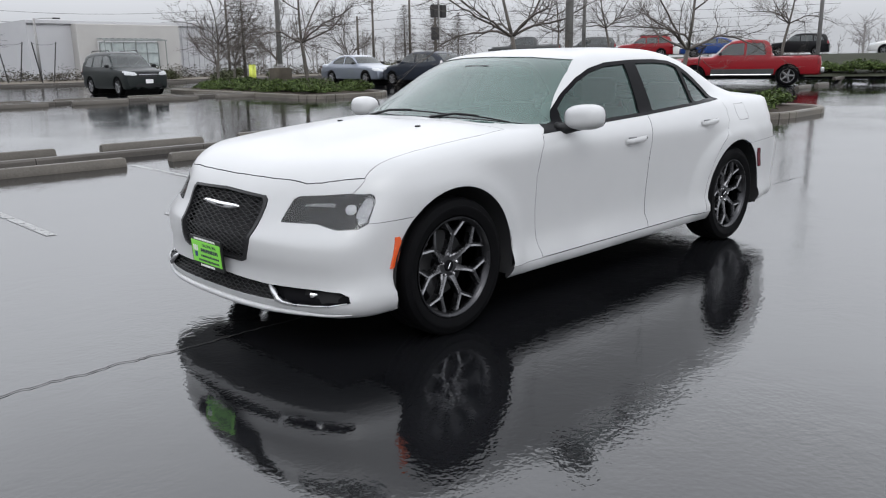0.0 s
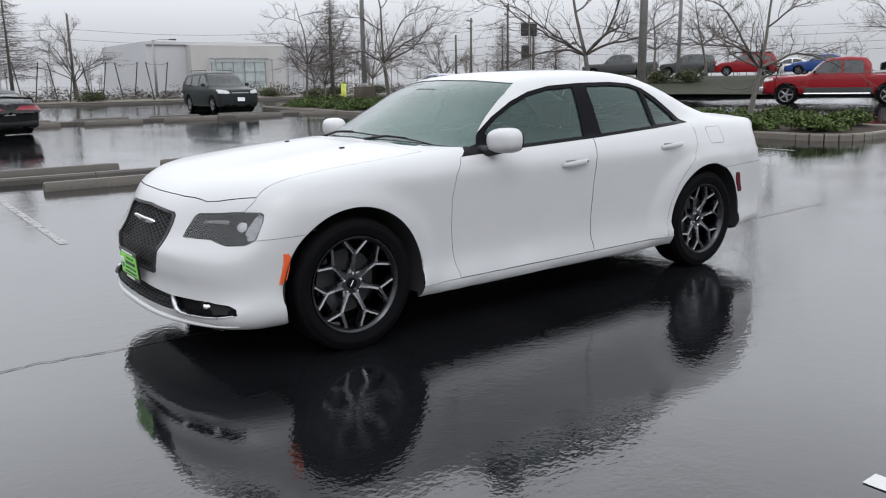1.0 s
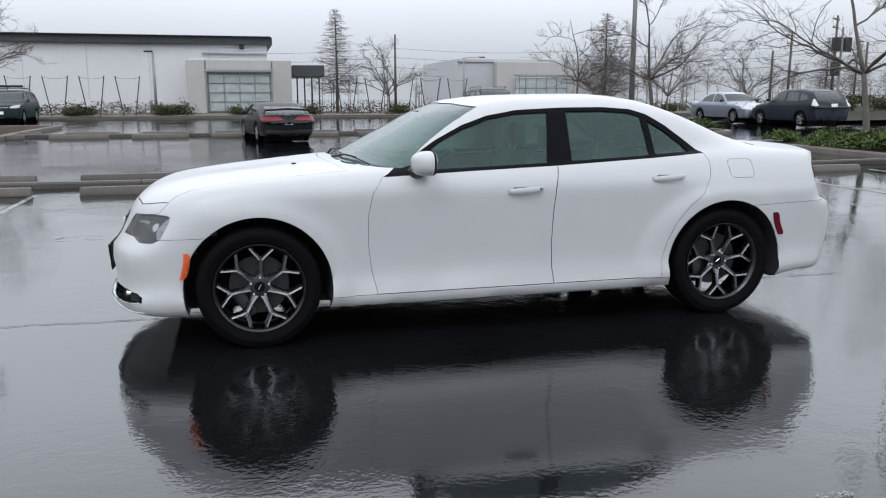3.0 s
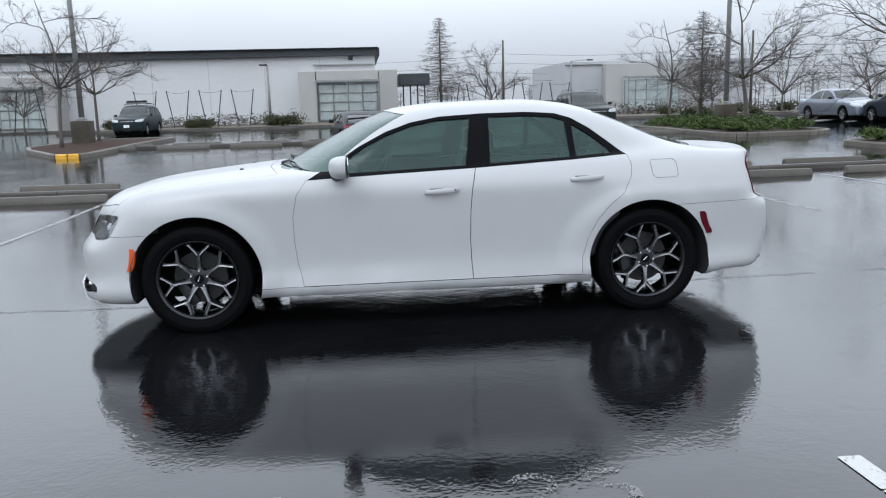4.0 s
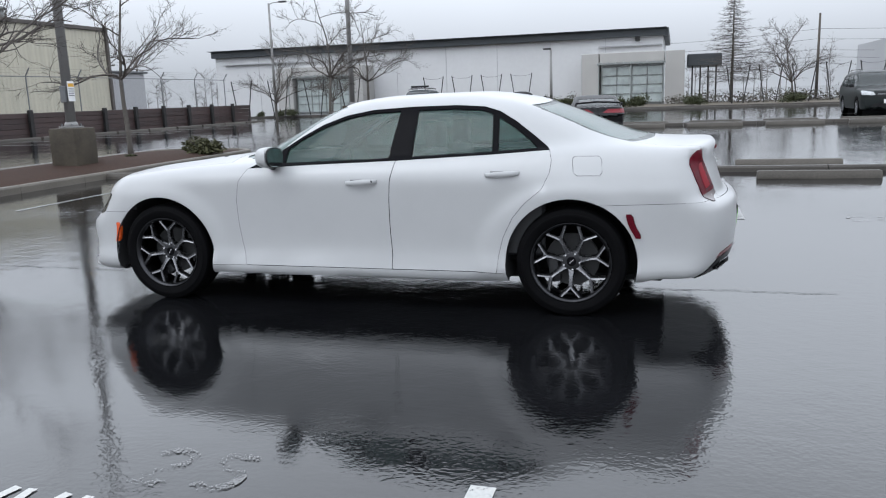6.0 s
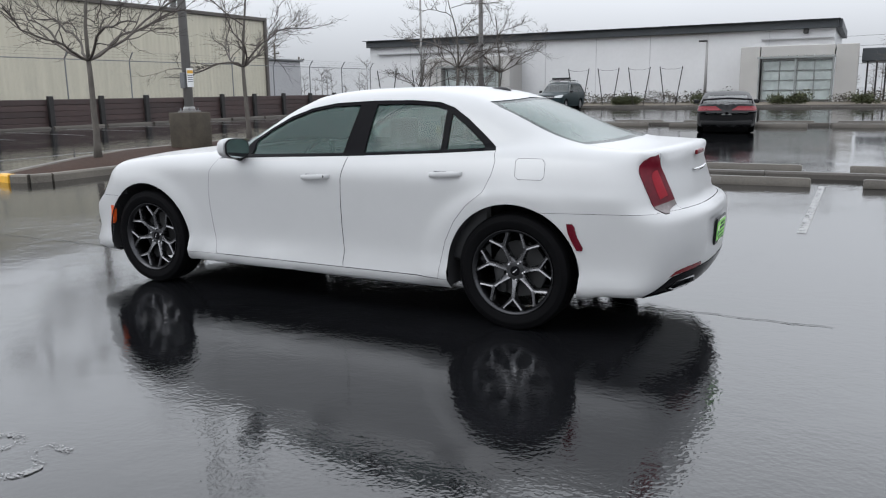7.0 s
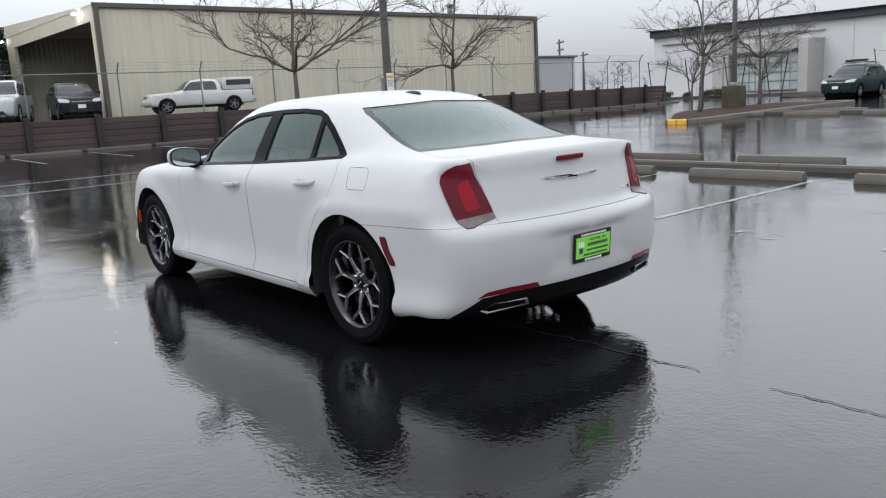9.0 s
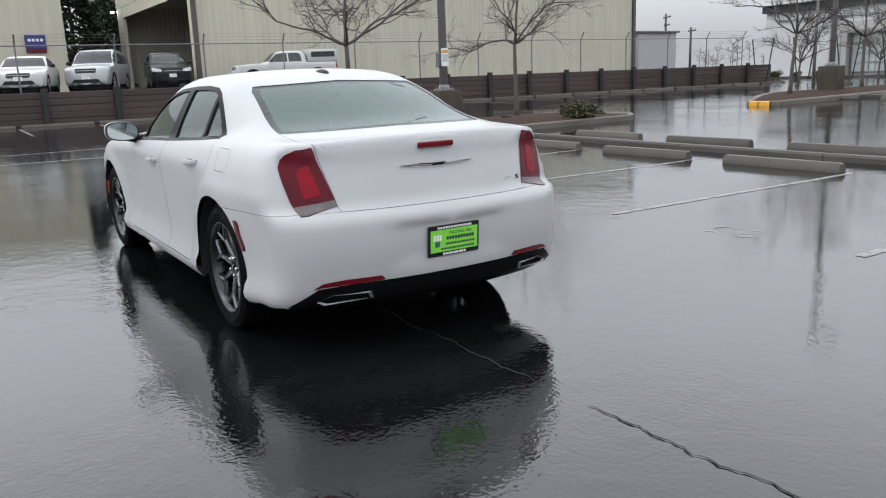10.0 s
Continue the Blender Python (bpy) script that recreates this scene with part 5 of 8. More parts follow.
def sedan_parts(x, y, z):
    """The lower body and the cabin above it, each positive inside."""
    a = np.abs(y)
    rf = np.hypot(x - AXLE_F, z - HUB_Z)
    rr = np.hypot(x - AXLE_R, z - HUB_Z)
    ef, er = np.clip((0.56 - rf) / 0.11, 0, 1), np.clip((0.60 - rr) / 0.14, 0, 1)
    # fender swell over the front wheel; the haunch over the rear wheel runs back to the tail light
    xf = np.where(x < AXLE_F, 0.35 * (x - AXLE_F), x - AXLE_F)
    bf = np.clip((1.0 - np.hypot(xf / 0.56, (z - HUB_Z) / 0.50)) / 0.09, 0, 1)
    br = np.clip((1.0 - np.hypot(np.maximum(AXLE_R - x, 0.12 * (x - AXLE_R)) / 0.64, (z - HUB_Z) / 0.525)) / 0.075, 0, 1)
    flare = 0.010 * ef * ef * (3 - 2 * ef) + 0.010 * er * er * (3 - 2 * er) + 0.016 * bf * bf * (3 - 2 * bf) + 0.027 * br * br * (3 - 2 * br)
    low = np.clip((z - 0.24) / 0.06, 0, 1)
    w = half_w(x) - side_in(z) + flare * low - 0.012 * np.clip((a * 0 + z - 0.80) / 0.1, 0, 1) * np.clip((-1.2 - x) / 0.5, 0, 1)
    side = w - a
    ctr, sh = hood_z(x), shoulder_z(x)
    u = np.clip(a / 0.90, 0, 1.15)
    dome = 0.006 * np.exp(-((a - 0.34) / 0.16) ** 2) * np.clip((-0.9 - x) / 0.3, 0, 1) * np.clip((x + 2.25) / 0.4, 0, 1)
    top = (ctr + (sh + 0.012 - ctr) * u**3 + dome - z) / 1.06
    nose = (x - nose_x(z) - (0.235 + 0.09 * np.clip((z - 0.58) / 0.2, 0, 1)) * u**2.8) / 1.15
    dish = [np.clip(t, 0, 1) for t in ((0.355 - a) / 0.055, (z - 0.455) / 0.045, (0.69 - z) / 0.035)]
    dish = 0.020 * dish[0] * dish[1] * dish[2] * (3 - 2 * dish[0]) * dish[0]
    tail = (tail_x(z) - dish - TAIL_CUT * u**TAIL_POW - x) / 1.12
    f = soft_min(side, top, 0.075)
    f = soft_min(f, nose, 0.10)
    f = soft_min(f, tail, 0.068 - 0.046 * np.clip((z - 0.98) / 0.07, 0, 1))
    f = soft_min(f, z - (0.215 + 0.055 * np.clip((x - 1.85) / 0.25, 0, 1)), 0.03)
    q = np.clip(a / 0.75, 0, 1.2)
    fore = np.clip((0.35 - x) / 0.5, 0, 1)
    aft = np.clip((x - 0.6) / 0.5, 0, 1)
    xs = x - 0.19 * q**2 * fore + 0.11 * q**2 * aft
    slope = 1 + 0.14 * np.clip((np.abs(x - 0.45) - 0.7) / 0.2, 0, 1)
    crown = 0.030 * np.clip(a / 0.6, 0, 1.3) ** 2.2
    roof = (roof_z(xs) - crown - z) / slope
    cab = np.minimum(soft_min((cabin_w(z) - cabin_in(x) - a) / 1.12, roof, 0.085), z - 0.78)
    return f, cab


def sedan_field(x, y, z):
    f, cab = sedan_parts(x, y, z)
    blend = 0.02 + 0.10 * np.clip((x - 1.35) / 0.3, 0, 1)
    h = np.maximum(blend - np.abs(f - cab), 0) / blend
    return np.maximum(f, cab) + h * h * blend * 0.25


body = skin(sedan_field, -1.75, 2.0, curve_of([(-1.8, 0.58), (-1.2, 0.66), (-0.6, 0.80), (0.5, 0.84), (1.5, 0.80), (2.0, 0.66)]),
            rings=(34, 130, 30), around=168, dense=0.10)
body.normal_update()


@functools.lru_cache(maxsize=None)
def front_at(y, z):
    """The nose's x at a height and distance from the middle."""
    xs = np.linspace(-2.6, -1.7, 1201)
    return float(xs[np.argmax(sedan_field(xs, np.full_like(xs, abs(y)), np.full_like(xs, z)) > 0)])


def side_at(x, z):
    ys = np.linspace(0.6, 1.05, 450)
    return float(ys[np.argmax(sedan_field(np.full_like(ys, x), ys, np.full_like(ys, z)) <= 0)])


def sides(f):
    c = f.calc_center_median()
    return abs(c.y) > 0.5


# wheel openings, open to below
for ax in (AXLE_F, AXLE_R):
    arch = [(ax + ARCH * math.cos(t), HUB_Z + ARCH * math.sin(t)) for t in np.linspace(-0.32, math.pi + 0.32, 40)]
    arch = [(ax + ARCH * math.cos(-0.32) - 0.005, 0.10)] + arch + [(ax - ARCH * math.cos(-0.32) + 0.005, 0.10)]
    cut(body, arch, "y", sides)
    bmesh.ops.delete(body, geom=[f for f in body.faces if sides(f) and inside(arch, f.calc_center_median().x, f.calc_center_median().z)], context='FACES')
body.normal_update()

# outlines of the parts, seen from the side (x, z), the ends (y, z) or above (x, y)
DLO = [(-0.78, 0.992), (-0.60, 1.09), (-0.42, 1.20), (-0.25, 1.285), (-0.08, 1.342), (0.12, 1.376), (0.42, 1.390), (0.72, 1.392), (0.92, 1.378),
       (1.03, 1.345), (1.15, 1.275), (1.27, 1.185), (1.385, 1.092), (1.0, 1.068), (0.34, 1.035), (-0.3, 1.012)]
GLASS_FRONT_DOOR = [(-0.525, 1.024), (-0.515, 1.115), (-0.40, 1.190), (-0.25, 1.262), (-0.08, 1.320), (0.10, 1.352), (0.325, 1.362), (0.275, 1.050), (-0.1, 1.037)]
GLASS_REAR_DOOR = [(0.44, 1.058), (0.455, 1.366), (0.72, 1.368), (0.90, 1.356), (0.985, 1.330), (1.0, 1.084)]
GLASS_QUARTER = [(1.04, 1.088), (1.03, 1.305), (1.14, 1.235), (1.25, 1.150), (1.300, 1.102)]


def greenhouse(f):
    c = f.calc_center_median()
    return c.z > 0.93 and abs(c.y) > 0.52 and (abs(f.normal.y) > 0.3 or c.z < 1.16)


def poly_test(outline, along, extra):
    i, j = AXES[along]
    def test(f):
        c = f.calc_center_median()
        return extra(f) and inside(outline, c[i], c[j])
    return test


paint = M_WHITE_PAINT
for o in (DLO, GLASS_FRONT_DOOR, GLASS_REAR_DOOR, GLASS_QUARTER):
    cut(body, o, "y", greenhouse)
body.normal_update()

SCREEN = [(-0.80, 1.035), (-0.40, 1.062), (0, 1.070), (0.40, 1.062), (0.80, 1.035), (0.70, 1.20), (0.635, 1.33), (0.575, 1.398), (0.3, 1.418), (0, 1.423), (-0.3, 1.418), (-0.575, 1.398), (-0.635, 1.33), (-0.70, 1.20)]
REAR_SCREEN = [(-0.655, 1.125), (0, 1.135), (0.655, 1.125), (0.615, 1.23), (0.575, 1.345), (0.54, 1.378), (0, 1.400), (-0.54, 1.378), (-0.575, 1.345), (-0.615, 1.23)]


def screen_zone(f):
    c = f.calc_center_median()
    return -1.2 < c.x < 0.1 and c.z > 1.0 and f.normal.x < -0.03


def rear_zone(f):
    c = f.calc_center_median()
    return 0.9 < c.x < 2.2 and c.z > 1.08 and f.normal.x > 0.15 and f.normal.z > 0.3


cut(body, SCREEN, "x", screen_zone)
REAR_CLEAR = [(y * 0.94, 1.255 + (z - 1.255) * 0.90) for y, z in REAR_SCREEN]
cut(body, REAR_SCREEN, "x", rear_zone)
cut(body, REAR_CLEAR, "x", rear_zone)


def front_zone(f):
    return f.calc_center_median().x < -1.9 and f.normal.x < -0.12


def tail_zone(f):
    return f.calc_center_median().x > 2.0 and f.normal.x > 0.10


GRILLE = [(-0.270, 0.450), (0.270, 0.450), (0.312, 0.466), (0.335, 0.52), (0.358, 0.64), (0.369, 0.72), (0.366, 0.752), (0.345, 0.770), (0, 0.782), (-0.345, 0.770), (-0.366, 0.752), (-0.369, 0.72), (-0.358, 0.64), (-0.335, 0.52), (-0.312, 0.466)]
GRILLE_IN = [(y * 0.94, 0.615 + (z - 0.615) * 0.93) for y, z in GRILLE]
INTAKE = [(-0.535, 0.300), (0, 0.298), (0.535, 0.300), (0.468, 0.360), (0, 0.372), (-0.468, 0.360)]


def both(o):
    return o, [(-y, z) for y, z in o][::-1]


LAMP = [(0.494, 0.664), (0.500, 0.700), (0.524, 0.768), (0.545, 0.780), (0.687, 0.791), (0.76, 0.799), (0.838, 0.800), (0.853, 0.790), (0.862, 0.757), (0.870, 0.672), (0.849, 0.648), (0.777, 0.644), (0.714, 0.658), (0.677, 0.667)]
LAMP_IN = [(0.69 + (y - 0.69) * 0.965, 0.721 + (z - 0.721) * 0.915) for y, z in LAMP]
FOG = [(0.486, 0.361), (0.598, 0.362), (0.72, 0.362), (0.82, 0.353), (0.852, 0.335), (0.862, 0.308), (0.80, 0.293), (0.728, 0.288), (0.63, 0.286), (0.555, 0.300)]
TAIL = [(0.580, 0.786), (0.67, 0.766), (0.735, 0.752), (0.768, 0.752), (0.790, 0.82), (0.808, 0.92), (0.812, 0.985), (0.800, 1.022), (0.775, 1.048), (0.735, 1.066), (0.655, 1.076), (0.618, 0.94)]
TAIL_FOOT = [(0.5, 0.70), (0.9, 0.70), (0.9, 0.775), (0.5, 0.827)]
DIFFUSER = [(-0.86, 0.10), (-0.83, 0.30), (-0.72, 0.382), (-0.55, 0.400), (0.55, 0.400), (0.72, 0.382), (0.83, 0.31), (0.86, 0.10)]
REFLECT = [(0.40, 0.407), (0.70, 0.394), (0.745, 0.384), (0.70, 0.412), (0.60, 0.424), (0.42, 0.427)]
for o in (GRILLE, GRILLE_IN, INTAKE, *both(LAMP), *both(LAMP_IN), *both(FOG)):
    cut(body, o, "x", front_zone)
for o in (*both(TAIL), DIFFUSER, *both(REFLECT)):
    cut(body, o, "x", tail_zone)

# lines between the panels, seen from the side
DOOR_F = [(-0.79, 0.992), (-0.855, 0.90), (-0.885, 0.76), (-0.885, 0.60), (-0.87, 0.45), (-0.835, 0.292)]
DOOR_M = [(0.335, 1.035), (0.305, 0.90), (0.292, 0.75), (0.288, 0.55), (0.300, 0.292)]
DOOR_R = [(1.385, 1.092), (1.405, 1.03), (1.395, 0.95), (1.345, 0.845), (1.24, 0.76), (1.155, 0.66), (1.09, 0.53), (1.055, 0.40), (1.045, 0.292)]
SILL = [(-1.2, 0.290), (1.2, 0.290)]
BUMPER_F = [(-1.68, 0.680), (-2.062, 0.669), (-2.074, 0.80), (-2.012, 0.862)]
FRONT_COVER = [(-2.7, 0.1), (-1.68, 0.1)] + BUMPER_F + [(-2.0, 0.97), (-2.7, 0.97)]
BUMPER_R = [(1.70, 0.745), (2.45, 0.760)]
FRONT_DOOR = DOOR_F + DOOR_M[::-1] + [(-0.3, 1.012)]
REAR_DOOR = DOOR_M + DOOR_R[::-1] + [(1.0, 1.068)]


def flank(f):
    c = f.calc_center_median()
    return abs(c.y) > 0.6 and c.z < 1.12 and abs(f.normal.y) > 0.3


for o in (DOOR_F, DOOR_M, DOOR_R, SILL, BUMPER_R):
    cut(body, o, "y", flank, closed=False)
cut(body, BUMPER_F, "y", lambda f: f.calc_center_median().x < -1.6 and abs(f.calc_center_median().y) > 0.6, closed=False)
FILLER = [(1.535, 1.035), (1.55, 1.052), (1.70, 1.052), (1.722, 1.03), (1.728, 0.95), (1.712, 0.93), (1.57, 0.93), (1.545, 0.95)]
cut(body, FILLER, "y", lambda f: f.calc_center_median().y < -0.6)
HOOD = [(-2.236, 0), (-2.231, 0.2), (-2.219, 0.35), (-2.177, 0.555), (-2.140, 0.625), (-2.090, 0.695), (-2.012, 0.79), (-1.95, 0.782), (-1.7, 0.770), (-1.2, 0.775), (-0.98, 0.76), (-1.06, 0.4), (-1.08, 0)]
HOOD = HOOD + [(x, -y) for x, y in HOOD[-2:0:-1]]


def upper(f):
    c = f.calc_center_median()
    return f.normal.z > 0.3 and c.x < -0.8 and c.z < 1.12


cut(body, HOOD, "z", upper)
TRUNK = [(-0.575, 0.760), (0.575, 0.760), (0.615, 0.95), (0.645, 1.07), (0.66, 1.2), (-0.66, 1.2), (-0.645, 1.07), (-0.615, 0.95)]


def lid_zone(f):
    c = f.calc_center_median()
    return c.x > 1.7 and c.z > 0.74 and (f.normal.x > 0.3 or f.normal.z > 0.3)


cut(body, TRUNK, "x", lid_zone)
cut(body, [(-0.98, 0.760), (0.98, 0.760)], "x", lambda f: f.calc_center_median().x > 2.02, closed=False)
bmesh.ops.remove_doubles(body, verts=body.verts, dist=0.0007)
bmesh.ops.dissolve_degenerate(body, edges=body.edges, dist=0.0003)
body.normal_update()

GAP = 0.022
# glass
def lid_test(o, zone):
    return poly_test(o, "x", zone)


smooth_part("windscreen", take(body, lid_test(SCREEN, screen_zone), -0.004), M_GLASS_FRONT, CAR, "misted greenish windscreen with rain on it")
smooth_part("rear_window", take(body, lid_test(REAR_CLEAR, rear_zone), -0.004), M_GLASS_FRONT, CAR, "misted grey-green rear window")
smooth_part("rear_window_border", take(body, lid_test(REAR_SCREEN, rear_zone), -0.004), surface("dark_glass_border", (0.035, 0.045, 0.043), 0.3, vary=0.2, relief=0.0, spec=0.2), CAR, "dark printed border of the rear window")
SIDE_WINDOWS = []
for side in (-1, 1):
    def on_side(f, side=side):
        return greenhouse(f) and f.calc_center_median().y * side > 0
    for o in (GLASS_FRONT_DOOR, GLASS_REAR_DOOR, GLASS_QUARTER):
        SIDE_WINDOWS.append((side, o, take(body, poly_test(o, "y", on_side), -0.008)))
    smooth_part("window_surround", take(body, poly_test(DLO, "y", on_side), 0.0015, 0.02), M_GLOSS_BLACK, CAR, "gloss black window surround")
# lamps and openings
for side in (-1, 1):
    o = both(LAMP)[0 if side > 0 else 1]
    lens = take(body, poly_test(o, "x", front_zone), 0.0, 0.05, keep=True)
    oi = both(LAMP_IN)[0 if side > 0 else 1]
    bowl = take(body, poly_test(oi, "x", front_zone), -0.05)
    # plain black border just inside the lens edge
    edge_ring = take(body, poly_test(o, "x", front_zone), -0.016, 0.045)
    hl = smooth_part("headlight", lens, M_GLASS_CLEAR, CAR, "clear headlight lens with a dark housing")
    smooth_part("housing", bowl, surface("smoked_housing", (0.10, 0.102, 0.106), 0.3, vary=0.4, scale=20, relief=0.0), hl)
    smooth_part("light_guide", edge_ring, surface("black_lamp_edge", (0.012, 0.012, 0.013), 0.25, vary=0.2, scale=12, relief=0.0), hl)
    b2 = bmesh.new()
    r = 0.034
    revolve(b2, [(0.0, -0.020), (r * 0.55, -0.017), (r * 0.86, -0.007), (r, 0.0), (r * 1.12, 0.010), (r * 1.12, 0.03)], 28, "x")
    for v in b2.verts:
        v.co = Matrix.Rotation(radians(26 * side), 3, 'Z') @ v.co + Vector((front_at(0.762, 0.713) + 0.052, side * 0.752, 0.713))
    smooth_part("projector", b2, surface("projector_glass", (0.66, 0.66, 0.67), 0.35, vary=0.2, relief=0.0), hl, "silver projector lens")
    b2 = bmesh.new()
    rows = []
    for yy, lo, hi in ((0.552, 0.706, 0.716), (0.575, 0.692, 0.742), (0.63, 0.690, 0.748), (0.69, 0.688, 0.750), (0.708, 0.694, 0.745)):
        rows.append([b2.verts.new((front_at(yy, (lo + hi) / 2) + d, side * yy, z)) for d, z in ((0.062, lo - 0.006), (0.034, lo), (0.044, (lo + hi) / 2), (0.034, hi), (0.062, hi + 0.006))])
    for ra, rb in zip(rows, rows[1:]):
        for q in range(4):
            b2.faces.new((ra[q], ra[q + 1], rb[q + 1], rb[q]))
    bmesh.ops.recalc_face_normals(b2, faces=b2.faces)
    smooth_part("reflector_bowl", b2, surface("dull_reflector", (0.70, 0.70, 0.71), 0.2, metal=0.4, vary=0.25, scale=30, relief=0.0), hl, "dull silver reflector", limit=25)
    b2 = bmesh.new()
    rows = []
    for yy, lo, hi in ((0.806, 0.664, 0.786), (0.822, 0.662, 0.788), (0.838, 0.664, 0.786), (0.850, 0.672, 0.780)):
        rows.append([b2.verts.new((front_at(yy, z) + d, side * yy, z)) for d, z in ((0.040, lo), (0.024, (lo + hi) / 2), (0.040, hi))])
    for ra, rb in zip(rows, rows[1:]):
        for q in range(2):
            b2.faces.new((ra[q], ra[q + 1], rb[q + 1], rb[q]))
    bmesh.ops.recalc_face_normals(b2, faces=b2.faces)
    smooth_part("turn_signal", b2, surface("pale_turn_lens", (0.34, 0.34, 0.36), 0.3, vary=0.3, scale=30, relief=0.0), hl, "pale grey turn signal")
    o = both(FOG)[0 if side > 0 else 1]
    fog = smooth_part("fog_light_pocket", take(body, poly_test(o, "x", front_zone), -0.03, -0.03), M_GLOSS_BLACK, CAR, "black fog light pocket with a chrome edge")
    b2 = bmesh.new()
    revolve(b2, [(0.0, -0.010), (0.012, -0.007), (0.018, 0.0), (0.021, 0.02)], 20, "x")
    for v in b2.verts:
        v.co += Vector((front_at(0.69, 0.333) + 0.022, side * 0.69, 0.333))
    smooth_part("fog_lamp", b2, M_CHROME, fog)
    b2 = bmesh.new()
    tube(b2, [(front_at(yy, zz) - 0.003, side * yy, zz) for yy, zz in
              ((0.470, 0.361), (0.505, 0.335), (0.545, 0.303), (0.57, 0.292), (0.63, 0.288), (0.73, 0.290), (0.80, 0.295), (0.855, 0.307))], [0.008, 0.017, 0.016, 0.009, 0.0045, 0.0045, 0.004, 0.003], 6)
    smooth_part("chrome_edge", b2, M_STEEL, fog)
    o = both(TAIL)[0 if side > 0 else 1]
    foot = both(TAIL_FOOT)[0 if side > 0 else 1]
    cut(body, foot[2:] if side > 0 else foot[:2], "x", lambda f: poly_test(o, "x", tail_zone)(f), closed=False)
    clear = take(body, lambda f: poly_test(o, "x", tail_zone)(f) and f.calc_center_median().z < 0.827 - 0.13 * (abs(f.calc_center_median().y) - 0.5), 0.006, 0.03)
    tl = smooth_part("taillight", take(body, poly_test(o, "x", tail_zone), 0.006, 0.03), M_RED_LENS, CAR, "tall red tail light with a clear foot")
    # brighter red patch on the lens: its inner glow is put into the colour
    glow_o = [(0.640 + (y - 0.640) * 0.40 + 0.034, 0.905 + (z - 0.905) * 0.50) for y, z in both(TAIL)[0]]
    b2 = bmesh.new()
    ring = [b2.verts.new((float(tail_x(z)) - TAIL_CUT * (y / 0.9)**TAIL_POW + 0.0085, side * y, z)) for y, z in glow_o]
    ctr = b2.verts.new((float(tail_x(0.9)) - TAIL_CUT * (0.69 / 0.9)**TAIL_POW + 0.011, side * 0.69, 0.9))
    for k in range(len(ring)):
        b2.faces.new((ring[k], ring[(k + 1) % len(ring)], ctr))
    bmesh.ops.recalc_face_normals(b2, faces=b2.faces)
    smooth_part("light_element", b2, M_RED_GLOW, tl, "brighter red patch painted for the glow inside the lens")
    smooth_part("clear_foot", clear, surface("clear_foot_lens", (0.13, 0.11, 0.11), 0.2, vary=0.2, scale=20, relief=0.0, spec=0.25), tl, "clear reversing light")
    o2 = both(REFLECT)[0 if side > 0 else 1]
    smooth_part("rear_reflector", take(body, poly_test(o2, "x", tail_zone), 0.003, 0.02), M_RED_DARK, CAR, "narrow dark red bumper reflector")
smooth_part("grille_surround", take(body, lambda f: poly_test(GRILLE, "x", front_zone)(f) and not poly_test(GRILLE_IN, "x", front_zone)(f), 0.004, 0.03), M_BLACK, CAR, "black grille surround")
smooth_part("grille_backing", take(body, poly_test(GRILLE_IN, "x", front_zone), -0.05), M_DARK, CAR)
smooth_part("intake_backing", take(body, poly_test(INTAKE, "x", front_zone), -0.05, -0.05), M_DARK, CAR)
smooth_part("rear_diffuser", take(body, poly_test(DIFFUSER, "x", tail_zone), 0.004, 0.03), M_GLOSS_BLACK, CAR, "gloss black rear diffuser")

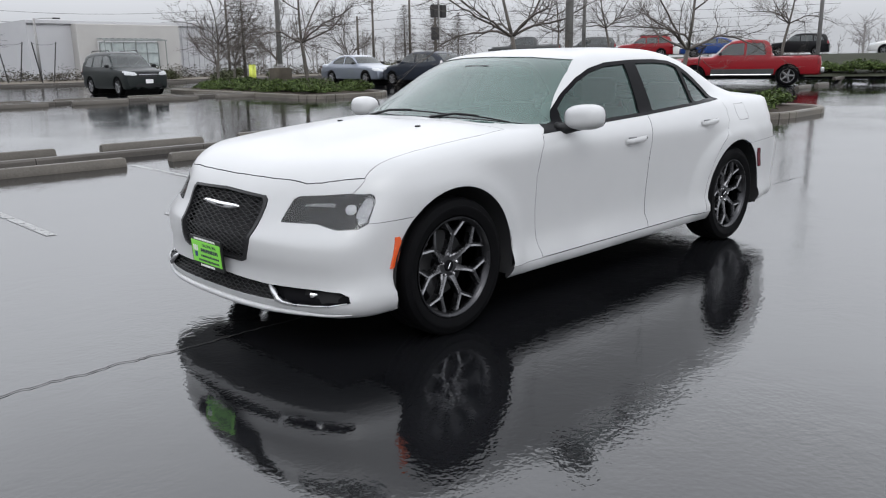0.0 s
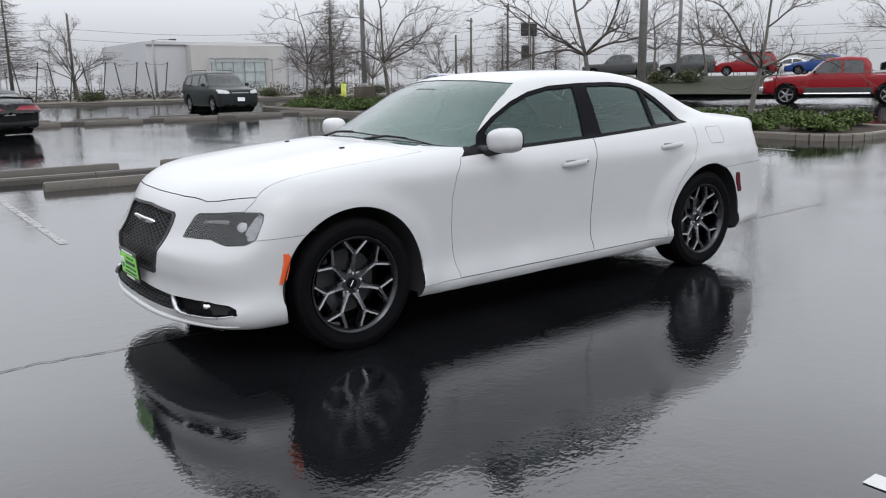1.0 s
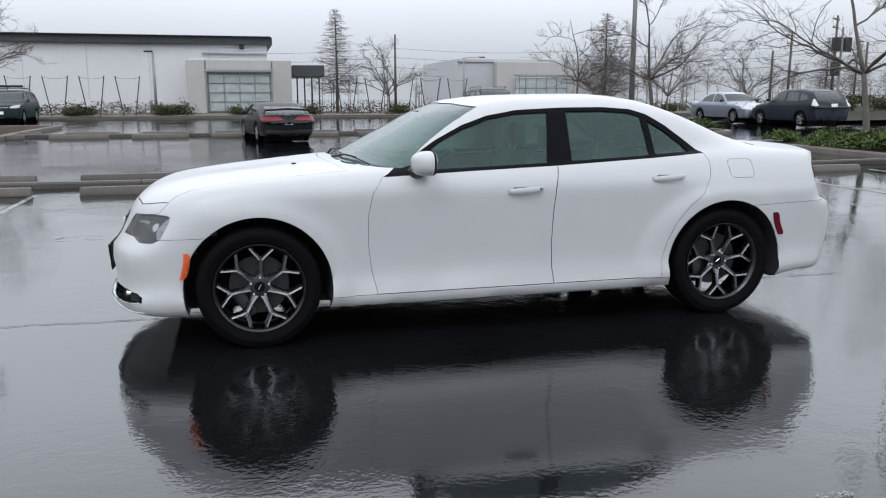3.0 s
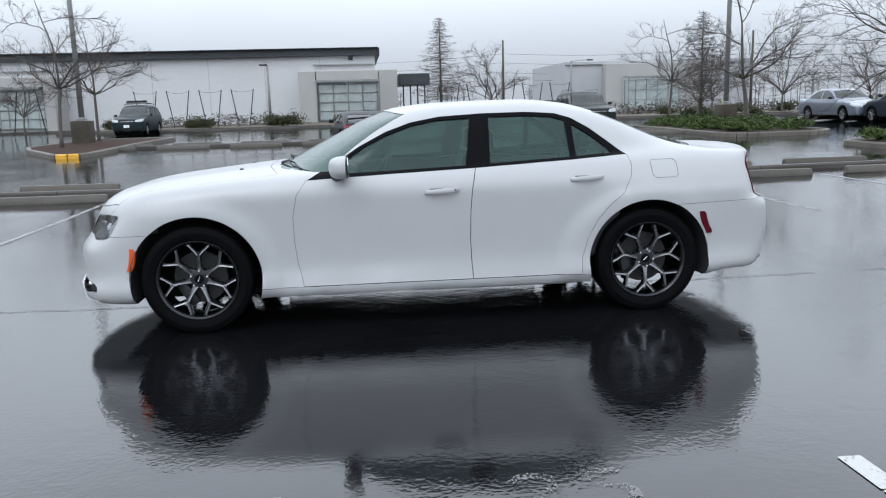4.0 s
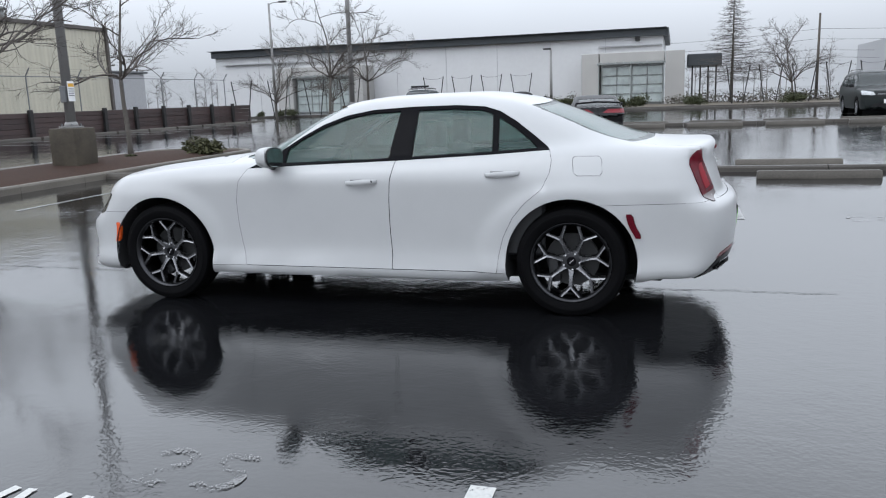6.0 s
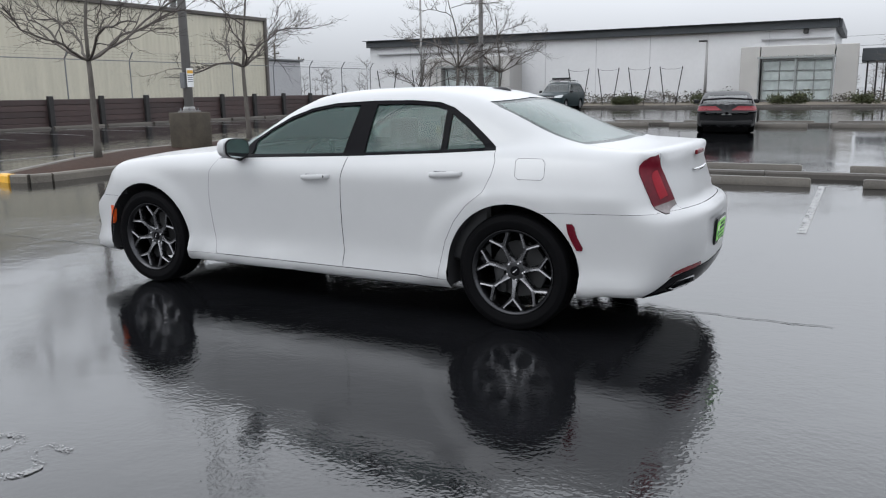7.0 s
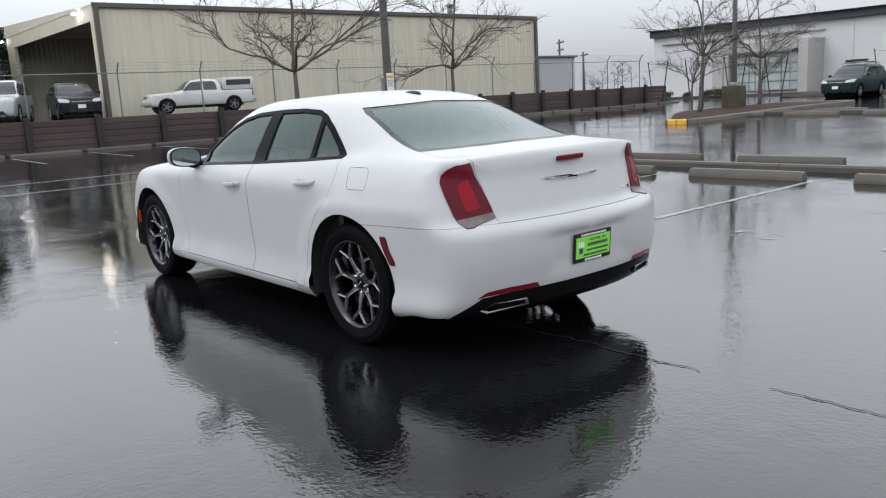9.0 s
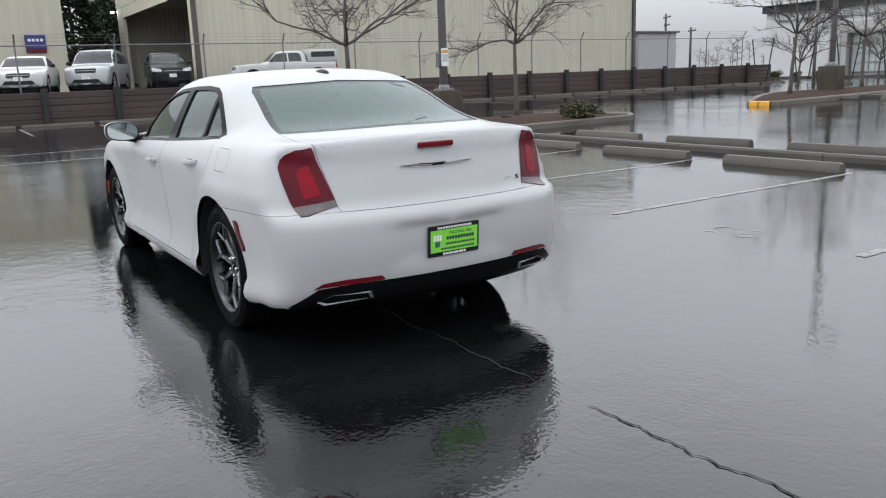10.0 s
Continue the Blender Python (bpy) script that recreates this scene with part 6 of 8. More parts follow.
# painted panels
for side in (-1, 1):
    def mine(f, side=side):
        return flank(f) and f.calc_center_median().y * side > 0
    fd = smooth_part("front_door", take(body, poly_test(FRONT_DOOR, "y", mine), 0.0, GAP, gap=0.0024), paint, CAR)
    rd = smooth_part("rear_door", take(body, poly_test(REAR_DOOR, "y", mine), 0.0, GAP, gap=0.0024), paint, CAR)
    for (sd, o, b2), host, nm in zip([w for w in SIDE_WINDOWS if w[0] == side], (fd, rd, rd), ("window", "window", "quarter_window")):
        smooth_part(nm, b2, M_GLASS_SIDE, host, "tinted side glass beaded with rain")
    if side < 0:
        smooth_part("filler_flap", take(body, poly_test(FILLER, "y", mine), 0.0, GAP, gap=0.0024), paint, CAR)
    smooth_part("sill_panel", take(body, lambda f: mine(f) and f.calc_center_median().z < 0.29 and -1.15 < f.calc_center_median().x < 1.15, 0.0, GAP, gap=0.0024), paint, CAR)
    # handles, each over a thin grey box that paints the shade of its cup
    for x0, z0, host in ((0.10, 0.895, fd), (1.085, 0.945, rd)):
        yb = side * (side_at(x0, z0) - 0.002)
        b2 = bmesh.new()
        n = 13
        prev = None
        for k in range(n):
            s = k / (n - 1)
            x = x0 - 0.115 + 0.23 * s
            out = 0.032 * math.sin(math.pi * min(1, max(0, s * 1.0))) ** 0.35 + 0.002
            hh = 0.013 + 0.006 * math.sin(math.pi * s)
            ring = []
            for q in range(10):
                t = 2 * math.pi * q / 10
                ring.append(b2.verts.new((x, yb + side * (out + 0.009 * math.cos(t)), z0 + 0.014 * (s - 0.5) * 0.9 + hh * math.sin(t))))
            if prev:
                for q in range(10):
                    b2.faces.new((prev[q], prev[(q + 1) % 10], ring[(q + 1) % 10], ring[q]))
            else:
                b2.faces.new(ring)
            prev = ring
        b2.faces.new(prev[::-1])
        bmesh.ops.recalc_face_normals(b2, faces=b2.faces)
        hd = smooth_part("door_handle", b2, paint, host)
        b2 = bmesh.new()
        box(b2, (x0 - 0.035, yb + side * 0.002, z0 + 0.004), (0.09, 0.006, 0.028), 0.002)
        part("handle_cup", b2, surface("shaded_cup", (0.12, 0.12, 0.125), 0.5, relief=0.0), hd)
        if host is fd:
            b2 = bmesh.new()
            rod(b2, (x0 + 0.085, yb, z0 + 0.006), (x0 + 0.085, yb + side * 0.034, z0 + 0.006), 0.008, n=12)
            part("lock", b2, M_BLACK, hd)
smooth_part("bonnet", take(body, poly_test(HOOD, "z", upper), 0.0, GAP, gap=0.0034), paint, CAR, "white bonnet beaded with rain")
smooth_part("boot_lid", take(body, lambda f: poly_test(TRUNK, "x", lid_zone)(f) and f.calc_center_median().x > 1.9, 0.0, GAP, gap=0.0024), paint, CAR)
smooth_part("front_bumper", take(body, lambda f: (lambda c: c.x < -1.68 and inside(FRONT_COVER, c.x, c.z))(f.calc_center_median()), 0.0, GAP, gap=0.0024), paint, CAR)
smooth_part("rear_bumper", take(body, lambda f: (lambda c: c.x > 1.70 and c.z < 0.745 + 0.02 * (min(c.x, 2.45) - 1.7) and (abs(c.y) > 0.5 or c.x > 2.1))(f.calc_center_median()), 0.0, GAP, gap=0.0024), paint, CAR)
bmesh.ops.delete(body, geom=[f for f in body.faces if f.normal.z < -0.5 and f.calc_center_median().z < 0.30], context='FACES')
smooth_part("body_shell", body, paint, CAR, limit=60)


# smooth shading that follows the body's form across all the cut panels
def true_normals(ob):
    me = ob.data
    n = len(me.vertices)
    co = np.zeros(n * 3)
    me.vertices.foreach_get("co", co)
    co = co.reshape(-1, 3)
    h = 0.011
    g = np.zeros((n, 3))
    for k in range(3):
        d = np.zeros(3)
        d[k] = h
        p, q = co + d, co - d
        g[:, k] = sedan_field(q[:, 0], q[:, 1], q[:, 2]) - sedan_field(p[:, 0], p[:, 1], p[:, 2])
    g /= np.maximum(np.linalg.norm(g, axis=1), 1e-9)[:, None]
    ed = np.zeros(len(me.edges) * 2, dtype=np.int64)
    me.edges.foreach_get("vertices", ed)
    ed = ed.reshape(-1, 2)
    for _ in range(4):
        s = g.copy()
        np.add.at(s, ed[:, 0], 0.5 * g[ed[:, 1]])
        np.add.at(s, ed[:, 1], 0.5 * g[ed[:, 0]])
        g = s / np.maximum(np.linalg.norm(s, axis=1), 1e-9)[:, None]
    loops = []
    for f in me.polygons:
        fn = np.array(f.normal)
        body_face = float(np.mean(g[list(f.vertices)] @ fn)) > 0.45 or (f.area < 2e-5 and f.material_index == 0)
        for v in f.vertices:
            loops.append(tuple(g[v]) if body_face else tuple(fn))
    me.normals_split_custom_set(loops)


PANELS = ("windscreen", "rear_window_border", "rear_window", "window_surround", "headlight", "taillight", "front_door", "rear_door", "window", "quarter_window", "filler_flap",
          "sill_panel", "bonnet", "boot_lid", "front_bumper", "rear_bumper", "body_shell", "rear_diffuser")
for ob in [o for c in CAR.children for o in (c, *c.children)]:
    if ob.name.split(".")[0] in PANELS:
        true_normals(ob)

# lining under the panels, near-black for the gaps' shade; floor and wheel wells
def lined_field(x, y, z):
    return sedan_field(x, y, z) - 0.024


lining = skin(lined_field, -1.75, 2.0, curve_of([(-1.8, 0.58), (-1.2, 0.62), (0.5, 0.62), (1.5, 0.62), (2.0, 0.62)]), rings=(12, 50, 12), around=56)
bmesh.ops.delete(lining, geom=[f for f in lining.faces if (f.calc_center_median().z > 0.97 and -1.2 < f.calc_center_median().x < 1.95)
                               or min(math.hypot(f.calc_center_median().x - a, f.calc_center_median().z - HUB_Z) for a in (AXLE_F, AXLE_R)) < 0.47
                               or abs(f.calc_center_median().x) > 2.28], context='FACES')
smooth_part("inner_lining", lining, M_DARK, CAR)
for ax in (AXLE_F, AXLE_R):
    for side in (-1, 1):
        bm = bmesh.new()
        arc = [(ax + (ARCH + 0.004) * math.cos(t), HUB_Z + (ARCH + 0.004) * math.sin(t)) for t in np.linspace(-0.28, math.pi + 0.28, 33)]
        o = [bm.verts.new((x, side * 0.925, z)) for x, z in arc]
        i = [bm.verts.new((x, side * 0.58, z)) for x, z in arc]
        for k in range(len(arc) - 1):
            bm.faces.new((o[k], o[k + 1], i[k + 1], i[k]))
        bm.faces.new(i)
        smooth_part("wheel_well", bm, M_DARK, CAR, limit=30)


def rim_mesh():
    """Split seven-spoke alloy, axle along y, outer face towards -y, radius 0.265."""
    bm = bmesh.new()
    revolve(bm, [(0.252, 0.18), (0.246, 0.12), (0.236, 0.05), (0.244, -0.008), (0.254, -0.018), (0.260, -0.024), (0.265, -0.024), (0.268, -0.018), (0.268, 0.0)], 60, "y")
    return bm


def spoke_mesh():
    """One Y spoke: a stem that splits in two arms towards the rim, dished, with bevelled shoulders."""
    bm = bmesh.new()
    def bar(path, wid):
        rings = []
        for i, (p, w) in enumerate(zip(path, wid)):
            a, b = Vector(path[max(0, i - 1)][:2]), Vector(path[min(len(path) - 1, i + 1)][:2])
            d = (b - a).normalized()
            s = Vector((-d.y, d.x))
            q = Vector(p[:2])
            y = p[2]
            prof = [(-1.0, 0.040), (-1.0, 0.008), (-0.72, 0.0), (0.0, 0.0045), (0.72, 0.0), (1.0, 0.008), (1.0, 0.040)]
            rings.append([bm.verts.new((*( (q + s * (w * u)).x, y + v), (q + s * (w * u)).y)) for u, v in prof])
        for r1, r2 in zip(rings, rings[1:]):
            for k in range(7):
                bm.faces.new((r1[k], r1[(k + 1) % 7], r2[(k + 1) % 7], r2[k]))
        bm.faces.new(rings[0])
        bm.faces.new(rings[-1][::-1])
    bar([(0, 0.040, 0.018), (0, 0.066, 0.012), (0, 0.095, 0.004), (0, 0.135, -0.004), (0, 0.172, -0.010), (0, 0.188, -0.012)], [0.030, 0.0225, 0.0165, 0.0145, 0.0175, 0.012])
    for s in (-1, 1):
        bar([(s * 0.004, 0.168, -0.0133), (s * 0.022, 0.190, -0.015), (s * 0.044, 0.212, -0.017), (s * 0.064, 0.234, -0.019), (s * 0.074, 0.247, -0.020)], [0.013, 0.0125, 0.0115, 0.0115, 0.0145])
    bmesh.ops.recalc_face_normals(bm, faces=bm.faces)
    return bm


def tyre_mesh(r=0.364, rr=0.262, w=0.245):
    bm = bmesh.new()
    h = w / 2
    prof = [(rr, h * 0.80), (rr + 0.012, h * 0.92), (rr + 0.045, h * 1.0), (r - 0.04, h * 0.98), (r - 0.014, h * 0.90), (r - 0.004, h * 0.78), (r, h * 0.55)]
    for g in (0.40, 0.0, -0.40):
        prof += [(r, h * (g + 0.06)), (r - 0.007, h * (g + 0.045)), (r - 0.007, h * (g - 0.045)), (r, h * (g - 0.06))]
    prof += [(r, -h * 0.55), (r - 0.004, -h * 0.78), (r - 0.014, -h * 0.90), (r - 0.04, -h * 0.98), (rr + 0.060, -h * 1.0), (rr + 0.055, -h * 1.012), (rr + 0.045, -h * 1.0), (rr + 0.012, -h * 0.92), (rr, -h * 0.80)]
    revolve(bm, prof, 72, "y")
    return bm


TYRE, RIM, SPOKE = mesh_of(tyre_mesh(), "tyre", M_RUBBER, 30), mesh_of(rim_mesh(), "rim", surface("dark_rim_barrel", (0.045, 0.045, 0.048), 0.25, metal=1.0, vary=0.15, relief=0.0), 40), mesh_of(spoke_mesh(), "spoke", M_GUNMETAL, 35)
bm = bmesh.new()
revolve(bm, [(0.0, -0.0), (0.052, 0.0), (0.062, 0.004), (0.070, 0.03)], 40, "y")
HUB = mesh_of(bm, "hub", surface("dark_hub", (0.05, 0.05, 0.053), 0.3, metal=0.9, relief=0.0), 30)
bm = bmesh.new()
revolve(bm, [(0.0, -0.006), (0.026, -0.006), (0.031, -0.003), (0.032, 0.006)], 32, "y")
CAP = mesh_of(bm, "centre_cap", M_GLOSS_BLACK, 30)
bm = bmesh.new()
box(bm, (0, -0.007, 0), (0.006, 0.003, 0.036), 0.001, Matrix.Rotation(radians(24), 4, 'Y'))
MARK = mesh_of(bm, "cap_badge", M_CHROME)
bm = bmesh.new()
revolve(bm, [(0.0, -0.016), (0.007, -0.015), (0.0095, -0.010), (0.0105, 0.0)], 6, "y")
NUT = mesh_of(bm, "wheel_nut", M_CHROME)
bm = bmesh.new()
revolve(bm, [(0.06, 0.10), (0.175, 0.10), (0.176, 0.106), (0.175, 0.126), (0.06, 0.126)], 48, "y")
BRAKE = mesh_of(bm, "brake_disc", surface("dull_brake_steel", (0.035, 0.035, 0.036), 0.6, metal=0.3, relief=0.0), 30)
bm = bmesh.new()
box(bm, (0.13, 0.105, 0.04), (0.075, 0.075, 0.19), 0.02, Matrix.Rotation(radians(-16), 4, 'Y'), 2)
CALIPER = mesh_of(bm, "brake_caliper", surface("caliper_grey", (0.035, 0.035, 0.037), 0.5, metal=0.3), 40)


def under(name, me, parent, m):
    ob = new(name, me)
    ob.parent = parent
    ob.matrix_local = m
    return ob


for ax in (AXLE_F, AXLE_R):
    for side in (-1, 1):
        hub = new("wheel")
        hub.parent = CAR
        hub.matrix_local = pose(ax, side * 0.795, HUB_Z, 0, 0, 0 if side < 0 else 180) @ pose(0, 0, 0, 0, (4 if ax < 0 else 27), 0)
        tagged(hub, "dark split-spoke alloy wheel with a low tyre")
        under("tyre", TYRE, hub, pose(0, 0, 0))
        under("rim", RIM, hub, pose(0, -0.088, 0))
        under("hub", HUB, hub, pose(0, -0.058, 0))
        under("centre_cap", CAP, hub, pose(0, -0.058, 0))
        under("cap_badge", MARK, hub, pose(0, -0.058, 0))
        under("brake_disc", BRAKE, hub, pose(0, -0.085, 0))
        under("brake_caliper", CALIPER, hub, pose(0, -0.085, 0, 0, 160, 0))
        for k in range(7):
            under("spoke", SPOKE, hub, pose(0, -0.072, 0, 0, 360 / 7 * k, 0))
        for k in range(5):
            under("wheel_nut", NUT, hub, pose(0, -0.056, 0, 0, 72 * k, 0) @ pose(0, 0, 0.0545))

# ---- small parts of the saloon ----
def nose_at(y, z):
    return front_at(min(abs(y), 0.9), z)


def tail_at(y, z):
    return float(tail_x(z)) - TAIL_CUT * (min(abs(y), 1.0) / 0.9) ** TAIL_POW


# grille mesh: wavy bars
bm = bmesh.new()
for r in range(26):
    z = 0.464 + r * 0.0120
    half = 0.285 + 0.065 * min(1, (z - 0.46) / 0.24) - 0.02 * max(0, (z - 0.73) / 0.04)
    pts = []
    n = 20
    for k in range(n + 1):
        y = -half + 2 * half * k / n
        pts.append((nose_at(y, z) + 0.012, y, z + 0.0055 * (1 if (k + r) % 2 else -1)))
    tube(bm, pts, 0.0030, 5)
smooth_part("grille_mesh", bm, M_BLACK, CAR, "black wavy mesh grille")
bm = bmesh.new()
for r in range(5):
    z = 0.306 + r * 0.0145
    half = 0.53 - 0.065 * r / 4
    n = 44
    tube(bm, [(nose_at(y, z) + 0.015, y, z + 0.005 * (1 if (k + r) % 2 else -1)) for k in range(n + 1) for y in [-half + 2 * half * k / n]], 0.0038, 5)
smooth_part("intake_mesh", bm, M_BLACK, CAR, "black lower intake mesh")


def winged_badge(cx, cy, cz, span, facing, deep=0.0165):
    """A slim winged emblem: a long tapering wing each way and a small dark centre bar."""
    b = bmesh.new()
    rows = []
    n = 24
    for k in range(n + 1):
        s = -1 + 2 * k / n
        h = 0.0018 + deep * (1 - abs(s)) ** 0.6 * (0.55 + 0.45 * abs(s))
        z = cz + 0.010 * abs(s) ** 1.6
        y = cy + s * span / 2
        x = cx(y)
        rows.append([b.verts.new((x + facing * d, y, z + e)) for d, e in ((0.0, h), (0.008, h * 0.5), (0.008, -h * 0.3), (0.0, -h))])
    for a, c in zip(rows, rows[1:]):
        for q in range(3):
            b.faces.new((a[q], a[q + 1], c[q + 1], c[q]))
    bmesh.ops.recalc_face_normals(b, faces=b.faces)
    em = smooth_part("winged_emblem", b, M_CHROME, CAR, "slim chrome winged emblem")
    b = bmesh.new()
    box(b, (cx(cy) + facing * 0.009, cy, cz + 0.001), (0.005, 0.072, 0.009), 0.002)
    part("emblem_centre", b, M_GLOSS_BLACK, em)


winged_badge(lambda y: nose_at(y, 0.697) - 0.004, 0.0, 0.694, 0.36, -1, 0.027)
winged_badge(lambda y: tail_at(y, 0.94) + 0.003, 0.0, 0.945, 0.45, 1)

# model badge as plain chrome strokes and one red stroke
bm = bmesh.new()
for k in range(3):
    y = 0.452 + 0.026 * k
    box(bm, (tail_at(y, 0.83) + 0.003, y, 0.834), (0.004, 0.020, 0.004), 0.001)
    box(bm, (tail_at(y, 0.83) + 0.003, y, 0.824), (0.004, 0.020, 0.004), 0.001)
part("model_badge", bm, M_CHROME, CAR, "small chrome model badge", kind="stuff")
bm = bmesh.new()
tube(bm, [(tail_at(0.545, 0.826) + 0.004, 0.545 + a, 0.826 + b) for a, b in ((0.009, 0.010), (-0.007, 0.009), (-0.008, 0.002), (0.008, -0.002), (0.007, -0.009), (-0.009, -0.010))], 0.0032, 5)
part("red_badge_stroke", bm, M_RED_LENS, CAR)

# raised brake light
bm = bmesh.new()
box(bm, (tail_at(0, 1.055) + 0.006, 0, 1.052), (0.02, 0.215, 0.028), 0.006, None, 2)
part("high_brake_light", bm, M_RED_DARK, CAR, "dark red high brake light")

# number plates of a dealer: lime panel in a black frame with bars for the print
def dealer_plate(m, name):
    host = new(name)
    host.parent = CAR
    host.matrix_local = m
    tagged(host, "lime green dealer plate in a black frame")
    b = bmesh.new()
    box(b, (0, -0.004, 0), (0.318, 0.010, 0.165), 0.003)
    part("plate_frame", b, M_BLACK, host)
    b = bmesh.new()
    box(b, (0, -0.0105, 0.0), (0.292, 0.003, 0.118), 0.001)
    part("lime_panel", b, M_LIME, host)
    for k, (cx, cz, w, h, mt) in enumerate(((0.035, 0.012, 0.175, 0.018, M_TEXT_DARK), (0.035, -0.018, 0.185, 0.010, M_TEXT_DARK), (0.02, -0.043, 0.21, 0.010, M_TEXT_DARK),
                                            (-0.105, 0.018, 0.052, 0.030, M_TEXT_WHITE), (-0.105, -0.016, 0.03, 0.028, M_BLUE_SIGN),
                                            (0.0, 0.070, 0.215, 0.010, M_TEXT_WHITE), (0.0, -0.070, 0.145, 0.011, M_TEXT_WHITE))):
        b = bmesh.new()
        n = max(3, int(w / 0.016))
        for q in range(n):
            box(b, (cx - w / 2 + (q + 0.5) * w / n, -0.0128, cz), (w / n * 0.72, 0.0015, h))
        part("print_bar", b, mt, host, kind="stuff")
    writing("TACOMA, WA", 0.022, M_TEXT_DARK, host, pose(0.035, -0.0125, 0.038, 90, 0, 0), "plate_lettering")
    return host


dealer_plate(pose(2.578, -0.005, 0.565, 4, 0, 90), "rear_plate")
dealer_plate(pose(-2.432, -0.01, 0.455, 4, 0, -90), "front_plate")

# front lip, exhausts
bm = bmesh.new()
pts = [(nose_at(y, 0.252) - 0.006, y, 0.246) for y in np.linspace(-0.86, 0.86, 40)]
tube(bm, pts, [0.003 + 0.014 * (1 - (abs(p[1]) / 0.865) ** 2) for p in pts], 10)
smooth_part("front_lip", bm, paint, CAR)
for side in (-1, 1):
    bm = bmesh.new()
    o = [(0.46, 0.315), (0.47, 0.352), (0.66, 0.352), (0.735, 0.318), (0.70, 0.300)]
    outer = [bm.verts.new((tail_at(y, 0.36) + 0.004, side * y, z)) for y, z in o]
    c = (0.60, 0.328)
    inner = [bm.verts.new((tail_at(y, 0.36) + 0.004, side * (c[0] + (y - c[0]) * 0.86), c[1] + (z - c[1]) * 0.72)) for y, z in o]
    deep = [bm.verts.new((tail_at(y, 0.36) - 0.14, side * (c[0] + (y - c[0]) * 0.86), c[1] + (z - c[1]) * 0.72)) for y, z in o]
    out2 = [bm.verts.new((tail_at(y, 0.36) - 0.14, side * y, z)) for y, z in o]
    for k in range(5):
        j = (k + 1) % 5
        bm.faces.new((outer[k], outer[j], inner[j], inner[k]))
        bm.faces.new((inner[k], inner[j], deep[j], deep[k]))
        bm.faces.new((outer[k], outer[j], out2[j], out2[k]))
    bmesh.ops.recalc_face_normals(bm, faces=bm.faces)
    part("exhaust_tip", bm, surface("dull_exhaust_steel", (0.16, 0.16, 0.165), 0.3, metal=1.0, relief=0.0), CAR, "bright angular exhaust tip")

# side markers
def marker(x0, x1, z0, z1, lean, mat, name, side, label):
    b = bmesh.new()
    n = 8
    rows = []
    for k in range(n + 1):
        s = k / n
        z = z0 + (z1 - z0) * s
        xc = x0 + lean * math.sin(s * 0.5 * math.pi)
        y = side_at(xc, z)
        t = 1.0 if 0 < k < n else 0.72
        rows.append([b.verts.new((xc + dx * t, side * (y + dy), z)) for dx, dy in ((0, -0.012), (0.004, 0.008), (x1 - x0 - 0.004, 0.008), (x1 - x0, -0.012))])
    for a, c in zip(rows, rows[1:]):
        for q in range(3):
            b.faces.new((a[q], a[q + 1], c[q + 1], c[q]))
    b.faces.new(rows[0])
    b.faces.new(rows[-1][::-1])
    bmesh.ops.recalc_face_normals(b, faces=b.faces)
    smooth_part(name, b, mat, CAR, label, limit=30)


for side in (-1, 1):
    marker(-1.972, -1.930, 0.440, 0.590, 0.030, M_AMBER, "amber_marker", side, "amber front side marker")
    marker(1.935, 1.985, 0.535, 0.690, -0.060, M_RED_LENS, "red_marker", side, "red rear side marker")

# mirrors
for side in (-1, 1):
    def egg(x, y, z):
        a = np.abs((y - 0.0) / 0.125) ** 2.6 + np.abs((z - 0.0 - 0.05 * y) / 0.073) ** 3.0
        return 1 - a - np.clip(-(x + 0.0) / 0.088, 0, 9) ** 2.2 - np.clip(x / 0.036, 0, 9) ** 8
    b = skin(egg, -0.04, 0.02, curve_of([(-1, 0.0), (1, 0.0)]), rings=(10, 4, 8), around=40)
    for v in b.verts:
        v.co = Vector((v.co.x - 0.545, side * (0.990 + v.co.y), v.co.z + 1.075))
    bmesh.ops.recalc_face_normals(b, faces=b.faces)
    mr = smooth_part("door_mirror", b, paint, CAR, "white door mirror on a black foot", limit=70)
    for nm, xx, f, mat in (("mirror_bezel", -0.5105, 0.97, M_BLACK), ("mirror_glass", -0.5060, 0.88, M_MIRROR)):
        b = bmesh.new()
        ring = []
        for k in range(40):
            t = 2 * math.pi * k / 40
            c, sn = math.cos(t), math.sin(t)
            yy = 0.125 * f * math.copysign(abs(c) ** (2 / 2.6), c)
            ring.append((side * (0.990 + yy), 1.075 + 0.05 * yy + 0.073 * f * math.copysign(abs(sn) ** (2 / 3.0), sn)))
        prism(b, ring, "x", xx - 0.004, xx)
        part(nm, b, mat, mr)
    b = bmesh.new()
    tube(b, [(-0.60, side * 0.83, 1.005), (-0.585, side * 0.89, 1.012), (-0.57, side * 0.95, 1.022), (-0.56, side * 0.99, 1.03)], [0.04, 0.034, 0.028, 0.026], 10)
    smooth_part("mirror_foot", b, M_BLACK, mr)

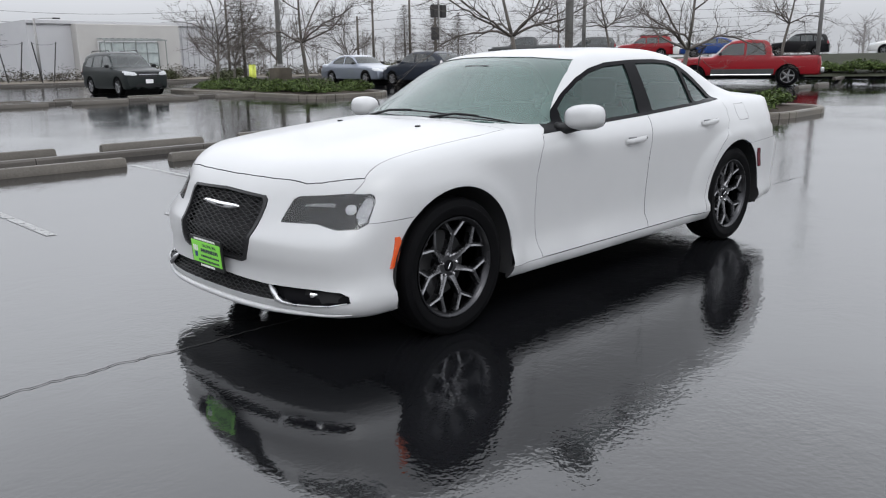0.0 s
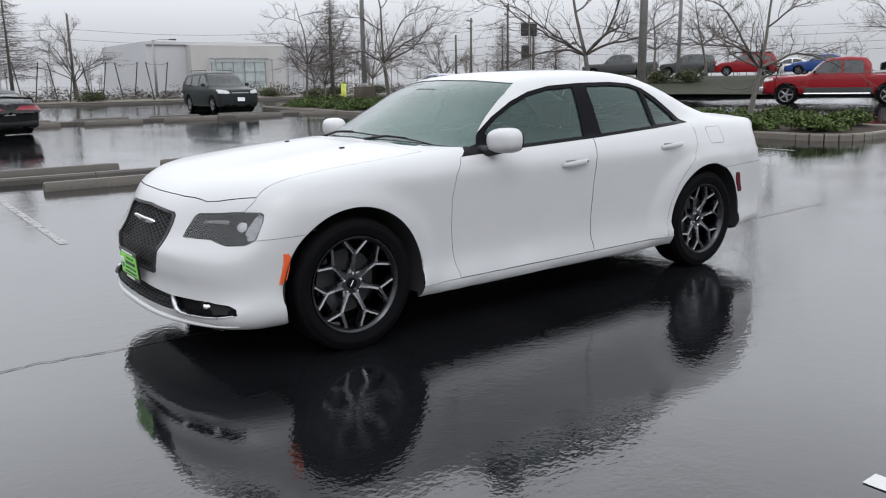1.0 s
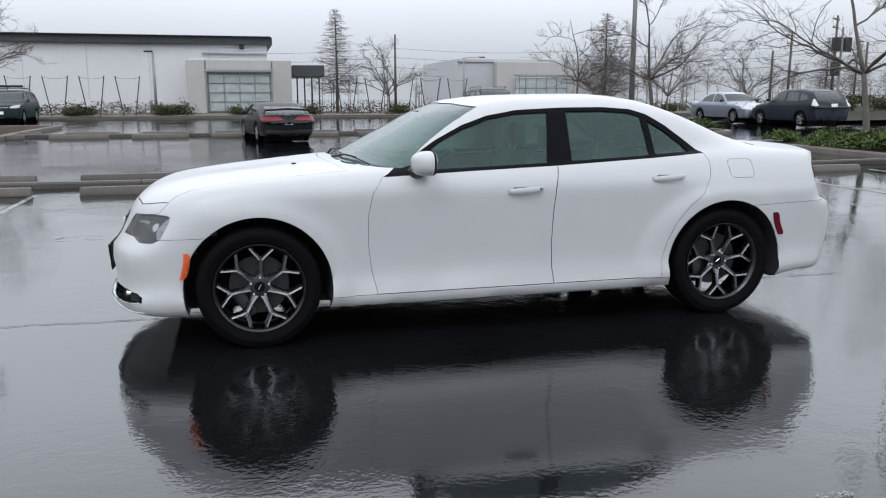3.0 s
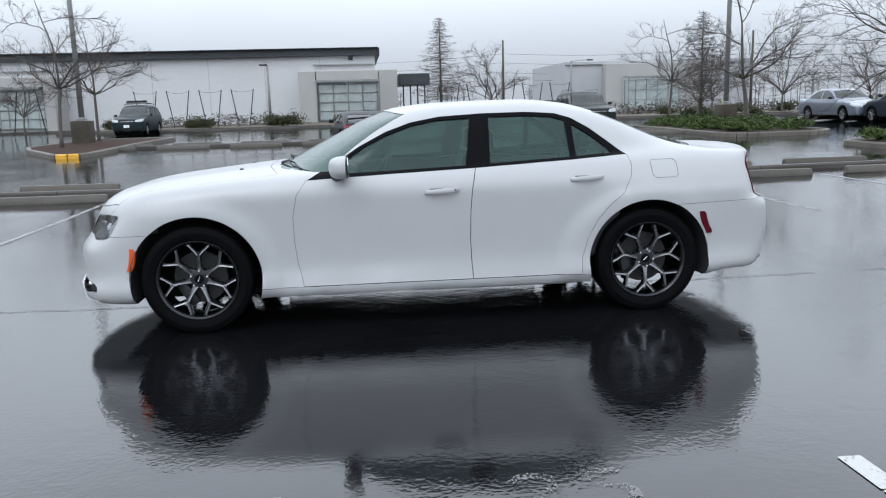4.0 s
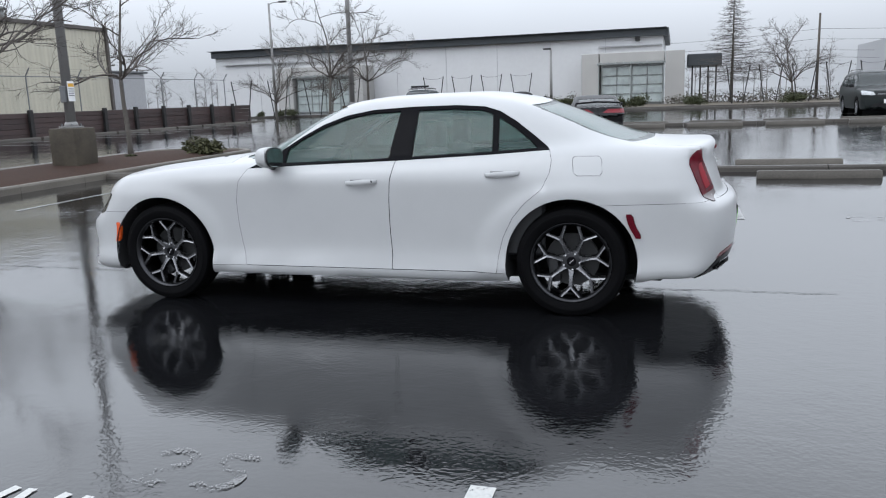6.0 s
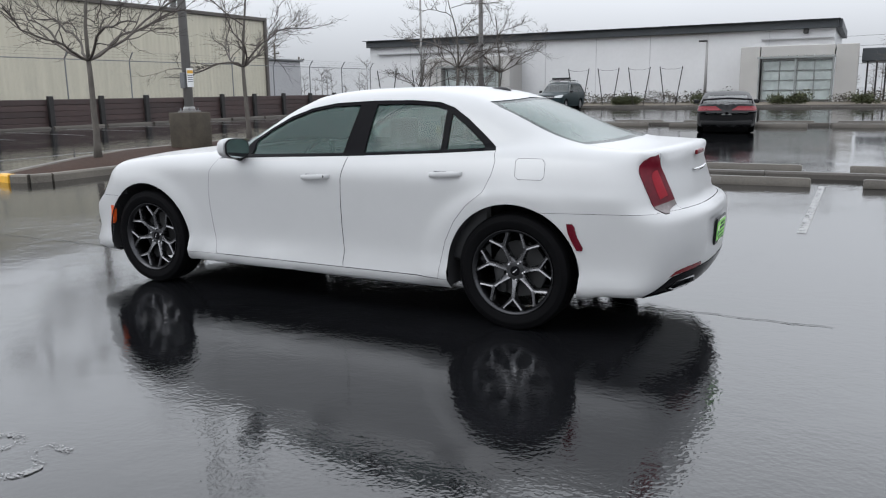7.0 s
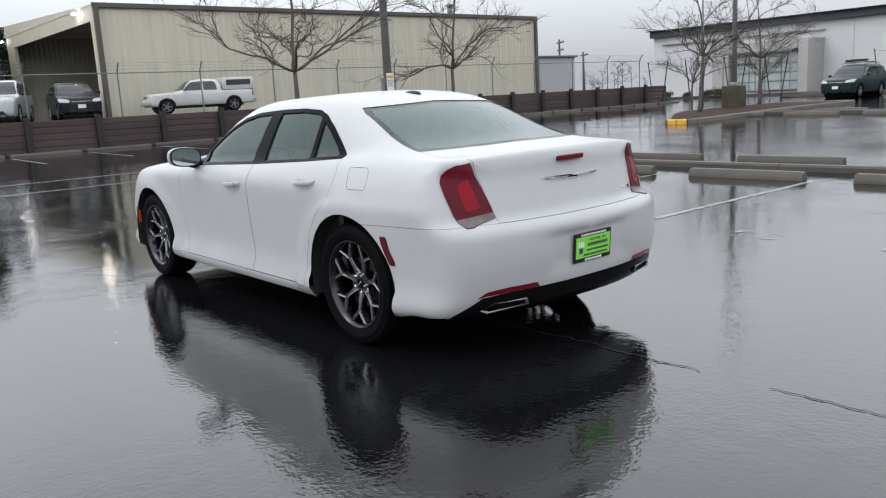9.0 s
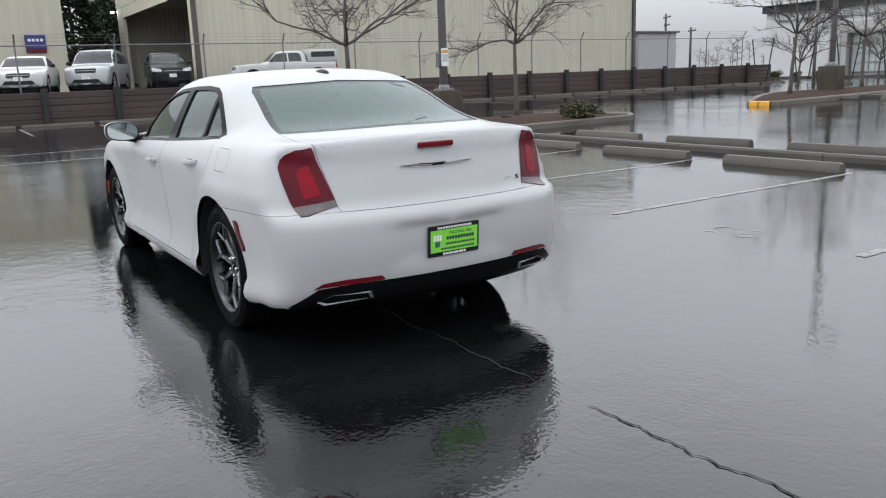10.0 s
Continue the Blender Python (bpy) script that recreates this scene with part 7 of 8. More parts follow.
# roof antenna, washer jets, wipers, cowl
bm = bmesh.new()
rows = []
for k in range(9):
    s = k / 8
    r = math.sin(math.pi * min(1, 0.06 + 0.94 * s)) ** 0.5
    rows.append([bm.verts.new((0.99 + 0.155 * s, 0.036 * r * math.cos(t), float(roof_z(0.99 + 0.155 * s)) - 0.004 + 0.024 * r * math.sin(t) * (0.6 + 0.6 * s))) for t in np.linspace(0, math.pi, 9)])
for a, c in zip(rows, rows[1:]):
    for q in range(8):
        bm.faces.new((a[q], a[q + 1], c[q + 1], c[q]))
bmesh.ops.recalc_face_normals(bm, faces=bm.faces)
smooth_part("roof_antenna", bm, M_BLACK, CAR, "low black antenna puck")
for y in (-0.36, 0.36):
    bm = bmesh.new()
    box(bm, (-1.27, y, float(hood_z(-1.27)) + 0.004), (0.03, 0.025, 0.012), 0.004)
    part("washer_jet", bm, M_BLACK, CAR)
bm = bmesh.new()
rows = []
for k in range(25):
    y = -0.76 + 1.52 * k / 24
    q = (y / 0.75) ** 2
    xa, xb = -1.075 + 0.16 * q, -0.965 + 0.175 * q
    rows.append([bm.verts.new((xa, y, 1.020 - 0.03 * q)), bm.verts.new((xa + 0.03, y, 1.032 - 0.03 * q)), bm.verts.new((xb, y, 1.050 - 0.03 * q))])
for a, c in zip(rows, rows[1:]):
    for q in range(2):
        bm.faces.new((a[q], a[q + 1], c[q + 1], c[q]))
bmesh.ops.recalc_face_normals(bm, faces=bm.faces)
smooth_part("cowl_cover", bm, M_BLACK, CAR, "black plastic cowl under the windscreen")


def screen_foot(y):
    """Where the windscreen pillar line meets the bonnet."""
    xs, zs = np.meshgrid(np.linspace(-1.12, -0.55, 140), np.linspace(0.93, 1.14, 150), indexing="ij")
    f, cab = sedan_parts(xs, np.full_like(xs, abs(y)), zs)
    top = f.shape[1] - 1 - np.argmax(f[:, ::-1] > 0, axis=1)
    hit = np.argmax(cab[np.arange(len(top)), top] > 0)
    return (float(xs[hit, 0]), y, float(zs[0, top[hit]]))


# black tube added along the joint: stands for the dark gap, covers ragged edges
bm = bmesh.new()
tube(bm, [screen_foot(y) for y in np.linspace(-0.755, 0.755, 34)], [0.003] + [0.0065] * 32 + [0.003], 8)
smooth_part("screen_seal", bm, M_BLACK, CAR, "black strip added for the dark gap at the foot of the windscreen")


def screen_pt(x, y):
    q = (abs(y) / 0.75) ** 2
    return Vector((x, y, float(roof_z(x - 0.19 * q)) - 0.030 * (abs(y) / 0.6) ** 2.2))


for y0, y1 in ((0.42, -0.22), (-0.20, -0.66)):
    bm = bmesh.new()
    a = screen_pt(-0.955 + 0.10 * abs(y0), y0) + Vector((-0.03, 0, 0.01))
    pts = []
    for k in range(11):
        s = k / 10
        y = y0 + (y1 - y0) * s
        x = -0.945 + 0.17 * (abs(y) / 0.75) ** 2 + 0.012 * math.sin(math.pi * s * 0.9)
        pts.append(screen_pt(x - 0.012, y) + Vector((-0.008, 0, 0.011)))
    tube(bm, pts, 0.0048, 6)
    wp = smooth_part("wiper", bm, M_BLACK, CAR, "black wiper resting on the windscreen")
    bm = bmesh.new()
    tube(bm, [pts[0] + Vector((-0.05, 0.02, -0.02)), pts[3] + Vector((-0.022, 0, 0.006)), pts[6] + Vector((0, 0, 0.006))], [0.010, 0.007, 0.005], 6)
    smooth_part("wiper_arm", bm, M_BLACK, wp)

# cabin: floor, dashboard, wheel, seats
bm = bmesh.new()
box(bm, (0.4, 0, 0.36), (2.6, 1.5, 0.04), 0.01)
part("cabin_floor", bm, M_DARK, CAR)
for side in (-1, 1):
    bm = bmesh.new()
    box(bm, (0.3, side * 0.82, 0.70), (2.1, 0.05, 0.62), 0.02)
    part("door_card", bm, M_SEAT, CAR)
bm = bmesh.new()
prism(bm, [(-1.02, 0.6), (-1.0, 1.02), (-0.75, 1.03), (-0.52, 1.0), (-0.46, 0.92), (-0.52, 0.6)], "y", -0.72, 0.72)
part("dashboard", bm, M_SEAT, CAR, smooth=30)
bm = bmesh.new()
pts = [(0.19 * math.cos(t), 0.19 * math.sin(t)) for t in np.linspace(0, 2 * math.pi, 33)]
tw = pose(-0.30, -0.37, 0.93, 0, -66, 0)
tube(bm, [tw @ Vector((a, b, 0)) for a, b in pts], 0.016, 8)
for a in (0.2, math.pi - 0.2, 1.5 * math.pi):
    rod(bm, tw @ Vector((0, 0, -0.01)), tw @ Vector((0.185 * math.sin(a), 0.185 * math.cos(a), 0)), 0.02, 0.014, 6)
rod(bm, tw @ Vector((0, 0, -0.03)), tw @ Vector((0, 0, 0.02)), 0.07, 0.06, 16)
smooth_part("steering_wheel", bm, M_SEAT, CAR)
def plump(bm, c, s, m=None):
    box(bm, c, s, min(s) * 0.32, m, 3)
for x, y, w in ((0.12, -0.37, 0.50), (0.12, 0.37, 0.50), (1.02, -0.36, 0.56), (1.02, 0.36, 0.56)):
    seat = new("car_seat")
    seat.parent = CAR
    seat.matrix_local = pose(x, y, 0.38)
    tagged(seat, "black leather car seat with a headrest")
    bm = bmesh.new()
    plump(bm, (-0.05, 0, 0.14), (0.52, w, 0.18))
    smooth_part("cushion", bm, M_SEAT, seat)
    bm = bmesh.new()
    plump(bm, (0, 0, 0.30), (0.14, w, 0.62), pose(0.20, 0, 0.10, 0, 14, 0))
    smooth_part("backrest", bm, M_SEAT, seat)
    bm = bmesh.new()
    plump(bm, (0.36, 0, 0.80 if x < 0.5 else 0.74), (0.10, 0.26, 0.18))
    smooth_part("headrest", bm, M_SEAT, seat)
    bm = bmesh.new()
    for sy in (-0.06, 0.06):
        rod(bm, (0.33, sy, 0.60), (0.355, sy, 0.76), 0.007, n=6)
    part("headrest_post", bm, M_STEEL, seat, kind="stuff")
bm = bmesh.new()
box(bm, (1.62, 0, 1.085), (0.55, 1.28, 0.02), 0.005)
part("parcel_shelf", bm, M_SEAT, CAR)
bm = bmesh.new()
plump(bm, (-0.38, 0, 1.335), (0.05, 0.22, 0.065))
smooth_part("rear_view_mirror", bm, M_BLACK, CAR)
bm = bmesh.new()
box(bm, (0.0, 0, 0.225), (4.2, 1.3, 0.05), 0.01)
part("underbody", bm, M_DARK, CAR)

# ---- other vehicles ----
M_HEADLAMP = surface("clear_headlamp", (0.42, 0.43, 0.44), 0.15, vary=0.4, scale=14, relief=0.0, spec=0.5)


BUILT = {}


def repainted(source, parts, old_paint, name, label, category, place, paint_mat):
    """Another vehicle of a kind that stands already, in its own colour."""
    host = thing(name, label, category)
    host.matrix_world = place
    for p in parts:
        ob = new(p.name.split(".")[0], p.data)
        ob.parent = host
        ob.matrix_parent_inverse, ob.matrix_basis = p.matrix_parent_inverse, p.matrix_basis
        if p.data and old_paint.name in p.data.materials:
            ob.data = p.data.copy()
            ob.data.materials[0] = paint_mat
        for q in p.children:
            sub = new(q.name.split(".")[0], q.data)
            sub.parent = ob
            sub.matrix_parent_inverse, sub.matrix_basis = q.matrix_parent_inverse, q.matrix_basis
    return host


def nx_front(field, z, length):
    """Where a body's nose lies at a height, on its middle line."""
    xs = np.linspace(-length / 2 - 0.1, 0, 400)
    return float(xs[np.argmax(field(xs, np.zeros_like(xs), np.full_like(xs, z)) > 0)])


def vehicle(name, label, category, at, nose, paint_mat, L, W, H, hood, roof, wheels, wheel_r, belt, windows, glass_w=0.86, floor=0.24, lamps_z=0.7, tails_z=0.85,
            tail_w=0.18, tail_h=0.16, tail_mat=None):
    """A parked vehicle from its side profile. x runs from the nose (-L/2) to the tail; hood and roof are (x, z) profiles, windows outlines in (x, z)."""
    tail_mat = tail_mat or M_RED_DARK
    place = pose(at[0], at[1], rise(at[0], at[1]) if len(at) < 3 else at[2], 0, 0, nose - 180)
    if (L, H) in BUILT:
        return repainted(*BUILT[L, H], name, label, category, place, paint_mat)
    host = thing(name, label, category, at=(at[0], at[1], rise(at[0], at[1]) if len(at) < 3 else at[2]), turn=nose - 180)
    hz, rz = curve_of(hood), curve_of([(-L, -1.0)] + roof + [(L, -1.0)])
    half = W / 2
    tuck = curve_of([(floor - 0.05, 0.10), (floor + 0.08, 0.02), (belt * 0.6, 0.0), (belt * 0.9, 0.015), (belt * 1.1, 0.05)])
    cw = curve_of([(belt - 0.15, half - 0.02), (belt, half - 0.05), (H, half * glass_w - 0.10)])
    plan = curve_of([(-L / 2, 0.10), (-L / 2 + 0.5, 0.03), (0, 0.0), (L / 2 - 0.5, 0.02), (L / 2, 0.07)])
    def field(x, y, z):
        a = np.abs(y)
        u = np.clip(a / half, 0, 1.1)
        f = soft_min(half - tuck(z) - plan(x) - a, (hz(x) - 0.05 * u**3 - z), 0.09)
        zz = np.clip((z - floor) / (belt - floor), 0, 1)
        f = soft_min(f, x + L / 2 - 0.06 * zz**2 - 0.16 * u**2.6, 0.10)
        f = soft_min(f, L / 2 - 0.05 * zz**2 - 0.12 * u**2.6 - x, 0.09)
        f = soft_min(f, z - floor, 0.04)
        xs = x - 0.12 * u**2 * (x < 0)
        c = soft_min((cw(z) - a) / 1.08, (rz(xs) - 0.04 * u**2 - z) / 1.2, 0.09)
        c = np.minimum(c, z - belt + 0.25)
        return np.maximum(f, c)
    bm = skin(field, -L / 2 + 0.75, L / 2 - 0.7, curve_of([(-L / 2, belt * 0.62), (-L / 4, belt * 0.8), (L / 4, belt * 0.8), (L / 2, belt * 0.66)]), rings=(10, 46, 10), around=64, dense=0.08)
    arch_r = wheel_r * 1.17
    sidef = lambda f: abs(f.calc_center_median().y) > half * 0.55
    for ax in wheels:
        o = [(ax + arch_r * math.cos(t), wheel_r + arch_r * math.sin(t)) for t in np.linspace(-0.2, math.pi + 0.2, 20)]
        o = [(o[0][0], 0.0)] + o + [(o[-1][0], 0.0)]
        cut(bm, o, "y", sidef)
        bmesh.ops.delete(bm, geom=[f for f in bm.faces if sidef(f) and inside(o, f.calc_center_median().x, f.calc_center_median().z)], context='FACES')
    bm.normal_update()
    glass_zone = lambda f: f.calc_center_median().z > belt - 0.06 and abs(f.normal.y) > 0.4
    for o in windows:
        cut(bm, o, "y", glass_zone)
    front_top = max(z for x, z in roof)
    wtop, wbot = front_top - 0.10, belt + 0.05
    scr = [(-half * 0.84, wbot), (half * 0.84, wbot), (half * 0.70, wtop), (-half * 0.70, wtop)]
    fz = lambda f: f.normal.x < -0.25 and f.calc_center_median().z > wbot - 0.1
    rzn = lambda f: f.normal.x > 0.2 and f.calc_center_median().z > belt + 0.02 and f.normal.z < 0.98
    rscr = [(-half * 0.76, belt + 0.07), (half * 0.76, belt + 0.07), (half * 0.66, wtop - 0.02), (-half * 0.66, wtop - 0.02)]
    face = lambda f: f.normal.x < -0.12 and f.calc_center_median().x < -L / 2 + 0.75
    back = lambda f: f.normal.x > 0.12 and f.calc_center_median().x > L / 2 - 0.6
    lz, t0, t1 = lamps_z, half * 0.98 - tail_w, half * 0.985
    lamp_o = [(half * 0.47, lz - 0.05), (half * 0.62, lz - 0.075), (half * 0.93, lz - 0.05), (half * 0.985, lz + 0.05), (half * 0.90, lz + 0.10), (half * 0.55, lz + 0.045)]
    tail_o = [(t0, tails_z - tail_h * 0.42), (t1, tails_z - tail_h * 0.5), (t1, tails_z + tail_h * 0.46), (t0 + tail_w * 0.25, tails_z + tail_h * 0.5)]
    grille_o = [(-half * 0.40, lz - 0.13), (half * 0.40, lz - 0.13), (half * 0.45, lz - 0.02), (half * 0.42, lz + 0.045), (-half * 0.42, lz + 0.045), (-half * 0.45, lz - 0.02)]
    intake_o = [(-half * 0.62, floor + 0.09), (half * 0.62, floor + 0.09), (half * 0.50, floor + 0.23), (-half * 0.50, floor + 0.23)]
    for o in (*both(lamp_o), grille_o, intake_o):
        cut(bm, o, "x", face)
    for o in both(tail_o):
        cut(bm, o, "x", back)
    bm.normal_update()
    for o in both(lamp_o):
        smooth_part("headlight", take(bm, poly_test(o, "x", face), 0.004, 0.02), M_HEADLAMP, host, "clear headlight")
    for o in both(tail_o):
        smooth_part("taillight", take(bm, poly_test(o, "x", back), 0.006, 0.02), tail_mat, host)
    smooth_part("grille", take(bm, poly_test(grille_o, "x", face), -0.012, -0.012), M_BLACK, host)
    smooth_part("lower_intake", take(bm, poly_test(intake_o, "x", face), -0.012, -0.012), M_BLACK, host)
    b = bmesh.new()
    rod(b, (nx_front(field, lz - 0.04, L) - 0.004, -half * 0.40, lz - 0.04), (nx_front(field, lz - 0.04, L) - 0.004, half * 0.40, lz - 0.04), 0.014, n=6)
    part("grille_bar", b, M_STEEL, host)
    cut(bm, scr, "x", fz)
    cut(bm, rscr, "x", rzn)
    bm.normal_update()
    for sd in (-1, 1):
        for o in windows:
            smooth_part("side_window", take(bm, lambda f: poly_test(o, "y", glass_zone)(f) and f.calc_center_median().y * sd > 0, -0.01), M_GLASS_DARK2, host)
    smooth_part("windscreen", take(bm, poly_test(scr, "x", fz), -0.008), M_GLASS_DARK2, host)
    rear = take(bm, lambda f: poly_test(rscr, "x", rzn)(f) and f.calc_center_median().x > 0.0, -0.008)
    smooth_part("rear_window", rear, M_GLASS_DARK2, host)
    smooth_part("body", bm, paint_mat, host, limit=45)
    b = bmesh.new()
    box(b, (0, 0, belt * 0.55), (L * 0.78, W * 0.62, belt * 0.62), 0.05)
    part("interior", b, M_DARK, host)
    for ax in wheels:
        for sd in (-1, 1):
            w = new("wheel")
            w.parent = host
            w.matrix_local = pose(ax, sd * (half - 0.13), wheel_r, 0, 0, 0 if sd < 0 else 180)
            under("tyre", TYRE_S, w, Matrix.Diagonal((wheel_r / 0.33, 1, wheel_r / 0.33, 1)))
            under("rim", RIM_S, w, pose(0, -0.02, 0) @ Matrix.Diagonal((wheel_r / 0.33, 1, wheel_r / 0.33, 1)))
        b = bmesh.new()
        rod(b, (ax, -half + 0.2, wheel_r + 0.05), (ax, half - 0.2, wheel_r + 0.05), arch_r * 0.98, n=18)
        part("wheel_well", b, M_DARK, host)
    nx = -L / 2
    for sd in (-1, 1):
        b = bmesh.new()
        mx = min(x for x, z in windows[0]) + 0.12
        box(b, (mx, sd * (half + 0.07), belt + 0.07), (0.10, 0.18, 0.13), 0.035, None, 2)
        part("door_mirror", b, M_BLACK, host)
    for x, z in ((nx - 0.02, floor + 0.30), (L / 2 + 0.012, tails_z - 0.12)):
        b = bmesh.new()
        box(b, (x, 0, z), (0.014, 0.30, 0.15), 0.004)
        part("number_plate", b, M_TEXT_WHITE, host)
    BUILT[L, H] = host, list(host.children), paint_mat
    return host


bm = tyre_mesh(0.33, 0.215, 0.21)
TYRE_S = mesh_of(bm, "tyre", M_RUBBER, 30)
bm = bmesh.new()
revolve(bm, [(0.218, 0.06), (0.205, 0.0), (0.212, -0.075), (0.222, -0.08)], 28, "y")
for k in range(5):
    a = 2 * math.pi * k / 5
    rod(bm, (0, -0.05, 0), (0.208 * math.cos(a), -0.066, 0.208 * math.sin(a)), 0.04, 0.026, 6)
revolve(bm, [(0.0, -0.085), (0.05, -0.08), (0.06, -0.03)], 14, "y")
RIM_S = mesh_of(bm, "rim", surface("dull_wheel_alloy", (0.17, 0.17, 0.175), 0.4, metal=0.6, relief=0.0), 35)
P_GREEN = car_paint("dark_green_grey_paint", (0.010, 0.013, 0.013), 0.0, 0.4, 0.12, 0.15)
P_TEAL = car_paint("dark_teal_paint", (0.006, 0.016, 0.019), 0.0, 0.4, 0.12, 0.15)
P_BLACK = car_paint("black_car_paint", (0.005, 0.005, 0.006), 0.0, 0.4, 0.08, 0.12)
P_RED = car_paint("red_car_paint", (0.17, 0.002, 0.006), 0.0, 0.35, 0.15, 0.2)
P_BLUEGREY = car_paint("dark_blue_grey_paint", (0.009, 0.013, 0.022), 0.0, 0.4, 0.15, 0.18)
P_SILVERBLUE = car_paint("silver_blue_paint", (0.17, 0.19, 0.23), 0.5)
P_GREY = car_paint("grey_car_paint", (0.04, 0.042, 0.042), 0.2, 0.35, 0.25, 0.3)
P_BLUE = car_paint("blue_car_paint", (0.008, 0.035, 0.15), 0.0, 0.35, 0.2, 0.25)
P_SILVER = car_paint("silver_paint", (0.42, 0.43, 0.44), 0.6)
P_WHITE2 = car_paint("plain_white_paint", (0.50, 0.50, 0.49))

SUV_ROOF = [(-1.30, 0.98), (-0.95, 1.14), (-0.42, 1.55), (-0.15, 1.66), (0.5, 1.71), (1.5, 1.67), (1.92, 1.58), (2.12, 1.25), (2.24, 0.95)]
SUV_HOOD = [(-2.3, 0.80), (-2.15, 0.93), (-1.8, 1.00), (-1.2, 1.06), (0, 1.08), (2.3, 1.08)]
SUV_WIN = [[(-0.85, 1.10), (-0.42, 1.46), (-0.20, 1.53), (0.12, 1.55), (0.12, 1.09)], [(0.20, 1.09), (0.20, 1.55), (1.02, 1.53), (1.06, 1.09)], [(1.14, 1.09), (1.12, 1.53), (1.66, 1.47), (1.86, 1.15)]]


def suv(name, label, at, nose, paint_mat, **k):
    return vehicle(name, label, "car", at, nose, paint_mat, 4.62, 1.80, 1.71, SUV_HOOD, SUV_ROOF, (-1.36, 1.31), 0.345, 1.06, SUV_WIN, lamps_z=0.84, tails_z=1.02, tail_h=0.26, **k)


def roof_rails(host, x0, x1, z, half):
    for sd in (-1, 1):
        b = bmesh.new()
        tube(b, [(x0, sd * half, z - 0.07), (x0 + 0.08, sd * half, z), (x1 - 0.08, sd * half, z), (x1, sd * half, z - 0.07)], 0.016, 6)
        part("roof_rail", b, M_BLACK, host)


s1 = suv("dark_suv", "dark green-grey compact SUV parked nose out", (9.6, 29.1), -90, P_GREEN)
roof_rails(s1, -0.2, 1.6, 1.74, 0.58)
s2 = suv("teal_suv", "dark teal SUV with a roof rack", (-13.2, 41.6), -90, P_TEAL)
roof_rails(s2, -0.2, 1.6, 1.76, 0.60)
b = bmesh.new()
for k in range(4):
    rod(b, (0.1 + 0.35 * k, -0.6, 1.80), (0.1 + 0.35 * k, 0.6, 1.80), 0.015, n=6)
box(b, (0.2, 0, 1.90), (0.25, 1.15, 0.12), 0.04)
part("rack_bar", b, M_BLACK, s2, kind="stuff")
suv("silver_suv", "silver off-road SUV with a roof rack behind the fence", (-30.4, 4.0, 1.32), -22, P_SILVER)
suv("grey_suv", "long grey SUV parked along the street", (50.4, 35.1), 125, P_GREY)
suv("black_suv", "black SUV parked on the street", (60.8, 22.5), 112, P_BLACK)
rj = suv("red_jeep", "bright red boxy SUV with a black roof", (52.7, 31.4), 125, P_RED)
b = bmesh.new()
box(b, (0.75, 0, 1.70), (2.1, 1.18, 0.09), 0.03, None, 2)
part("black_roof", b, M_BLACK, rj, "black hardtop roof", smooth=40)

sp = vehicle("black_coupe", "low black sports coupe with a rear spoiler and red light band", "car", (-0.45, 20.75), 99, P_BLACK, 4.45, 1.76, 1.28,
             [(-2.2, 0.55), (-2.0, 0.68), (-1.4, 0.80), (-0.8, 0.86), (0.3, 0.86), (1.5, 0.88), (2.1, 0.90), (2.22, 0.86)],
             [(-0.95, 0.80), (-0.7, 0.92), (-0.15, 1.19), (0.2, 1.27), (0.7, 1.26), (1.2, 1.16), (1.7, 1.0), (2.05, 0.85)], (-1.28, 1.20), 0.32, 0.86,
             [[(-0.55, 0.89), (-0.10, 1.14), (0.15, 1.18), (0.42, 1.17), (0.45, 0.88)], [(0.52, 0.88), (0.50, 1.15), (0.85, 1.09), (1.15, 0.93)]], floor=0.20, lamps_z=0.58, tails_z=0.76, tail_w=0.72, tail_h=0.13,
             tail_mat=surface("dark_red_band", (0.13, 0.006, 0.012), 0.3, relief=0.0, spec=0.25))
b = bmesh.new()
tube(b, [(1.98, -0.74, 0.90), (2.0, -0.70, 1.02), (2.0, 0, 1.06), (2.0, 0.70, 1.02), (1.98, 0.74, 0.90)], [0.02, 0.03, 0.032, 0.03, 0.02], 8)
part("spoiler", b, P_BLACK, sp, "raised black rear spoiler")
b = bmesh.new()
box(b, (2.13, 0, 0.33), (0.2, 1.5, 0.16), 0.05, None, 2)
part("rear_valance", b, M_BLACK, sp)
sp.scale = (0.95, 0.93, 0.94)

PU_HOOD = [(-2.9, 0.95), (-2.75, 1.08), (-2.2, 1.14), (-1.5, 1.17), (-0.5, 1.18), (0.85, 1.20), (2.9, 1.20)]
PU_ROOF = [(-1.55, 1.05), (-1.2, 1.25), (-0.75, 1.68), (-0.45, 1.80), (0.2, 1.84), (0.75, 1.80), (0.98, 1.55), (1.06, 1.1)]
PU_WIN = [[(-1.08, 1.22), (-0.72, 1.60), (-0.50, 1.68), (-0.05, 1.70), (-0.05, 1.21)], [(0.03, 1.21), (0.03, 1.70), (0.62, 1.68), (0.72, 1.55), (0.76, 1.21)]]


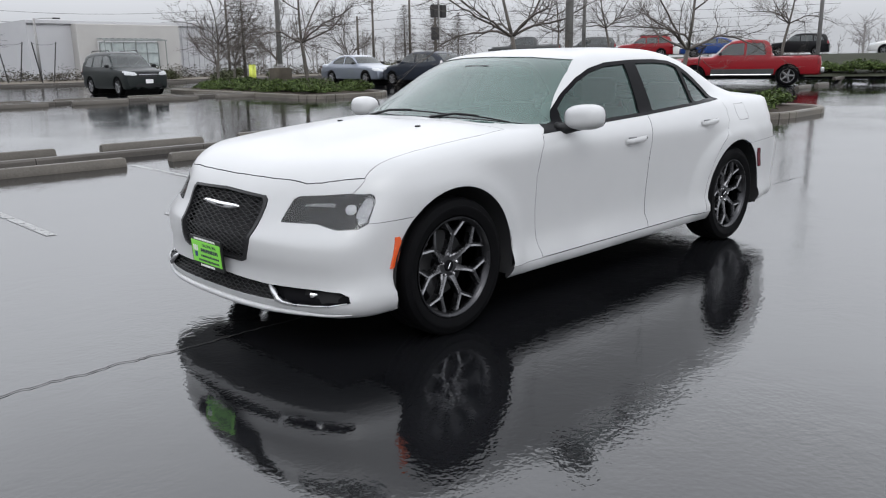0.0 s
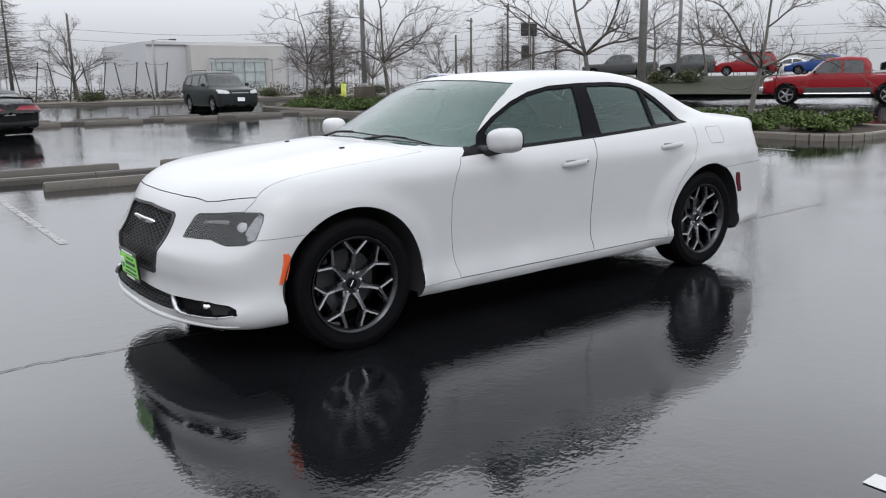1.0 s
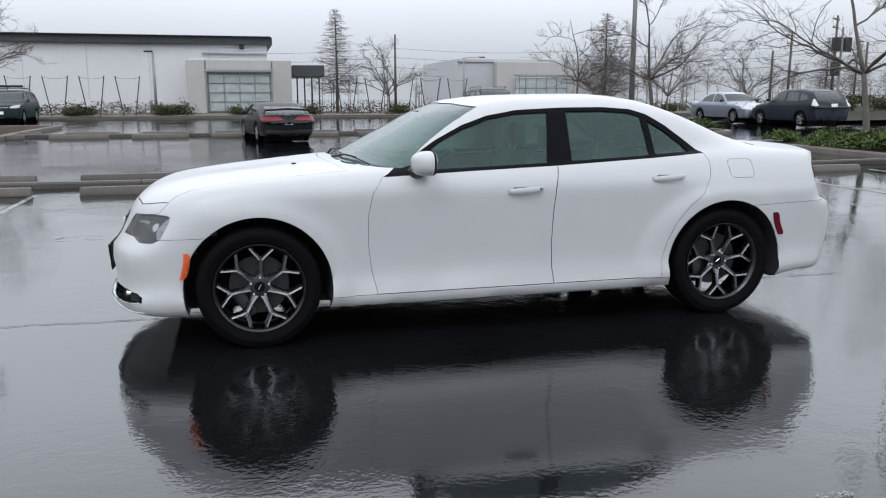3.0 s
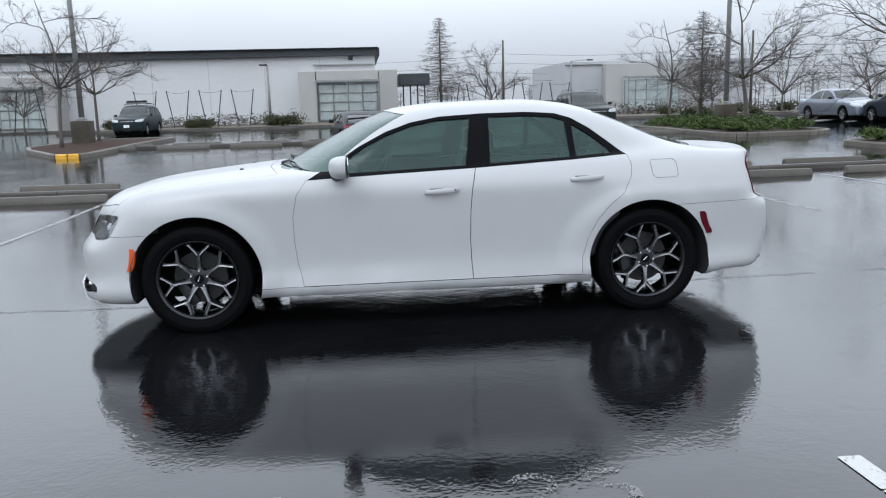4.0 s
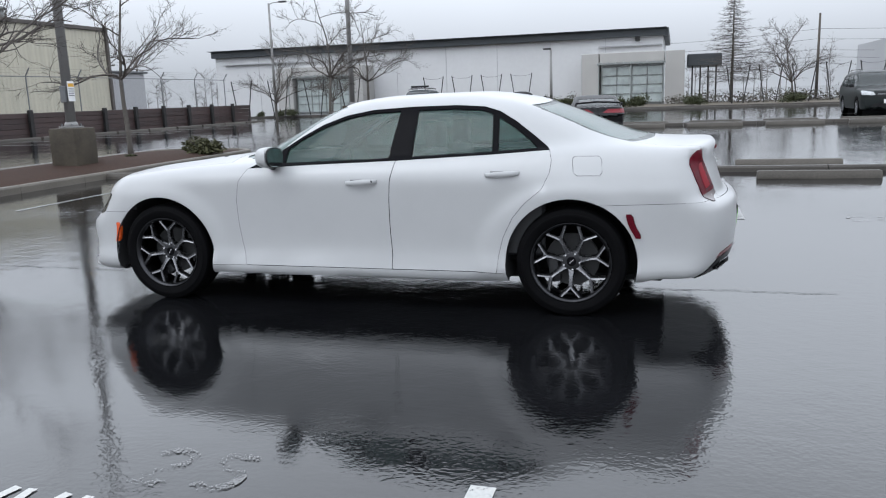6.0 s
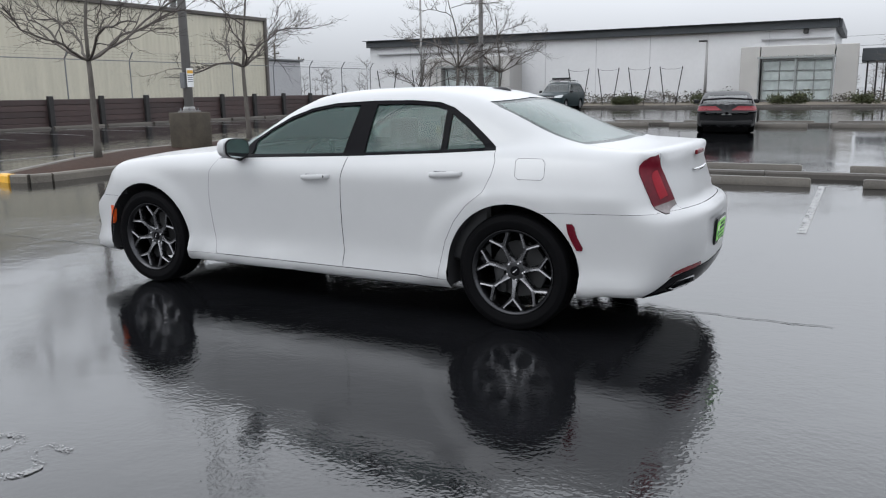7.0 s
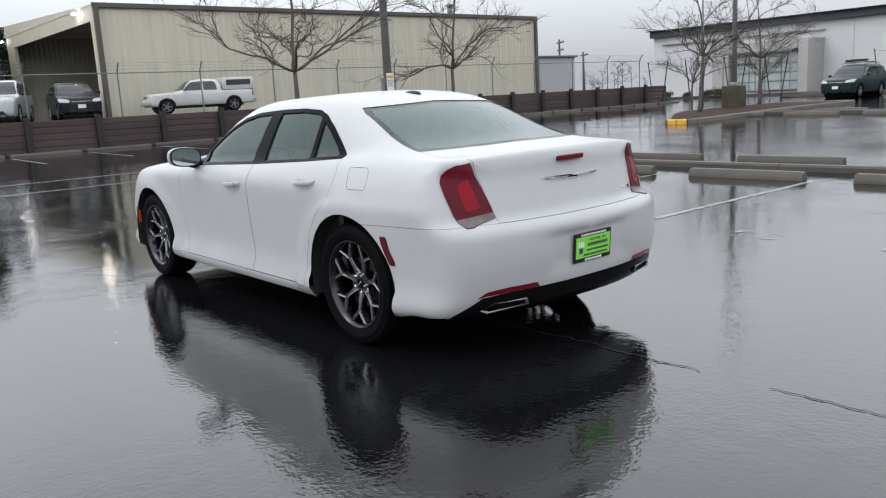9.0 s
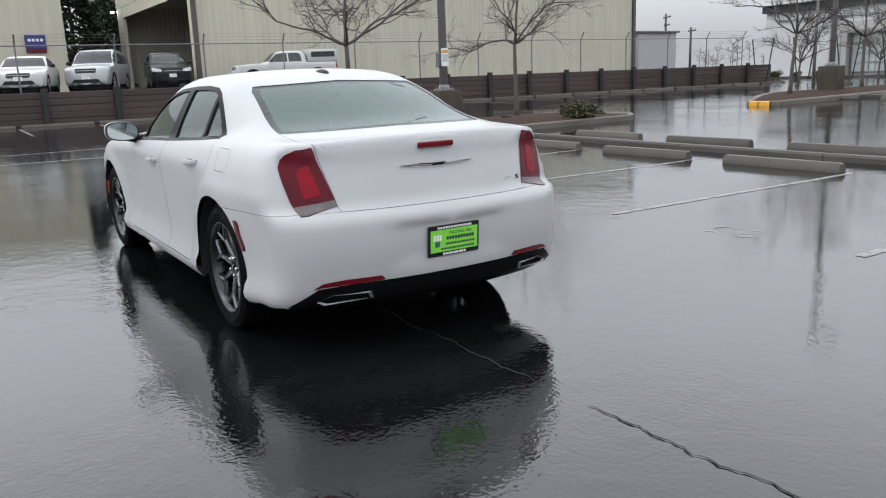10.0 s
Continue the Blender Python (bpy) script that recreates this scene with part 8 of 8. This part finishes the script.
def pickup(name, label, at, nose, paint_mat, cover=None):
    h = vehicle(name, label, "pickup truck", at, nose, paint_mat, 5.8, 2.0, 1.84, PU_HOOD, PU_ROOF, (-1.95, 1.62), 0.40, 1.20, PU_WIN, floor=0.42, lamps_z=0.98, tails_z=1.0, tail_w=0.14, tail_h=0.34)
    b = bmesh.new()
    box(b, (1.95, 0, 1.185), (1.72, 1.55, 0.05), 0.01)
    part("bed_liner", b, M_BLACK, h)
    for x, w in ((-2.88, 1.9), (2.88, 1.8)):
        b = bmesh.new()
        box(b, (x, 0, 0.62), (0.16, w, 0.20), 0.05, None, 2)
        part("bumper", b, M_STEEL if cover is None else M_WHITE_PAINT, h)
    if cover:
        b = bmesh.new()
        box(b, (1.98, 0, 1.52), (1.78, 1.72, 0.68), 0.08, None, 2)
        cv = part("bed_canopy", b, cover, h, "white canopy over the bed", smooth=40)
        for sd in (-1, 1):
            b = bmesh.new()
            box(b, (1.98, sd * 0.862, 1.58), (1.35, 0.012, 0.30), 0.004)
            part("canopy_window", b, M_GLASS_DARK2, cv)
    return h


rt = pickup("red_pickup", "bright red four-door pickup truck with silver lower sides", (28.2, 11.5), 116, P_RED)
for sd in (-1, 1):
    b = bmesh.new()
    box(b, (-0.1, sd * 0.985, 0.57), (2.4, 0.03, 0.22), 0.012)
    part("side_moulding", b, P_GREY, rt)
    b = bmesh.new()
    rod(b, (-1.3, sd * 1.02, 0.44), (1.0, sd * 1.02, 0.44), 0.04, n=8)
    part("side_step", b, M_CHROME, rt)
pickup("grey_pickup", "dark grey four-door pickup truck on the street", (45.1, 37.3), 125, P_GREY)
pickup("white_pickup", "white pickup truck with a white bed canopy in the fenced yard", (-30.2, 12.2, 1.32), -100, P_WHITE2, P_WHITE2).scale = (0.84, 0.88, 0.82)

SD_HOOD = [(-2.4, 0.62), (-2.25, 0.74), (-1.8, 0.86), (-1.1, 0.95), (0, 0.97), (1.4, 1.0), (2.2, 1.02), (2.38, 0.96)]
SD_ROOF = [(-1.15, 0.88), (-0.9, 1.0), (-0.3, 1.36), (0.05, 1.43), (0.6, 1.44), (1.0, 1.36), (1.5, 1.12), (1.75, 0.97)]
SD_WIN = [[(-0.72, 0.99), (-0.28, 1.27), (0.0, 1.34), (0.25, 1.35), (0.25, 0.98)], [(0.33, 0.98), (0.33, 1.35), (0.75, 1.32), (1.15, 1.13), (1.22, 1.0)]]


def sedan(name, label, at, nose, paint_mat):
    return vehicle(name, label, "car", at, nose, paint_mat, 4.8, 1.80, 1.44, SD_HOOD, SD_ROOF, (-1.42, 1.32), 0.325, 0.96, SD_WIN, lamps_z=0.70, tails_z=0.86)


sedan("silver_blue_sedan", "silver-blue saloon parked nose out", (21.6, 28.6), -90, P_SILVERBLUE)
sedan("blue_sedan", "bright blue saloon on the street", (53.8, 26.1), 120, P_BLUE)
sedan("pale_sedan", "white saloon parked beyond the street", (63.7, 34.2), 120, P_WHITE2)
sedan("white_street_sedan", "white saloon on the far street", (57.0, 13.6), 110, P_WHITE2)
sedan("white_yard_sedan", "white saloon behind the yard fence", (-29.0, 1.2, 1.32), -14, P_WHITE2)
HB_ROOF = [(-1.3, 0.92), (-1.0, 1.05), (-0.4, 1.44), (0.0, 1.54), (0.8, 1.55), (1.5, 1.46), (1.9, 1.2), (2.12, 0.9)]
HB_HOOD = [(-2.18, 0.66), (-2.0, 0.82), (-1.5, 0.95), (-1.0, 1.0), (0.5, 1.02), (2.18, 1.05)]
HB_WIN = [[(-0.82, 1.06), (-0.38, 1.34), (-0.1, 1.42), (0.2, 1.43), (0.2, 1.04)], [(0.28, 1.04), (0.28, 1.43), (0.95, 1.40), (1.05, 1.06)], [(1.12, 1.07), (1.05, 1.38), (1.45, 1.28), (1.62, 1.12)]]
vehicle("dark_hatchback", "dark blue-grey hatchback seen from behind", "car", (21.7, 24.0), 90, P_BLUEGREY, 4.37, 1.77, 1.55, HB_HOOD, HB_ROOF, (-1.32, 1.28), 0.32, 1.02, HB_WIN, lamps_z=0.74, tails_z=0.98, tail_h=0.30, tail_mat=M_SILVER_LENS)
vehicle("dark_wagon", "black retro wagon in front of the open bay", "car", (-32.0, 7.2, 1.32), -8, P_BLACK, 4.4, 1.76, 1.62, [(x, z + 0.06) for x, z in HB_HOOD], [(x, z + 0.06) for x, z in HB_ROOF], (-1.32, 1.28), 0.33, 1.06, [[(x, z + 0.05) for x, z in w] for w in HB_WIN], lamps_z=0.78)
